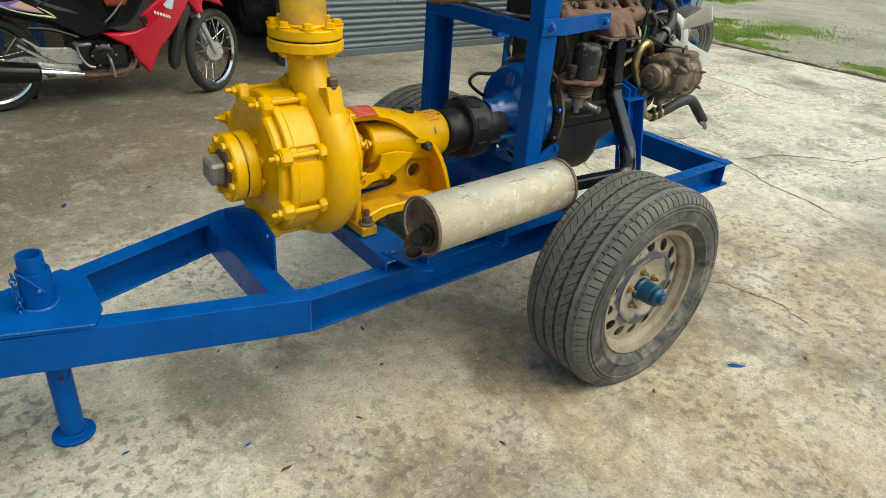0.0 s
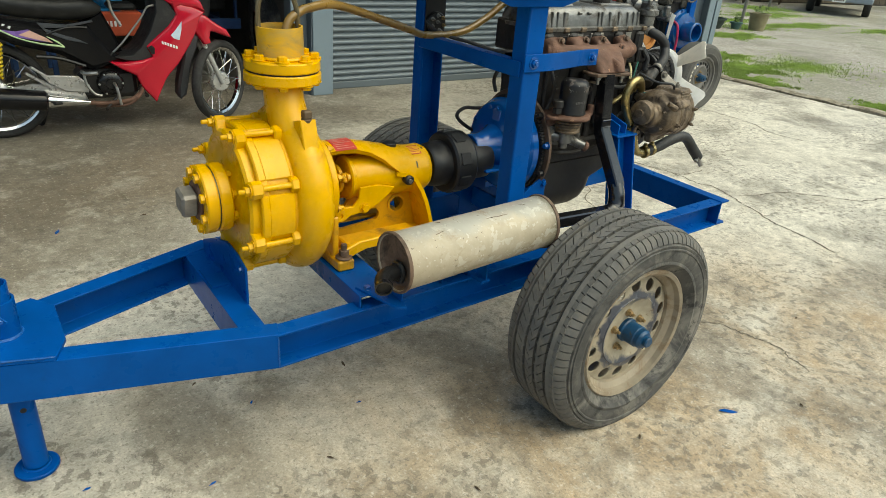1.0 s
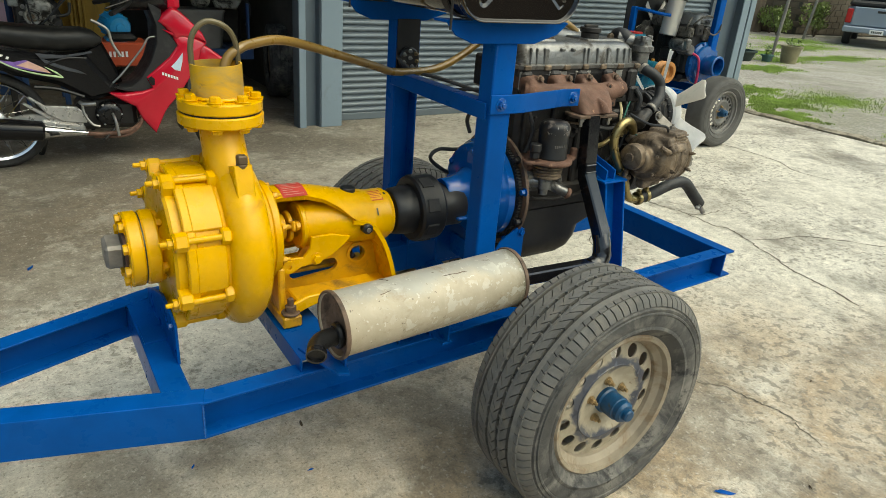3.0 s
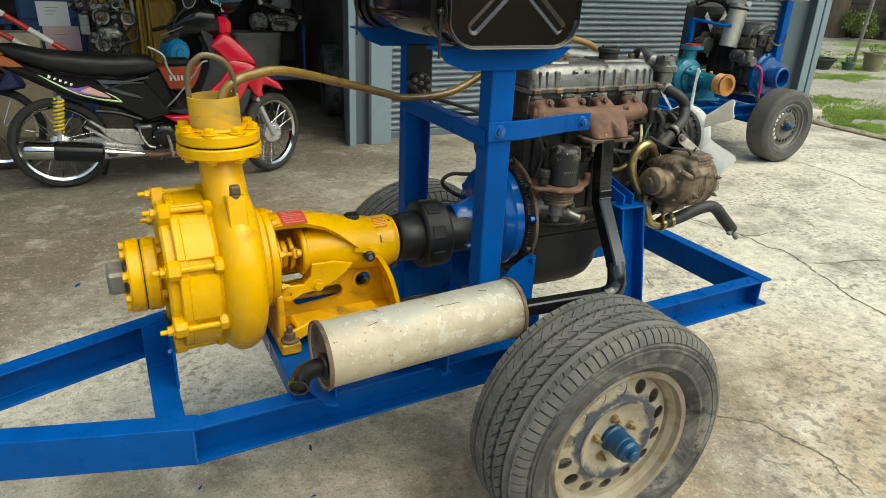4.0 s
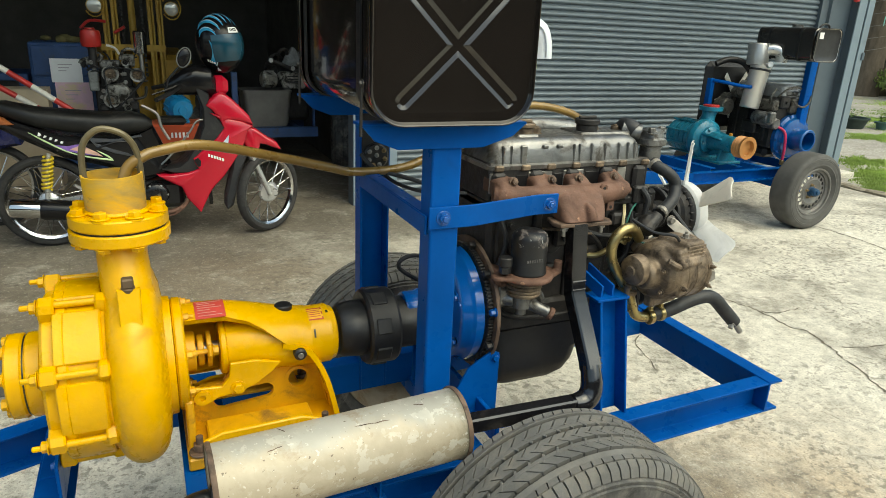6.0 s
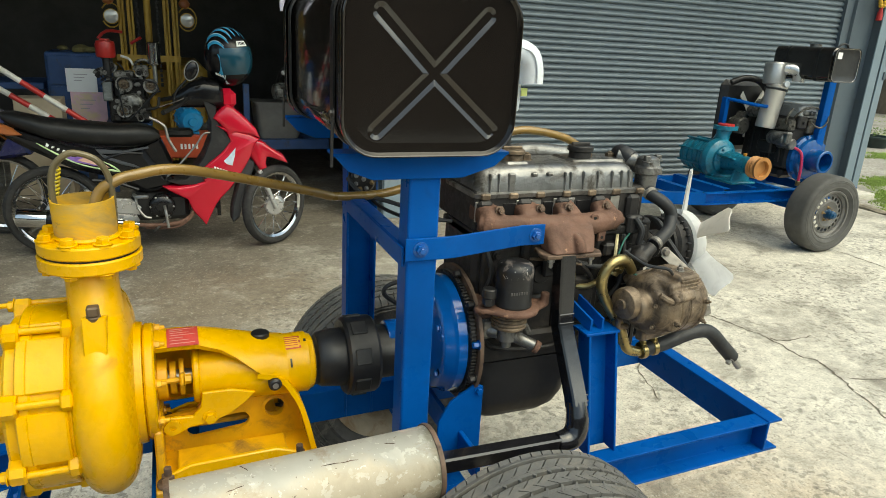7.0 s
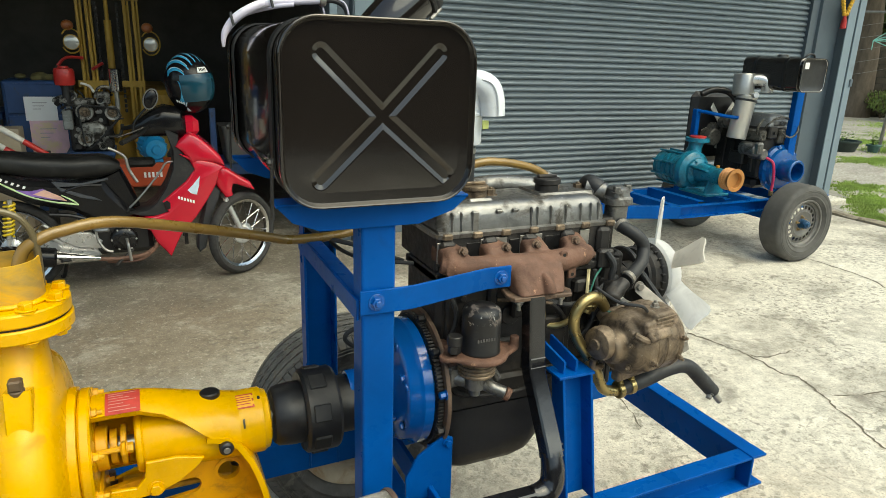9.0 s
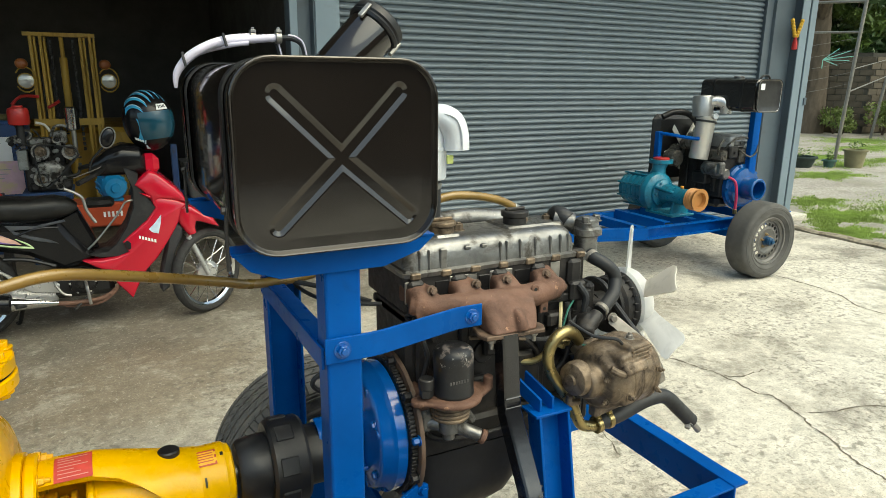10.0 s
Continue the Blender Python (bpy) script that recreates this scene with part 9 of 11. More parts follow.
ball(g, Matrix.Translation((0.47, BY - 0.27, 1.165)) @ pose(0, 0, 0, 0, 20, 0) @ Matrix.Diagonal((0.04, 0.02, 0.062, 1)), 18, 10)
part("mirror_shell", g, BIKE_BLACK, mir)
g = Geo()
tube(g, [Matrix.Translation((0.47, BY - 0.285, 1.165)) @ pose(0, 0, 0, 0, 20, 0) @ Vector((0.036 * math.cos(a), 0, 0.058 * math.sin(a))) for a in np.linspace(0, 2 * math.pi, 28)], 0.0035, 6, 1)
part("mirror_rim", g, STEEL, mir, "thin bright mirror rim")
g = Geo()
tube(g, [(0.42, BY - 0.24, 1.0), (0.38, BY - 0.26, 0.985), (0.28, BY - 0.31, 0.955)], 0.005, 6)
part("brake_lever", g, BIKE_BLACK, bike)
g = Geo()
tube(g, [(0.30, BY - 0.08, 0.50), (0.36, BY - 0.09, 0.56), (0.48, BY - 0.09, 0.70), (0.53, BY - 0.09, 0.77), (0.60, BY - 0.09, 0.775)], 0.006, 8)
part("gear_lever", g, STEEL, bike, "thin bent lever")
g = Geo()
tube(g, [(0.22, BY - 0.1, 0.87), (0.30, BY - 0.1, 0.82), (0.32, BY - 0.1, 0.74), (0.36, BY - 0.1, 0.66)], 0.009, 8)
part("child_seat_bar", g, STEEL, bike, "dull chrome tube frame")
g = Geo()
box(g, (0.31, BY - 0.09, 0.745), (0.47, BY + 0.09, 0.785), 0.018, Matrix.Identity(4))
part("child_seat", g, SEAT, bike, "small black child saddle")
# rear suspension, engine, exhaust
g = Geo()
pts = [(-0.335 + 0.03 * t / 40 + 0.026 * math.cos(t * 1.35), BY - 0.135 + 0.026 * math.sin(t * 1.35), 0.385 + 0.20 * t / 40) for t in range(41)]
tube(g, pts, 0.0075, 6, 2)
part("spring", g, SPRING_Y, bike, "yellow shock-absorber spring")
g = Geo()
cyl(g, (-0.345, BY - 0.135, 0.30), (-0.302, BY - 0.135, 0.60), 0.012, n=12)
part("shock_absorber", g, SILVER, bike)
g = Geo()
slab(g, [(-0.37, 0.30), (-0.16, 0.335), (0.10, 0.30), (0.12, 0.22), (0.06, 0.21), (-0.1, 0.26), (-0.36, 0.26)], 0.075, 0.10, Matrix.Translation((0, BY, 0)) @ XZ, 0.006)
part("swingarm", g, SILVER, bike, "silver swingarm")
g = Geo()
slab(g, [(-0.20, 0.40), (-0.185, 0.405), (-0.06, 0.32), (-0.07, 0.30)], 0.09, 0.12, Matrix.Translation((0, BY, 0)) @ XZ, 0.004)
part("footpeg_bracket", g, SILVER, bike)
g = Geo()
slab(g, [(-0.17, 0.435), (-0.155, 0.44), (-0.085, 0.385), (0.08, 0.372), (0.135, 0.315), (0.125, 0.27), (0.0, 0.285), (-0.08, 0.335), (-0.12, 0.395)], 0.10, 0.128, Matrix.Translation((0, BY, 0)) @ XZ, 0.006)
part("peg_plate", g, SILVER, bike, "bright cast footpeg plate")
g = Geo()
lathe(g, [(0, 0.05), (0.03, 0.05), (0.034, 0.044), (0.06, 0.04), (0.072, 0.03), (0.078, 0.01), (0.078, -0.02)], ax((0.255, BY - 0.10, 0.318), (0, -1, 0)), 32)
part("round_cover", g, surface("gloss_black_cover", (0.012, 0.012, 0.013), 0.25, 0.2, var=0.3, scale=14, bump=0.15), bike, "round black engine cover")
for i in range(6):
    g = Geo()
    bolt(g, (0.255 + 0.066 * math.cos(i * 1.05), BY - 0.133, 0.318 + 0.066 * math.sin(i * 1.05)), (0, -1, 0), 0.005, 0.005)
    part("bolt", g, SILVER, bike)
for name, pts, r in (("kick_lever", [(0.27, BY - 0.15, 0.325), (0.275, BY - 0.19, 0.30), (0.28, BY - 0.2, 0.25), (0.285, BY - 0.2, 0.20)], 0.009), ("foot_lever", [(0.10, BY - 0.13, 0.40), (0.12, BY - 0.17, 0.395), (0.18, BY - 0.19, 0.40)], 0.012),
                     ("brake_rod", [(0.11, BY - 0.14, 0.40), (0.115, BY - 0.15, 0.33), (0.15, BY - 0.16, 0.27), (0.19, BY - 0.16, 0.255)], 0.008), ("oil_pipe", [(0.40, BY - 0.12, 0.40), (0.43, BY - 0.13, 0.36), (0.44, BY - 0.13, 0.30)], 0.013)):
    g = Geo()
    tube(g, pts, r, 8, 4)
    part(name, g, STEEL, bike)
g = Geo()
for i in range(7):
    box(g, (0.40 + 0.016 * i, BY - 0.075, 0.27 + 0.004 * i), (0.406 + 0.016 * i, BY + 0.07, 0.40 + 0.004 * i), 0.002)
part("cooling_fins", g, ALU_DIRTY, bike)
g = Geo()
box(g, (0.08, BY - 0.10, 0.22), (0.42, BY + 0.1, 0.40), 0.03)
cyl(g, (0.36, BY, 0.30), (0.50, BY, 0.33), 0.065, n=20)
part("engine", g, surface("black_engine", (0.02, 0.02, 0.021), 0.38, 0.3, var=0.3, scale=14, bump=0.2), bike, "black engine with a round side cover")
g = Geo()
tube(g, [(0.46, BY - 0.06, 0.29), (0.42, BY - 0.12, 0.245), (0.34, BY - 0.15, 0.212), (0.2, BY - 0.155, 0.206), (0.1, BY - 0.155, 0.217)], 0.014, 10, 5)
tube(g, [(0.44, BY - 0.13, 0.29), (0.41, BY - 0.14, 0.235), (0.32, BY - 0.145, 0.185), (0.15, BY - 0.14, 0.19)], 0.01, 8, 5)
pp = part("exhaust_pipe", g, RUST, bike, "brown exhaust pipe")
g = Geo()
lathe(g, [(0.014, 0), (0.018, 0.03), (0.040, 0.215), (0.044, 0.225), (0.044, 0.24)], ax((0.12, BY - 0.155, 0.217), (-1, 0, 0.117)), 20)
part("chrome_cone", g, CHROME, pp, "chrome cone")
g = Geo()
lathe(g, [(0.04, 0.498), (0.056, 0.50), (0.056, 0.645), (0.05, 0.655), (0.024, 0.655), (0.024, 0.6)], ax((0.12, BY - 0.155, 0.217), (-1, 0, 0.117)), 24)
part("end_sleeve", g, CHROME, pp, "chrome end sleeve")
g = Geo()
lathe(g, [(0, 0.225), (0.04, 0.225), (0.058, 0.24), (0.062, 0.48), (0.055, 0.504)], ax((0.12, BY - 0.155, 0.217), (-1, 0, 0.117)), 24)
part("silencer", g, BIKE_BLACK, pp, "black silencer")
for pts, r in (([(0.30, BY - 0.12, 0.25), (0.22, BY - 0.17, 0.19), (0.20, BY - 0.2, 0.18)], 0.009), ([(0.02, BY - 0.12, 0.22), (-0.03, BY - 0.17, 0.23), (-0.08, BY - 0.22, 0.24)], 0.011)):
    g = Geo()
    tube(g, pts, r, 8)
    part("foot_peg", g, IRON, bike)
panel("rear_fender", [(-0.64, 0.80), (-0.56, 0.72), (-0.66, 0.55), (-0.72, 0.50), (-0.74, 0.52)], 0.06, BIKE_BLACK, "", 0.01)
g = Geo()
box(g, (-0.68, BY - 0.13, 0.78), (-0.58, BY - 0.07, 0.83), 0.015)
part("turn_signal", g, surface("orange_lens", (0.6, 0.16, 0.02), 0.25, var=0.1), bike, "orange turn signal")
g = Geo()
tube(g, [(-0.05, BY + 0.1, 0.28), (-0.12, BY + 0.2, 0.03), (-0.14, BY + 0.23, 0.005)], 0.012, 8)
part("side_stand", g, IRON, bike)

# ---- helmet on the handlebar ----
helmet = thing("helmet", (0.69, 3.3, 1.06), "black full-face helmet with light blue stripes", "helmet")
HC = Vector((0.70, BY - 0.03, 1.238))
HM = Matrix.Translation(HC) @ pose(0, 0, 0, 4, -4, -56)
HR = (0.152, 0.134, 0.178)
g = Geo()
ball(g, HM @ Matrix.Diagonal((*HR, 1)), 40, 24)
shell = part("shell", g, BIKE_BLACK, helmet)
LIGHT_BLUE = surface("light_blue_paint", (0.04, 0.33, 0.58), 0.25, var=0.12, coat=0.4)


def helmet_patch(name, u0, u1, v0, v1, mat, grow=1.012, label="", taper=1.0):
    """A patch of the shell: u turns round it, v runs from the base to the crown."""
    g = Geo()
    ru, rv = 10, 8
    verts = []
    for lift_ in (grow, grow - 0.02):
        for j in range(rv + 1):
            v = v0 + (v1 - v0) * j / rv
            k = 1 + (taper - 1) * j / rv
            mid = (u0 + u1) / 2
            for i in range(ru + 1):
                u = mid + (u0 - mid + (u1 - u0) * i / ru) * k
                cu, cv = radians(u), radians(v)
                verts.append((HR[0] * lift_ * math.cos(cv) * math.cos(cu), HR[1] * lift_ * math.cos(cv) * math.sin(cu), HR[2] * lift_ * math.sin(cv)))
    faces = []
    w = ru + 1
    o = w * (rv + 1)
    for j in range(rv):
        for i in range(ru):
            a = j * w + i
            faces += [[a, a + 1, a + w + 1, a + w], [o + a, o + a + w, o + a + w + 1, o + a + 1]]
    for i in range(ru):
        faces += [[i, o + i, o + i + 1, i + 1], [rv * w + i, rv * w + i + 1, o + rv * w + i + 1, o + rv * w + i]]
    for j in range(rv):
        faces += [[j * w, (j + 1) * w, o + (j + 1) * w, o + j * w], [j * w + ru, o + j * w + ru, o + (j + 1) * w + ru, (j + 1) * w + ru]]
    g.add(verts, faces, HM)
    part(name, g, mat, shell, label)


helmet_patch("visor", -62, 62, -34, 18, surface("tinted_visor", (0.006, 0.05, 0.08), 0.2, var=0.1, bump=0, coat=0.2), 1.03, "dark blue tinted visor")
PALE = surface("pale_blue_line", (0.5, 0.66, 0.74), 0.25, var=0.1, coat=0.4)


def helmet_stripe(name, phi, th0, th1, w0, w1, mat, grow, label):
    """A pointed flash that runs from the brow back over the crown."""
    g = Geo()
    rings = []
    for i in range(15):
        k = i / 14
        th = radians(th0 + (th1 - th0) * k)
        wd = w0 + (w1 - w0) * k
        row = []
        for lift_, sg in ((grow, (-1, -0.5, 0, 0.5, 1)), (grow - 0.02, (1, 0.5, 0, -0.5, -1))):
            for q in sg:
                ph = radians(phi[0] + (phi[1] - phi[0]) * k + wd * q)
                row.append(HM @ Vector((HR[0] * lift_ * math.cos(th) * math.cos(ph), HR[1] * lift_ * math.sin(ph), HR[2] * lift_ * math.sin(th) * math.cos(ph))))
        rings.append(row)
    loft(g, rings)
    part(name, g, mat, shell, label)


for phi, th0, th1, w0, w1 in (((-46, -66), 26, 112, 0.8, 6.5), ((-32, -46), 34, 122, 0.8, 6.0), ((-19, -27), 40, 130, 0.8, 5.5), ((-6, -8), 44, 132, 0.8, 5.0), ((9, 12), 44, 130, 0.8, 5.0), ((24, 32), 40, 124, 0.8, 5.0)):
    helmet_stripe("stripe", phi, th0, th1, w0, w1, LIGHT_BLUE, 1.008, "pointed light blue flash")
    helmet_stripe("stripe_edge", (phi[0] + 1.5, phi[1] + w1 + 0.8), th0 + 8, th1 - 14, 0.3, 1.3, PALE, 1.009, "thin pale line")
helmet_stripe("side_flash", (-66, -50), 20, -66, 0.6, 7.0, LIGHT_BLUE, 1.01, "light blue side flash")
helmet_stripe("flash_edge", (-58, -40), 0, -66, 0.3, 1.6, PALE, 1.012, "pale edge line")
for i in range(4):
    helmet_patch("lettering_bar", -86 + 6 * i, -82 + 6 * i, -33 - 2 * i, -28 - 2 * i, WHITE_PLASTIC, 1.022, "white lettering bar")
helmet_patch("badge", -17, 17, 20, 31, WHITE_PLASTIC, 1.036, "white oval badge", 0.8)
for i in range(5):
    helmet_patch("badge_bar", -11 + 4.6 * i, -8.4 + 4.6 * i, 23, 28.5, BIKE_BLACK, 1.042, "dark lettering bar")
for u, v0, v1 in ((-62, -62, -50),):
    helmet_patch("chin_mark", u - 9, u + 7, v0, v1, PALE, 1.012, "pale pointed chin mark", 0.15)

# ---- the second motorcycle, half hidden behind ----
bike2 = thing("parked_motorcycle", (-0.9, 3.95, 0), "dark blue motorcycle parked half hidden behind the red one", "motorcycle")
g = Geo()
m = Matrix.Translation((-0.72, 3.95, 0.28)) @ pose(0, 0, 0, 90, 0, 0)
lathe(g, [(0.23, 0.02), (0.25, 0.035), (0.275, 0.025), (0.28, 0.0), (0.275, -0.025), (0.25, -0.035), (0.23, -0.02)], m, 44)
part("tyre", g, BIKE_TYRE, bike2)
g = Geo()
lathe(g, [(0.235, 0.02), (0.215, 0.012), (0.215, -0.012), (0.235, -0.02)], m, 40)
part("rim", g, CHROME, bike2)
for i in range(16):
    a = 2 * math.pi * i / 16
    g = Geo()
    tube(g, [m @ Vector((0.05 * math.cos(a), 0.05 * math.sin(a), 0.02)), m @ Vector((0.22 * math.cos(a + 0.3), 0.22 * math.sin(a + 0.3), 0))], 0.0025, 5, 1)
    part("spoke", g, CHROME, bike2)
g = Geo()
slab(g, [(-0.52, 0.55), (-0.60, 0.78), (-0.75, 0.86), (-1.5, 0.80), (-1.5, 0.55), (-1.0, 0.42), (-0.8, 0.5)], -0.1, 0.1, Matrix.Translation((0, 3.95, 0)) @ XZ, 0.03)
part("bodywork", g, surface("deep_blue_bodywork", (0.01, 0.015, 0.1), 0.25, var=0.1, coat=0.4), bike2)
g = Geo()
box(g, (-0.62, 3.80, 0.74), (-0.50, 3.87, 0.80), 0.02)
part("turn_signal", g, surface("orange_lens_far", (0.6, 0.18, 0.02), 0.25, var=0.1), bike2, "orange turn signal")
g = Geo()
m2 = Matrix.Translation((-1.9, 3.95, 0.28)) @ pose(0, 0, 0, 90, 0, 0)
lathe(g, [(0.23, 0.02), (0.25, 0.035), (0.275, 0.025), (0.28, 0.0), (0.275, -0.025), (0.25, -0.035), (0.23, -0.02)], m2, 44)
part("tyre", g, BIKE_TYRE, bike2)

# ---- the second pump trailer by the shutter ----
ft = thing("pump_trailer", (4.9, 2.9, 0), "second blue pump trailer parked by the roller shutter", "trailer")
OLD_TYRE = surface("bald_tyre", (0.085, 0.083, 0.078), 0.8, var=0.2, scale=6, bump=0.15)
OLD_WHEEL = surface("dull_grey_wheel", (0.16, 0.155, 0.145), 0.55, 0.3, var=0.25, scale=12, bump=0.2)
make_wheel(ft, (5.10, 2.36, 0.298), -1, 0.302, 0.20, 0.178, OLD_WHEEL, 20, True, (OLD_TYRE, OLD_TYRE), HUB_BLUE)
make_wheel(ft, (5.10, 3.46, 0.298), 1, 0.302, 0.20, 0.178, OLD_WHEEL, 20, True, (OLD_TYRE, OLD_TYRE), HUB_BLUE)
ZF = 0.43
for y in (2.58, 3.19):
    g = Geo()
    beam(g, channel(0.09, 0.05, 0.007, 1 if y < 2.9 else -1), (4.12, y + (0.05 if y < 2.9 else 0.0), ZF), (5.75, y + (0.05 if y < 2.9 else 0.0), ZF))
    part("rail", g, BLUE, ft)
for s in (-1, 1):
    g = Geo()
    beam(g, channel(0.09, 0.05, 0.006, -s), (4.13, 2.91 + s * 0.33, ZF), (3.25, 2.91 + s * 0.04, ZF))
    part("tongue_beam", g, BLUE, ft)
for x in (4.10, 4.34, 4.62, 4.92, 5.4, 5.7):
    g = Geo()
    beam(g, channel(0.07, 0.06, 0.006, 1), (x, 2.632, ZF + (0.02 if 4.3 < x < 4.7 else 0)), (x, 3.19, ZF + (0.02 if 4.3 < x < 4.7 else 0)))
    part("crossmember", g, BLUE, ft)
g = Geo()
box(g, (5.07, 2.42, 0.26), (5.13, 3.4, 0.32), 0.004)
part("axle", g, BLUE, ft)
g = Geo()
cyl(g, (3.4, 2.91, 0.0), (3.4, 2.91, 0.5), 0.03, n=16)
cyl(g, (3.4, 2.91, 0.0), (3.4, 2.91, 0.012), 0.06, n=20)
part("jack_leg", g, BLUE, ft)
for x, y in ((5.36, 2.73), (5.22, 3.14), (4.72, 3.14)):
    g = Geo()
    w = 0.04 if x > 5 else 0.022
    box(g, (x - w, y - 0.02, ZF - 0.02), (x + w, y + 0.03, 1.27 if x > 5 else 1.09), 0.004)
    part("post", g, BLUE, ft)
g = Geo()
tube(g, [(4.72, 3.13, 1.075), (4.75, 3.06, 1.07), (4.84, 2.96, 1.05), (4.93, 2.91, 1.04)], 0.014, 8)
part("brace", g, BLUE, ft)

tp = thing("water_pump", (4.5, 2.9, 0.45), "teal multistage centrifugal pump with an orange belt pulley", "pump")
PM = Matrix.Translation((4.50, 3.24, 0.61)) @ Matrix(((1, 0, 0, 0), (0, 0, -1, 0), (0, 1, 0, 0), (0, 0, 0, 1)))  # local z runs to -y


def far_part(name, prof, mat, label="", n=32):
    g = Geo()
    lathe(g, prof, PM, n)
    return part(name, g, mat, tp, label)


far_part("suction_cover", [(0, 0), (0.11, 0.0), (0.125, 0.02), (0.125, 0.05), (0.11, 0.06)], TEAL)
for i in range(4):
    z = 0.06 + 0.055 * i
    far_part("stage_ring", [(0.11, z), (0.13, z + 0.004), (0.135, z + 0.025), (0.13, z + 0.047), (0.11, z + 0.053)], TEAL)
far_part("volute", [(0.1, 0.27), (0.14, 0.275), (0.158, 0.295), (0.162, 0.325), (0.155, 0.36), (0.13, 0.382), (0.08, 0.39), (0, 0.39)], TEAL)
far_part("bearing_bracket", [(0, 0.39), (0.11, 0.39), (0.11, 0.41), (0.075, 0.43), (0.06, 0.52), (0.066, 0.58), (0.066, 0.66), (0.03, 0.67), (0, 0.67)], TEAL)
far_part("shaft", [(0.018, 0.66), (0.018, 0.72)], STEEL)
far_part("belt_pulley", [(0.0, 0.70), (0.03, 0.70), (0.085, 0.70), (0.075, 0.712), (0.085, 0.724), (0.075, 0.736), (0.085, 0.748), (0.075, 0.76), (0.085, 0.772), (0.088, 0.79), (0.06, 0.79), (0.055, 0.76), (0.02, 0.76), (0, 0.76)], surface("orange_pulley", (0.42, 0.19, 0.055), 0.5, 0.1, var=0.15), "orange-brown grooved pulley")
for i in range(8):
    a = radians(22.5 + 45 * i)
    g = Geo()
    cyl(g, PM @ Vector((0.14 * math.cos(a), 0.14 * math.sin(a), 0.01)), PM @ Vector((0.14 * math.cos(a), 0.14 * math.sin(a), 0.30)), 0.008, n=8)
    part("tie_rod", g, TEAL, tp)
g = Geo()
rings = [[(cx + r * math.cos(t), 2.96 + r * math.sin(t), z) for t in np.linspace(0, 2 * math.pi, 24, endpoint=False)] for z, cx, r in ((0.635, 4.52, 0.085), (0.72, 4.535, 0.07), (0.80, 4.56, 0.055), (0.832, 4.57, 0.062), (0.838, 4.575, 0.095), (0.868, 4.575, 0.095))]
loft(g, rings)
part("discharge_neck", g, TEAL, tp)
g = Geo()
cyl(g, (4.575, 2.96, 0.866), (4.575, 2.96, 0.883), 0.066, n=24)
part("flange_cap", g, RED_PLASTIC, tp, "red flange cap")
g = Geo()
box(g, (4.40, 2.62, 0.452), (4.64, 2.92, 0.47), 0.004)
slab(g, [(-0.1, 0), (0.1, 0), (0.05, 0.16), (-0.05, 0.16)], 0, 0.02, Matrix.Translation((4.52, 2.66, 0.465)) @ Matrix(((1, 0, 0, 0), (0, 0, 1, 0), (0, 1, 0, 0), (0, 0, 0, 1)), ), 0.003)
slab(g, [(-0.1, 0), (0.1, 0), (0.05, 0.16), (-0.05, 0.16)], 0, 0.02, Matrix.Translation((4.52, 2.86, 0.465)) @ Matrix(((1, 0, 0, 0), (0, 0, 1, 0), (0, 1, 0, 0), (0, 0, 0, 1)), ), 0.003)
part("pump_foot", g, TEAL, tp)
for a in (30, 150, 270):
    g = Geo()
    q = PM @ pose(0, 0, 0, 0, 0, a)
    slab(g, [(0.06, 0.40), (0.115, 0.395), (0.12, 0.42), (0.085, 0.56), (0.06, 0.57)], -0.008, 0.008, q @ Matrix(((1, 0, 0, 0), (0, 0, 1, 0), (0, 1, 0, 0), (0, 0, 0, 1))), 0.002)
    part("bracket_arm", g, TEAL, tp)
for i in range(6):
    g = Geo()
    a = radians(60 * i)
    bolt(g, PM @ Vector((0.095 * math.cos(a), 0.095 * math.sin(a), 0.41)), (0, -1, 0), 0.011, 0.012, True, 0.012)
    part("bolt", g, TEAL, tp)
g = Geo()
cyl(g, PM @ Vector((0, 0.066, 0.60)), PM @ Vector((0, 0.085, 0.60)), 0.014, n=12)
part("filler_cap", g, surface("orange_cap", (0.6, 0.25, 0.03), 0.4, var=0.1), tp, "small orange cap")

DEEP_BLUE = surface("deep_blue_gloss", (0.001, 0.082, 0.30), 0.22, var=0.3, scale=14, bump=0.4, bscale=40, coat=0.4)
FAR_GREY = surface("grimy_grey_metal", (0.15, 0.14, 0.12), 0.5, 0.4, var=0.4, scale=18, bump=0.6, bscale=80, dirt=(0.04, 0.036, 0.03), dirt_lo=0.45, dirt_hi=0.62, dirt_scale=18)
LIGHT_GREY = surface("pale_grey_casting", (0.34, 0.34, 0.33), 0.45, 0.4, var=0.25, scale=14, bump=0.4, dirt=(0.14, 0.13, 0.12), dirt_lo=0.52, dirt_hi=0.7)
fe = thing("diesel_engine", (5.12, 2.95, 0.45), "grey-black diesel engine with a blue bell housing on the second trailer", "engine")
g = Geo()
box(g, (4.98, 2.70, 0.55), (5.26, 3.18, 0.97), 0.02)
for i in range(4):
    box(g, (4.965, 2.76 + 0.1 * i, 0.6), (4.985, 2.80 + 0.1 * i, 0.95), 0.006)
part("engine_block", g, IRON, fe, "oily black block")
g = Geo()
box(g, (5.0, 2.74, 0.46), (5.24, 3.14, 0.56), 0.03)
part("oil_pan", g, PAN, fe)
g = Geo()
rings = [[(p[0], p[1], z) for p in rounded(w, d, 0.03, 4, 5.12, 2.94)] for z, w, d in ((0.97, 0.2, 0.5), (1.0, 0.2, 0.5), (1.055, 0.18, 0.48), (1.07, 0.14, 0.44))]
loft(g, rings)
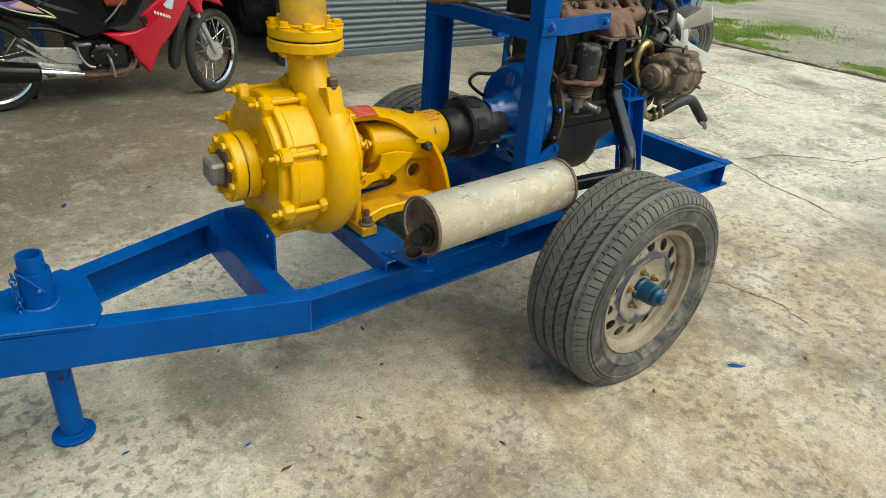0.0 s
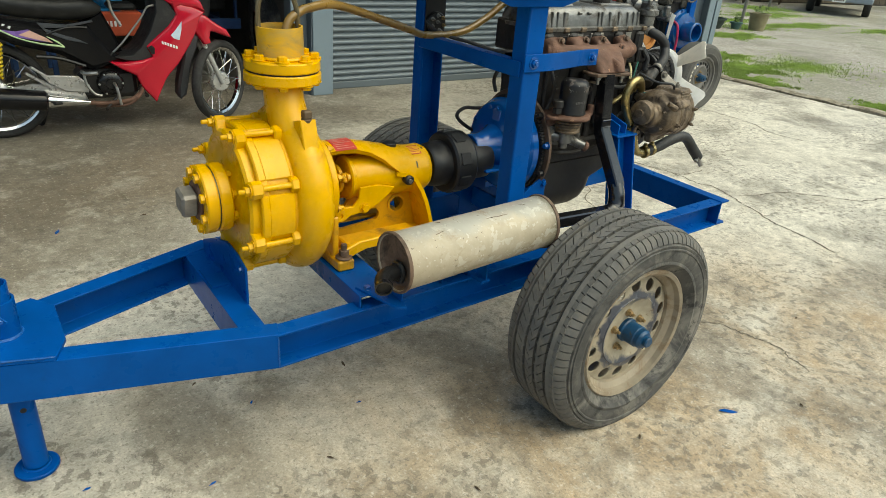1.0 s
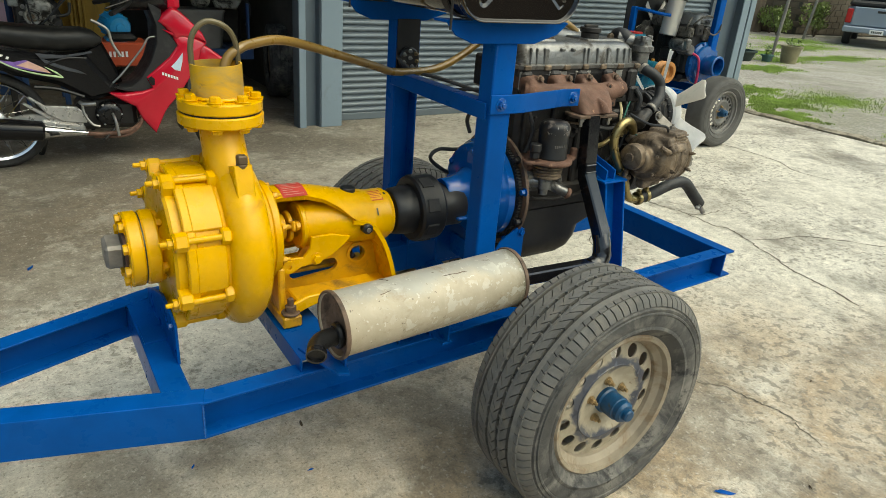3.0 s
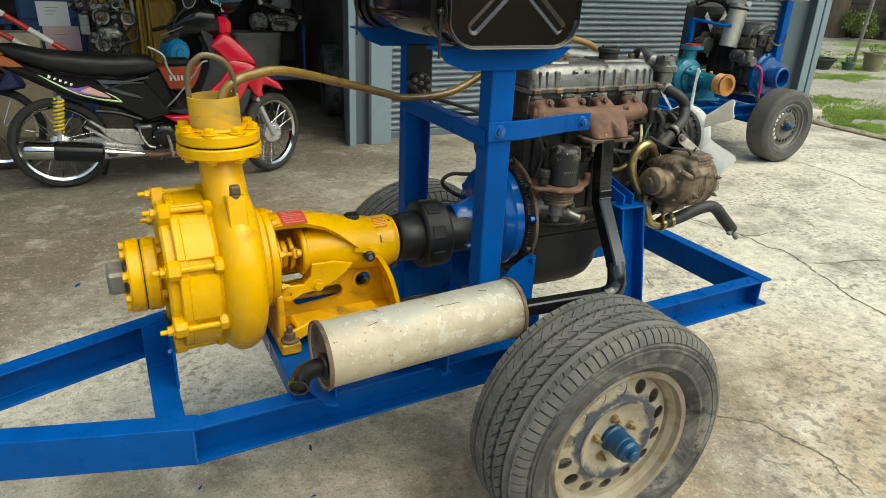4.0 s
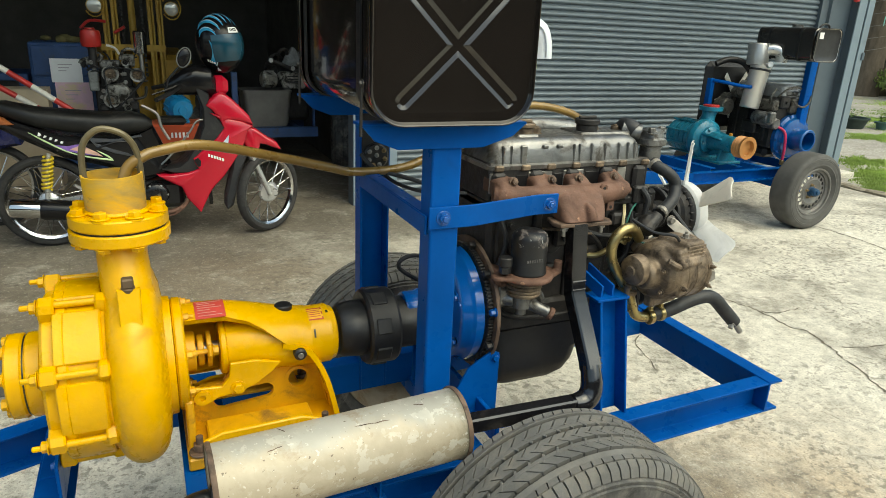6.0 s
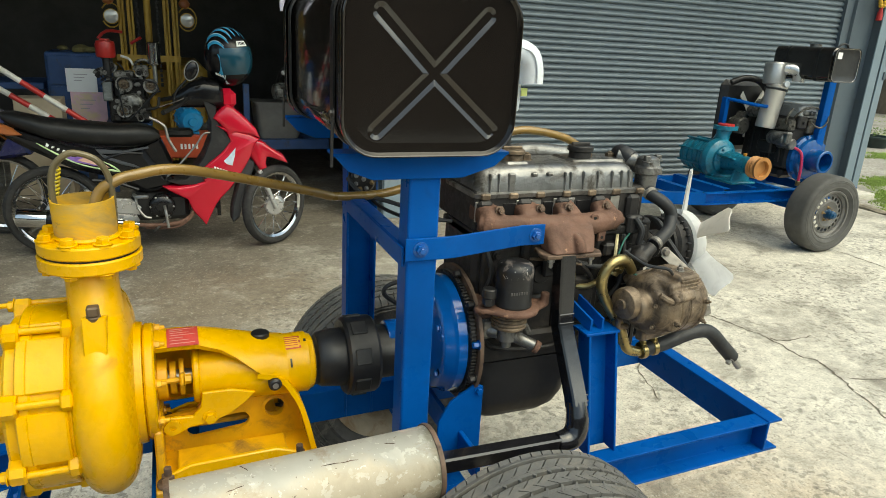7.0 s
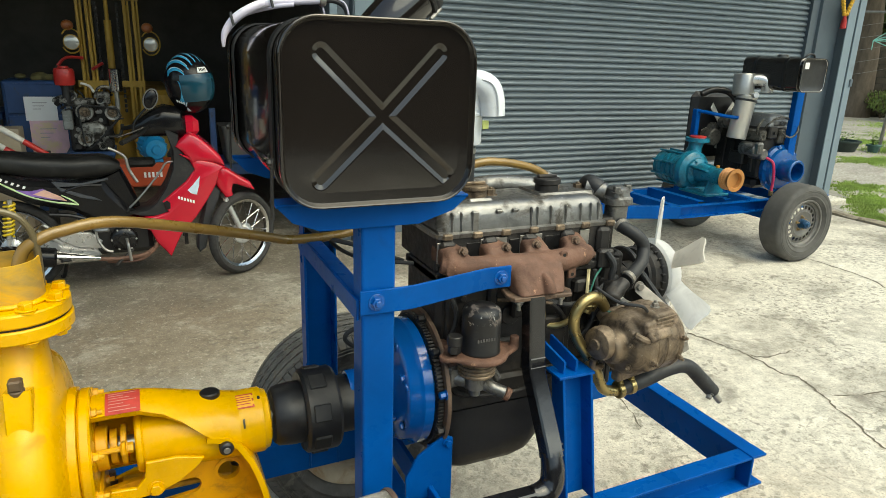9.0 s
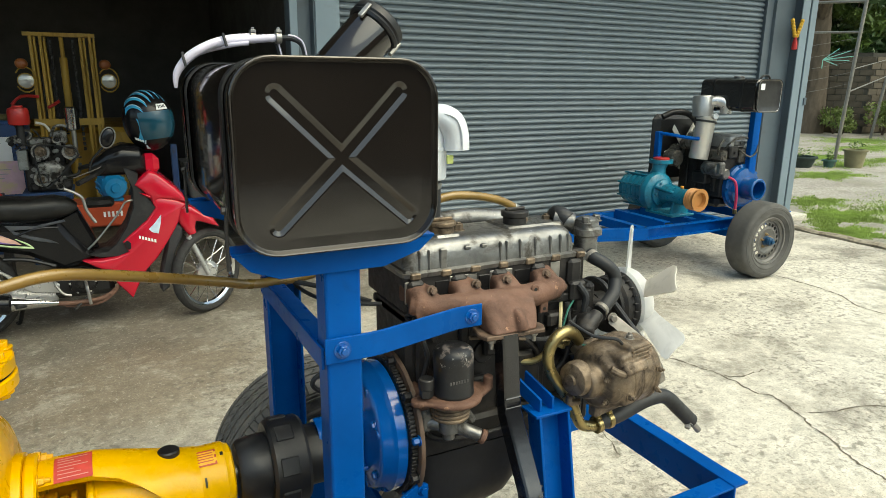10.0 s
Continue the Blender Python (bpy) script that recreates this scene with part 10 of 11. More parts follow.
part("valve_cover", g, LIGHT_GREY, fe, "grey ribbed valve cover")
g = Geo()
BM = ax((5.17, 2.69, 0.64), (0, -1, 0))
lathe(g, [(0.0, 0.0), (0.19, 0.0), (0.195, 0.01), (0.195, 0.04), (0.17, 0.05), (0.16, 0.075), (0.11, 0.085), (0.0, 0.085)], BM, 40)
bell2 = part("bell_housing", g, DEEP_BLUE, fe, "blue bell housing")
g = Geo()
lathe(g, [(0.065, 0.08), (0.092, 0.08), (0.092, 0.20), (0.085, 0.205), (0.072, 0.205), (0.072, 0.1), (0.0, 0.1)], BM, 32)
part("power_take_off", g, DEEP_BLUE, bell2)
for i in range(10):
    g = Geo()
    a = radians(36 * i)
    bolt(g, BM @ Vector((0.182 * math.cos(a), 0.182 * math.sin(a), 0.043)), (0, -1, 0), 0.011, 0.01)
    part("bolt", g, DEEP_BLUE, bell2)
g = Geo()
cyl(g, (5.30, 2.68, 0.72), (5.30, 2.78, 0.72), 0.045, n=18)
part("end_cap", g, ALU, fe)
g = Geo()
cyl(g, (4.90, 2.66, 0.80), (4.90, 2.82, 0.80), 0.055, n=20, c=0.008)
cyl(g, (4.96, 2.64, 0.76), (4.96, 2.78, 0.76), 0.045, n=18, c=0.008)
box(g, (4.86, 2.62, 0.76), (4.92, 2.68, 0.86), 0.012)
part("starter_motor", g, ALU, fe, "pale grey starter motor")
for x0, x1, y0, y1, z0, z1, mt in ((4.93, 5.0, 2.68, 2.9, 0.86, 0.95, FAR_GREY), (5.0, 5.1, 2.66, 2.72, 0.88, 0.98, IRON), (5.12, 5.24, 2.66, 2.71, 0.84, 0.96, FAR_GREY), (4.9, 4.98, 2.8, 2.95, 0.66, 0.76, IRON), (5.06, 5.2, 2.68, 2.72, 0.98, 1.03, ALU)):
    g = Geo()
    box(g, (x0, y0, z0), (x1, y1, z1), 0.012)
    bolt(g, ((x0 + x1) / 2, y0, (z0 + z1) / 2), (0, -1, 0), 0.012, 0.012)
    part("casting", g, mt, fe)
for pts, r in (([(4.96, 2.68, 0.97), (4.94, 2.62, 1.02), (5.05, 2.62, 1.06), (5.2, 2.66, 1.04)], 0.008), ([(5.1, 2.66, 0.95), (5.16, 2.6, 0.9), (5.24, 2.6, 0.95), (5.26, 2.64, 1.05)], 0.007), ([(4.9, 2.7, 0.92), (4.86, 2.66, 0.98), (4.9, 2.66, 1.04)], 0.009)):
    g = Geo()
    tube(g, pts, r, 7)
    part("pipe", g, FAR_GREY, fe)
g = Geo()
box(g, (4.80, 2.86, 0.94), (4.98, 3.05, 1.03), 0.03)
tube(g, [(4.82, 2.95, 1.0), (4.9, 2.9, 1.06), (5.0, 2.9, 1.05)], 0.03, 12)
part("intake", g, FAR_GREY, fe)
g = Geo()
cyl(g, (4.78, 3.0, 0.86), (4.78, 3.12, 0.86), 0.07, n=20, c=0.01)
cyl(g, (4.86, 3.05, 0.92), (4.86, 3.15, 0.92), 0.05, n=18, c=0.008)
part("alternator", g, FAR_GREY, fe)
g = Geo()
box(g, (4.70, 3.20, 0.62), (5.28, 3.30, 1.22), 0.05)
tube(g, [(4.74, 3.18, 1.2), (4.84, 3.14, 1.24), (4.95, 3.08, 1.22), (5.02, 3.02, 1.12)], 0.026, 12)
part("radiator", g, BLACK_SATIN, fe, "black radiator with a top hose")
for a in (40, 112, 184, 256, 328):
    g = Geo()
    box(g, (-0.035, 0.04, -0.004), (0.035, 0.21, 0.004), 0.003, ax((5.0, 3.17, 0.95), (0, -1, 0)) @ pose(0, 0, 0, 0, 0, a) @ pose(0, 0, 0, 0, 25, 0))
    part("fan_blade", g, WHITE_DIRTY, fe, "pale fan blade")
g = Geo()
for i, zz in enumerate((0.85, 0.9, 0.96, 0.78)):
    tube(g, [(5.27, 2.72, zz), (5.31, 2.66, zz - 0.05), (5.29, 2.66, zz - 0.2)], 0.008, 6)
part("wiring", g, HOSE_RUBBER, fe)
g = Geo()
tube(g, [(4.98, 2.66, 0.74), (5.02, 2.6, 0.70), (5.03, 2.58, 0.58), (5.03, 2.58, 0.47)], 0.011, 8)
part("drain_hose", g, surface("pink_red_hose", (0.5, 0.03, 0.1), 0.4, var=0.1), fe, "pinkish red drain hose")
g = Geo()
cyl(g, (5.03, 2.58, 0.435), (5.03, 2.58, 0.475), 0.018, n=10)
part("drain_cock", g, BRASS, fe)

fc = thing("air_cleaner", (4.8, 2.84, 0.9), "bright tin air cleaner with a bent inlet on top", "air cleaner")
c0, c1 = Vector((4.935, 2.82, 0.87)), Vector((4.985, 2.82, 1.20))
g = Geo()
lathe(g, [(0, 0), (0.072, 0), (0.077, 0.01), (0.077, 0.32), (0.082, 0.33), (0.082, 0.345), (0.07, 0.35), (0, 0.35)], ax(c0, c1 - c0), 32)
part("canister", g, surface("tin", (0.66, 0.65, 0.62), 0.4, 0.75, var=0.05, scale=6, bump=0.02), fc)
g = Geo()
lathe(g, [(0.075, 0.0), (0.088, 0.002), (0.088, 0.016), (0.075, 0.018)], ax(c0 + (c1 - c0) * 0.9, c1 - c0), 28)
part("band", g, HOSE_RUBBER, fc)
g = Geo()
lathe(g, [(0, 0.0), (0.07, 0.0), (0.082, 0.012), (0.084, 0.16), (0.076, 0.172), (0, 0.178)], ax(c1 + Vector((-0.02, 0.025, 0.012)), (-0.03, 0.03, 1)), 30)
part("top_bowl", g, surface("grey_tin", (0.42, 0.42, 0.41), 0.34, 0.7, var=0.12, scale=12, bump=0.05), fc, "dull tin top bowl")
g = Geo()
tube(g, [c1 + Vector((0.0, -0.01, 0.135)), c1 + Vector((0.045, -0.055, 0.14)), c1 + Vector((0.078, -0.095, 0.125)), c1 + Vector((0.088, -0.108, 0.09)), c1 + Vector((0.088, -0.108, 0.045))], 0.046, 18, 5)
cyl(g, c1 + Vector((-0.02, -0.09, 0.02)), c1 + Vector((-0.03, -0.12, 0.025)), 0.024, n=16)
part("inlet_elbow", g, surface("bright_tin", (0.6, 0.6, 0.59), 0.3, 0.85, var=0.08, scale=8, bump=0.02), fc, "bright inlet elbow")

ftk = thing("fuel_tank", (5.33, 2.8, 1.27), "black fuel tank with a small white label on the second trailer", "fuel tank")
g = Geo()
rings = []
for y, gr in ((2.44, -0.02), (2.45, 0.0), (2.97, 0.0), (2.98, -0.02)):
    rings.append([(p[0], y, p[1]) for p in rounded(0.275 + gr, 0.25 + gr, 0.05, 6, 5.20, 1.39)])
loft(g, rings)
part("tank_shell", g, BLACK_GLOSS, ftk)
g = Geo()
rings = []
for y, gr in ((2.442, -0.03), (2.425, 0.004), (2.42, 0.0), (2.43, -0.03), (2.434, -0.1)):
    rings.append([(p[0], y, p[1]) for p in rounded(0.275 + gr, 0.25 + gr, 0.047, 6, 5.20, 1.39)])
loft(g, rings)
part("end_panel", g, BLACK_SATIN, ftk)
for y in (2.56, 2.84):
    g = Geo()
    rings = [[(p[0], y + dy, p[1]) for p in rounded(0.281, 0.256, 0.052, 6, 5.20, 1.39)] for dy in (0, 0.022)]
    loft(g, rings)
    part("strap", g, BLACK_SATIN, ftk, "black hold-down strap")
g = Geo()
tube(g, [(5.20 + p[0], 2.424, 1.39 + p[1]) for p in rounded(0.262, 0.237, 0.042, 4)] + [(5.20 + 0.131, 2.424, 1.39 + 0.0765)], 0.0018, 6, 1)
part("rim_wire", g, CHROME, ftk, "worn bright rim")
g = Geo()
box(g, (5.10, 2.429, 1.435), (5.145, 2.4315, 1.482), 0.0005)
part("label", g, WHITE_PLASTIC, ftk, "small white label")
g = Geo()
cyl(g, (5.20, 2.72, 1.513), (5.20, 2.72, 1.538), 0.042, n=20)
part("filler_cap", g, ALU, ftk)
g = Geo()
tube(g, [(5.16, 2.5, 1.51), (5.19, 2.49, 1.54), (5.25, 2.49, 1.54), (5.28, 2.5, 1.51)], 0.008, 8)
part("tank_handle", g, BLACK_SATIN, ftk)

for o, dx, dy in ((ft, -0.135, -0.02), (tp, -0.025, 0.08), (fe, 0.005, 0.08), (fc, -0.095, 0.10), (ftk, -0.12, 0.08)):
    o.location += Vector((dx, dy, 0.0))

# ---- the yard beyond the kerb ----
GRASS = surface("grass_blades", (0.30, 0.42, 0.09), 0.7, var=0.4, scale=2.5, bump=0)
rng = np.random.default_rng(5)


def grass(name, patches, count, h0, h1, mat, label):
    """Tufts of thin blades in one object."""
    g = Geo()
    xs = []
    for cx, cy, rx, ry, share in patches:
        k = int(count * share)
        a = rng.uniform(0, 2 * math.pi, k)
        r = np.minimum(np.abs(rng.normal(0, 0.46, k)), 1.15) * (0.75 + 0.25 * np.sin(a * 5 + cx) + 0.15 * np.sin(a * 11 + cy))
        xs += list(zip(cx + rx * r * np.cos(a), cy + ry * r * np.sin(a)))
    verts, faces = [], []
    for x, y in xs:
        h = rng.uniform(h0, h1)
        a = rng.uniform(0, math.pi)
        w = h * 0.26
        lx, ly = rng.normal(0, h * 0.45, 2)
        o = len(verts)
        verts += [(x - w * math.cos(a), y - w * math.sin(a), -0.06), (x + w * math.cos(a), y + w * math.sin(a), -0.06), (x + lx, y + ly, -0.06 + h)]
        faces.append([o, o + 1, o + 2])
    g.add(verts, faces)
    me = bpy.data.meshes.new(name)
    me.from_pydata(g.v, [], g.f)
    me.materials.append(mat)
    return tagged(new(name, me), label, "grass", "", "stuff")


PATCHES = ((7.45, 3.15, 0.45, 0.45, 0.13), (8.2, 3.75, 0.8, 0.5, 0.2), (8.9, 4.5, 0.6, 0.4, 0.07), (7.6, 1.7, 0.35, 0.4, 0.04), (11.6, 6.1, 0.9, 0.5, 0.13), (15.6, 7.0, 2.2, 0.5, 0.13), (17.6, 5.9, 2.0, 0.5, 0.07), (9.4, 3.6, 1.6, 1.2, 0.04), (19.2, 10.2, 1.8, 1.4, 0.12), (13.5, 7.0, 1.6, 0.8, 0.04), (17.2, 8.8, 2.6, 0.9, 0.1), (14.2, 8.0, 1.4, 0.6, 0.07))
grass("grass", PATCHES, 175000, 0.006, 0.03, GRASS, "short bright green grass in uneven patches")


# block wall at the end of the yard
def block_material():
    mt, nt, bs = nodes_of("mossy_blocks")
    co = nt.nodes.new("ShaderNodeTexCoord")
    mp = nt.nodes.new("ShaderNodeMapping")
    mp.inputs["Rotation"].default_value = (radians(90), 0, 0)
    nt.links.new(co.outputs["Object"], mp.inputs[0])
    col = blend(nt, ramp(nt, noise_of(nt, 0.9, 7, 0.65, 0.5), 0.35, 0.65), (0.075, 0.062, 0.044), (0.15, 0.125, 0.092))
    streak = ramp(nt, noise_of(nt, 1.1, 6, 0.6, 0.3, (1, 1, 0.25)), 0.5, 0.65, 0, 0.8)
    col = blend(nt, streak, col, (0.03, 0.032, 0.022))
    nt.links.new(col, bs.inputs["Base Color"])
    bs.inputs["Roughness"].default_value = 0.95
    bump_of(nt, bs, noise_of(nt, 14, 6, 0.7), 0.5, 0.01)
    return mt


BLOCKS = block_material()
W0, W1 = Vector((15.0, 22.0, 0)), Vector((22.0, 11.86, 0))
wd = (W1 - W0).normalized()
wm = Matrix.Translation(W0) @ Matrix.Rotation(math.atan2(wd.y, wd.x), 4, "Z")
wall = thing("wall_yard", (0, 0, 0), "weathered grey concrete block wall with black streaks", "wall", "", wm)
wall["kind"] = "structure"
g = Geo()
length = (W1 - W0).length
box(g, (0, 0.02, -0.1), (length, 0.16, 2.42), 0.0, wm)
part("wall_core", g, surface("mortar", (0.065, 0.06, 0.048), 0.95, var=0.3, scale=3), wall)
blk = Geo()
box(blk, (0, 0, 0), (0.375, 0.03, 0.178), 0.006)
blk_mesh = to_mesh("block", blk)
blk_mesh.materials.append(BLOCKS)
for row in range(12):
    for i in range(17):
        ob = new("block", blk_mesh)
        ob.parent = wall
        ob.location = (5.6 + 0.39 * i + (0.195 if row % 2 else 0), -0.006 + 0.004 * ((i * 7 + row * 3) % 5) / 5, -0.02 + 0.195 * row)
for rest, i0, i1 in (("blocks", 0, 14), ("blocks", 38, 64)):
    g = Geo()
    for row in range(12):
        for i in range(i0, i1):
            x = 0.39 * i + (0.195 if row % 2 else 0)
            if 5.55 < x < 12.3 or x + 0.375 > length:
                continue
            box(g, (x, -0.004, -0.02 + 0.195 * row), (x + 0.375, 0.026, 0.158 + 0.195 * row), 0.006, wm)
    ob = part(rest, g, BLOCKS, wall)
    ob["kind"] = "stuff"

# the wall turns and runs on behind the truck
V0, V1 = Vector((22.0, 11.86, 0)), Vector((34.0, 10.6, 0))
vm = Matrix.Translation(V0) @ Matrix.Rotation(math.atan2((V1 - V0).y, (V1 - V0).x), 4, "Z")
wall2 = thing("wall_yard", (0, 0, 0), "weathered grey concrete block wall behind the truck", "wall", "", vm)
wall2["kind"] = "structure"
g = Geo()
box(g, (0, 0.02, -0.1), (12.0, 0.16, 2.42), 0.0, vm)
part("wall_core", g, surface("mortar_rear", (0.065, 0.06, 0.048), 0.95, var=0.3, scale=3), wall2)
g = Geo()
for row in range(12):
    for i in range(30):
        x = 0.03 + 0.39 * i + (0.195 if row % 2 else 0)
        box(g, (x, -0.004, -0.02 + 0.195 * row), (x + 0.375, 0.026, 0.158 + 0.195 * row), 0.006, vm)
ob = part("blocks", g, BLOCKS, wall2)
ob["kind"] = "stuff"

# trees and shrubs
BARK = surface("bark", (0.11, 0.085, 0.06), 0.95, var=0.4, scale=6, bump=0.9, bscale=18, stretch=(1, 1, 0.3))


def leaf_material(name, col):
    mt, nt, bs = nodes_of(name)
    c = blend(nt, ramp(nt, noise_of(nt, 1.2, 4, 0.6), 0.35, 0.65), tuple(v * 0.55 for v in col), col)
    geo = nt.nodes.new("ShaderNodeNewGeometry")
    c2 = blend(nt, ramp(nt, geo.outputs["Random Per Island"], 0, 1, 0.0, 0.5), c, tuple(min(1, v * 1.7) for v in col))
    nt.links.new(c2, bs.inputs["Base Color"])
    bs.inputs["Roughness"].default_value = 0.5
    bs.inputs["Transmission Weight"].default_value = 0.0
    bs.inputs["Subsurface Weight"].default_value = 0.0
    return mt


LEAF_DARK = leaf_material("dark_leaves", (0.035, 0.075, 0.018))
LEAF_LIGHT = leaf_material("light_leaves", (0.11, 0.17, 0.035))


SHRUB_LEAF = leaf_material("shrub_leaves", (0.15, 0.20, 0.045))


def leaves(g, centre, radii, count, size, rnd):
    verts, faces = [], []
    for _ in range(count):
        v = rnd.normal(0, 1, 3)
        v = v / np.linalg.norm(v) * (0.45 + 0.55 * rnd.uniform() ** 0.5)
        p = Vector((centre[0] + v[0] * radii[0], centre[1] + v[1] * radii[1], centre[2] + v[2] * radii[2]))
        a = Vector(rnd.normal(0, 1, 3)).normalized()
        b = a.cross(Vector(rnd.normal(0, 1, 3))).normalized()
        s = size * rnd.uniform(0.6, 1.4)
        o = len(verts)
        verts += [p - a * s, p + b * s * 0.4, p + a * s, p - b * s * 0.4]
        faces.append([o, o + 1, o + 2, o + 3])
    g.add(verts, faces)


def raw_part(name, g, mat, parent):
    me = bpy.data.meshes.new(name)
    me.from_pydata(g.v, [], g.f)
    me.materials.append(mat)
    ob = new(name, me)
    ob.parent = parent
    ob.matrix_parent_inverse = parent.matrix_basis.inverted()
    return ob


def tree(x, y, h, r, trunk_r, clumps, seed, mat, label, size=0.16):
    rnd = np.random.default_rng(seed)
    t = thing("tree", (x, y, -0.06), label, "tree", "trees round the yard")
    g = Geo()
    tube(g, [(x, y, -0.1), (x + 0.03, y, h * 0.25), (x - 0.05, y + 0.05, h * 0.5), (x + 0.1, y, h * 0.8)], trunk_r, 14, 6, [trunk_r * 1.35, trunk_r, trunk_r * 0.8, trunk_r * 0.3])
    for i in range(7):
        a = 2 * math.pi * i / 7 + rnd.uniform(0, 0.6)
        z = h * rnd.uniform(0.38, 0.65)
        tube(g, [(x, y, z), (x + r * 0.4 * math.cos(a), y + r * 0.4 * math.sin(a), z + h * 0.12), (x + r * 0.8 * math.cos(a), y + r * 0.8 * math.sin(a), z + h * 0.15)], 0.05, 7, 4, [trunk_r * 0.45, trunk_r * 0.25, trunk_r * 0.08])
    part("trunk", g, BARK, t)
    g = Geo()
    for i in range(clumps):
        a = rnd.uniform(0, 2 * math.pi)
        rr = r * math.sqrt(rnd.uniform(0.03, 1))
        z = h * rnd.uniform(0.42, 1.0)
        s = r * rnd.uniform(0.2, 0.36)
        leaves(g, (x + rr * math.cos(a), y + rr * math.sin(a), z), (s, s, s * 0.6), 190, size, rnd)
    raw_part("crown", g, mat, t)
    return t


tree(20.8, 12.95, 8.5, 3.6, 0.40, 46, 1, LEAF_DARK, "large dark-leaved tree with a thick bare trunk")
tree(27.5, 16.0, 9.0, 4.2, 0.35, 46, 2, LEAF_DARK, "dark leafy tree rising behind the block wall")
tree(29.5, 14.5, 8.0, 4.0, 0.3, 46, 3, LEAF_LIGHT, "lighter green tree behind the block wall")
tree(31.5, 4.0, 8.0, 4.0, 0.3, 40, 4, LEAF_DARK, "dark leafy tree behind the parked truck")
tree(33.0, -4.0, 8.5, 4.4, 0.3, 40, 6, LEAF_DARK, "dark leafy tree at the yard's far end")
tree(24.5, 22.0, 9.0, 4.4, 0.3, 40, 7, LEAF_DARK, "dark leafy tree beyond the workshop corner")
for x, y, h, r, seed, mt, lab in ((24.6, 14.2, 5.6, 2.6, 31, LEAF_DARK, "low dark-leaved tree leaning over the block wall"), (27.5, 13.2, 6.0, 2.8, 32, LEAF_DARK, "low dark-leaved tree leaning over the block wall"), (22.4, 16.8, 5.8, 2.6, 33, LEAF_DARK, "dense dark tree behind the wall's corner"), (22.9, 13.6, 3.9, 1.3, 34, LEAF_LIGHT, "young bright green tree just behind the wall")):
    tree(x, y, h, r, 0.12, 40, seed, mt, lab, 0.15)
for k, (x, y, r, h) in enumerate(((21.1, 12.2, 0.55, 0.8), (20.4, 11.5, 0.4, 0.6), (22.0, 11.2, 0.5, 0.9))):
    sh = thing("shrub", (x, y, -0.06), "loose yellow-green shrub in front of the block wall", "shrub", "shrubs by the wall")
    g = Geo()
    rnd = np.random.default_rng(20 + k)
    for i in range(9):
        a = rnd.uniform(0, 6.28)
        tube(g, [(x, y, -0.08), (x + 0.5 * r * math.cos(a), y + 0.5 * r * math.sin(a), h * 0.6), (x + r * math.cos(a) * 0.8, y + r * math.sin(a) * 0.8, h)], 0.012, 5, 3)
    part("stems", g, BARK, sh)
    g = Geo()
    for i in range(12):
        a, q = rnd.uniform(0, 6.28), r * rnd.uniform(0.1, 0.9)
        leaves(g, (x + q * math.cos(a), y + q * math.sin(a), h * rnd.uniform(0.35, 1.0)), (0.22, 0.22, 0.18), 70, 0.06, rnd)
    raw_part("leaves", g, SHRUB_LEAF, sh)

# clothes-line frame
GALV = surface("galvanised_pipe", (0.22, 0.21, 0.185), 0.5, 0.5, var=0.2, scale=14, bump=0.15)
lines = thing("drying_frame", (12.9, 7.0, 0), "galvanised pipe clothes-line frame with loose wires", "clothes line")
for p0, p1, r in (((12.9, 6.85, -0.06), (12.98, 6.75, 2.95), 0.032), ((12.98, 6.75, 2.93), (12.6, 8.3, 3.0), 0.026), ((13.0, 6.75, 2.4), (12.6, 8.3, 2.45), 0.022), ((20.3, 10.55, -0.06), (20.5, 10.3, 3.6), 0.04), ((12.98, 6.8, 1.35), (20.45, 10.35, 1.75), 0.014), ((12.98, 6.8, 1.75), (20.45, 10.35, 2.2), 0.01), ((12.6, 8.3, -0.06), (12.6, 8.3, 3.0), 0.028)):
    g = Geo()
    cyl(g, p0, p1, r, n=10, c=0.001)
    part("pipe", g, GALV, lines)
for k in range(5):
    g = Geo()
    a, b = Vector((12.97, 6.78, 2.3 - 0.2 * k)), Vector((11.6, 8.6, 2.2 - 0.12 * k))
    tube(g, [a, (a + b) / 2 - Vector((0, 0, 0.12 + 0.05 * k)), b], 0.0035, 5, 6)
    part("wire", g, GALV, lines)
para = thing("folded_hanger", (12.7, 7.3, 2.0), "pale green plastic hanger rack slung on the wires", "hanger")
g = Geo()
for k in range(6):
    a = radians(30 * k - 60)
    tube(g, [(12.72, 7.25, 1.92), (12.72 + 0.3 * math.cos(a), 7.25 - 0.4 * math.cos(a), 1.98 - (0.16 + 0.03 * (k % 3)) * math.sin(a))], 0.008, 5, 2)
part("ribs", g, surface("mint_plastic", (0.25, 0.6, 0.5), 0.4, var=0.1), para)
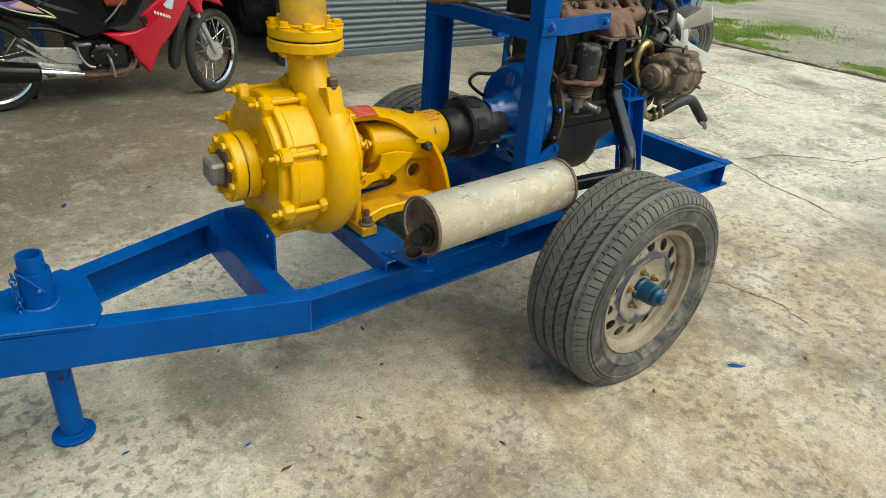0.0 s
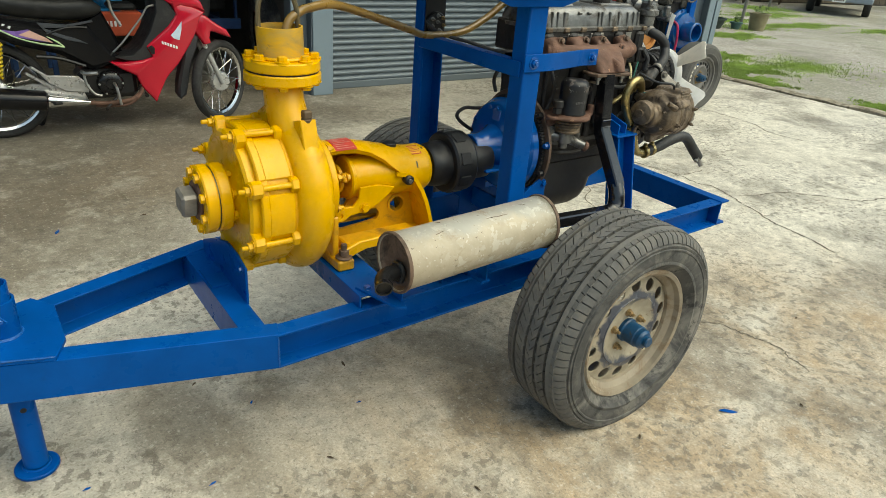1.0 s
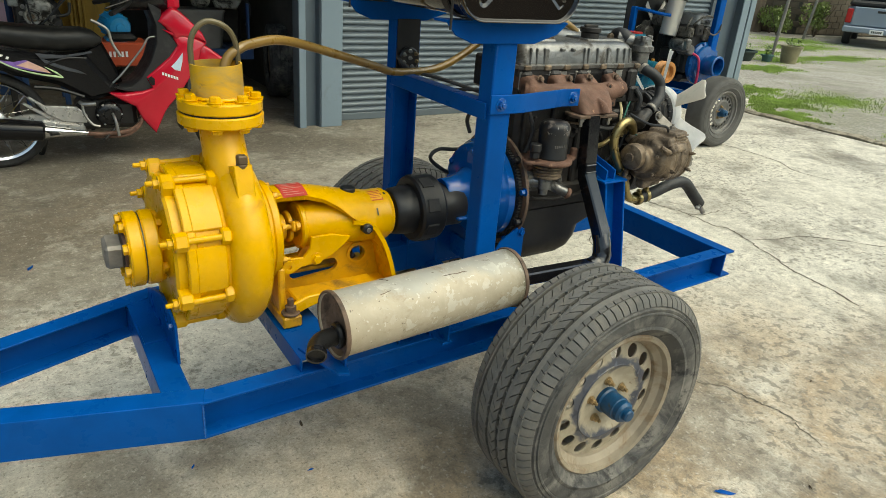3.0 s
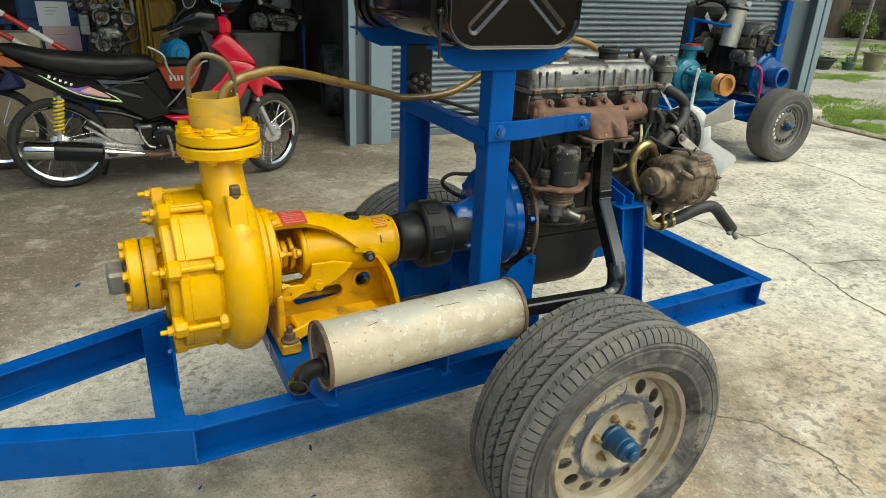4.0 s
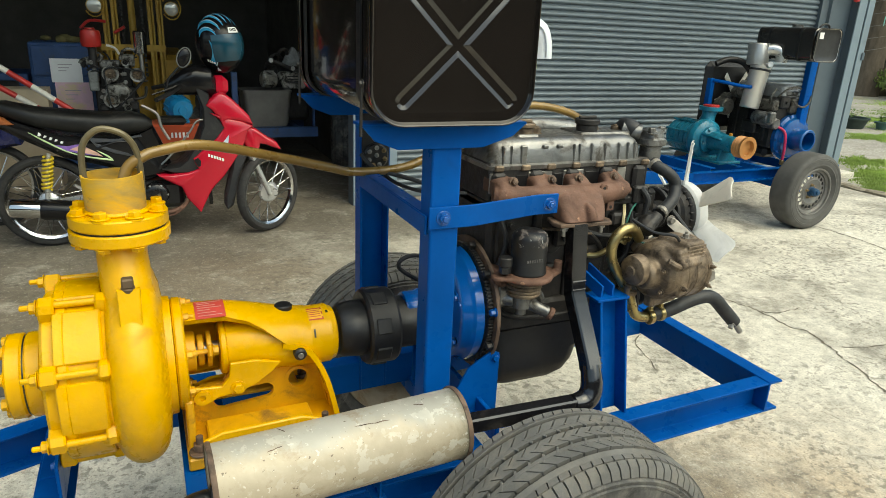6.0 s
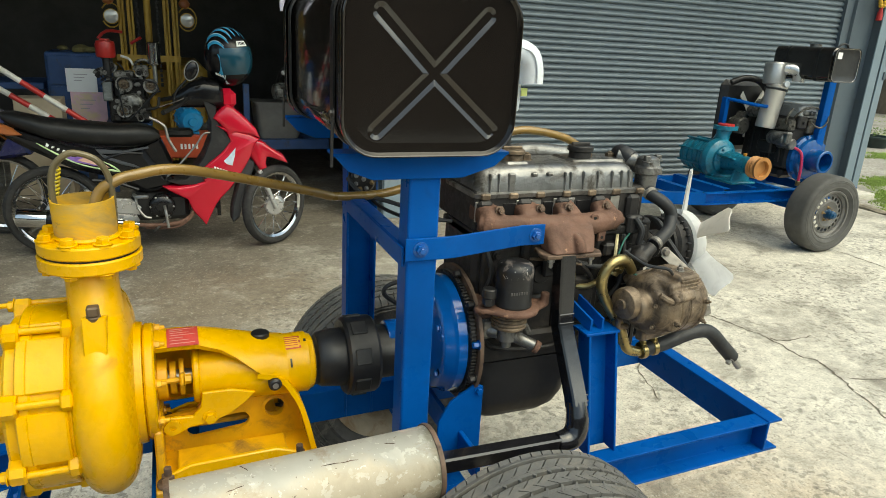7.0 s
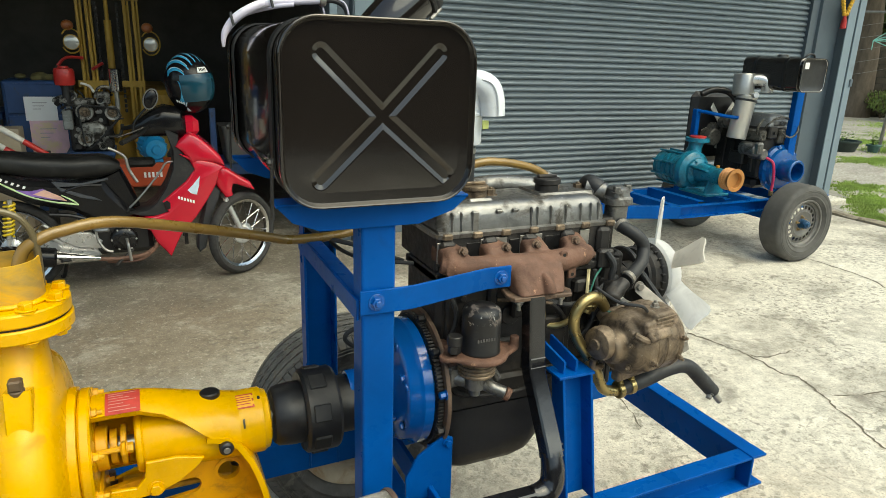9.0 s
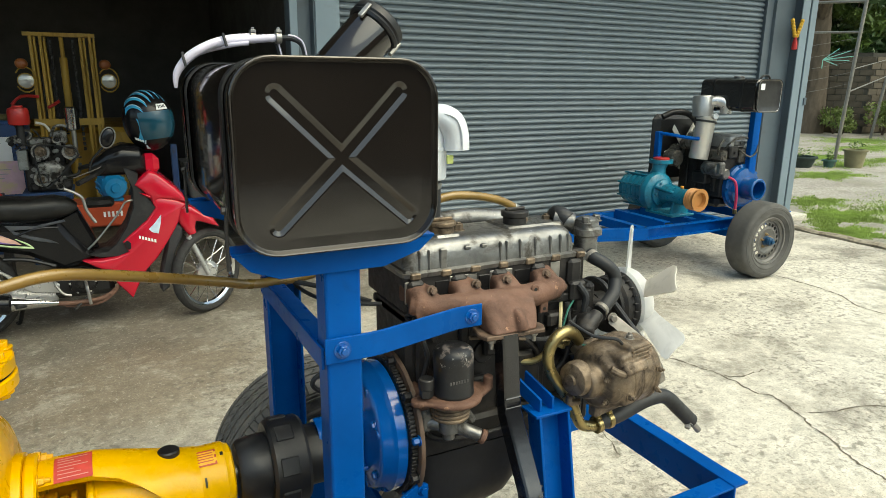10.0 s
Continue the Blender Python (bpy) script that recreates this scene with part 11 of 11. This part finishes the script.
for x, y, r0, r1, h, col, nm, lab in ((13.15, 6.62, 0.15, 0.19, 0.34, (0.22, 0.2, 0.11), "planter", "mossy grey planter with a small plant"), (12.3, 7.15, 0.22, 0.28, 0.2, (0.02, 0.035, 0.03), "basin", "dark green plastic basin"), (12.75, 6.85, 0.08, 0.1, 0.14, (0.05, 0.12, 0.1), "pot", "small green pot")):
    t = thing(nm, (x, y, -0.06), lab + " on the grass", nm, "pots in the yard")
    g = Geo()
    lathe(g, [(0, 0), (r0, 0), (r1, h - 0.03), (r1 + 0.03, h - 0.03), (r1 + 0.03, h), (r1 - 0.02, h), (r1 - 0.03, h - 0.06), (0, h - 0.06)], Matrix.Translation((x, y, -0.06)), 24)
    part("body", g, surface(nm + "_plastic", col, 0.6, var=0.25, scale=6), t)
    g = Geo()
    rnd = np.random.default_rng(40 + int(x * 10))
    leaves(g, (x, y, h + 0.02), (r1 * 0.7, r1 * 0.7, 0.08), 60, 0.03, rnd)
    raw_part("plant", g, LEAF_LIGHT, t)
bagt = thing("plastic_bag", (11.95, 7.3, -0.06), "crumpled light blue plastic bag on the ground", "bag")
g = Geo()
ball(g, Matrix.Translation((11.95, 7.3, 0.06)) @ Matrix.Diagonal((0.2, 0.16, 0.13, 1)), 12, 8)
part("bag", g, surface("pale_blue_plastic", (0.2, 0.5, 0.56), 0.4, var=0.2, scale=12, bump=0.8, bscale=12), bagt)

# ---- the parked pick-up truck ----
TRUCK = surface("silver_blue_paint", (0.26, 0.31, 0.38), 0.32, 0.35, var=0.05, scale=1, bump=0.0, coat=0.4)
truck = thing("pickup_truck", (21.2, 9.0, -0.06), "silver pick-up truck parked with its tailgate towards the yard", "truck")
fw = Vector((0.93, 0.40, 0)).normalized()
TM = Matrix.Translation((20.5, 8.62, -0.06)) @ Matrix.Rotation(math.atan2(fw.y, fw.x), 4, "Z")  # local x runs to the truck's front


def tbox(name, lo, hi, mat, c=0.02, label="", parent=None):
    g = Geo()
    box(g, lo, hi, c, TM)
    return part(name, g, mat, parent or truck, label)


tbox("cargo_bed", (0.06, -0.86, 0.45), (1.7, 0.86, 1.06), TRUCK, 0.05)
tbox("cab", (1.72, -0.84, 0.45), (3.4, 0.84, 1.72), TRUCK, 0.14)
tbox("bonnet", (3.42, -0.84, 0.45), (4.7, 0.84, 1.1), TRUCK, 0.12)
gate = tbox("tailgate", (0.0, -0.70, 0.56), (0.055, 0.70, 1.06), TRUCK, 0.02, "silver tailgate")
tbox("gate_handle", (-0.012, -0.12, 0.93), (0.0, 0.12, 0.99), BLACK_SATIN, 0.008, "dark handle", gate)
tbox("badge_bar", (-0.008, -0.62, 0.66), (-0.001, -0.36, 0.69), CHROME, 0.002, "small bright badge bar", gate)
tbox("canopy_cover", (0.02, -0.85, 1.065), (1.7, 0.85, 1.22), BLACK_SATIN, 0.05, "dark bed cover")
bump_ = tbox("bumper", (-0.12, -0.86, 0.38), (0.05, 0.86, 0.54), TRUCK, 0.03, "pale rear bumper")
tbox("number_plate", (-0.135, -0.17, 0.37), (-0.122, 0.17, 0.49), WHITE_PLASTIC, 0.003, "white plate with dark bars", bump_)
g = Geo()
for i in range(6):
    box(g, (-0.139, -0.13 + 0.045 * i, 0.405), (-0.1355, -0.10 + 0.045 * i, 0.46), 0.0, TM)
part("plate_bars", g, IRON, bump_)
TAIL = surface("red_lens", (0.4, 0.02, 0.02), 0.2, var=0.1)
for s in (-1, 1):
    tbox("tail_lamp", (-0.01, s * 0.78 - 0.075, 0.62), (0.06, s * 0.78 + 0.075, 1.0), TAIL, 0.02, "red tail lamp")
    for x in (0.95, 3.9):
        g = Geo()
        lathe(g, [(0.1, -0.1), (0.31, -0.1), (0.34, -0.06), (0.34, 0.06), (0.31, 0.1), (0.1, 0.1)], TM @ ax((x, s * 0.75, 0.34), (0, 1, 0)), 30)
        wh = part("wheel", g, BIKE_TYRE, truck)
        g = Geo()
        lathe(g, [(0, 0.07 * s), (0.17, 0.08 * s), (0.19, 0.1 * s), (0.2, 0.0)], TM @ ax((x, s * 0.75, 0.34), (0, 1, 0)), 24)
        part("rim", g, SILVER, wh)
g = Geo()
box(g, (1.73, -0.72, 1.22), (1.735, 0.72, 1.62), 0.0, TM @ Matrix.Translation((-0.03, 0, 0)))
part("rear_window", g, surface("dark_glass", (0.01, 0.012, 0.014), 0.08, var=0.1, bump=0), truck, "dark rear window")
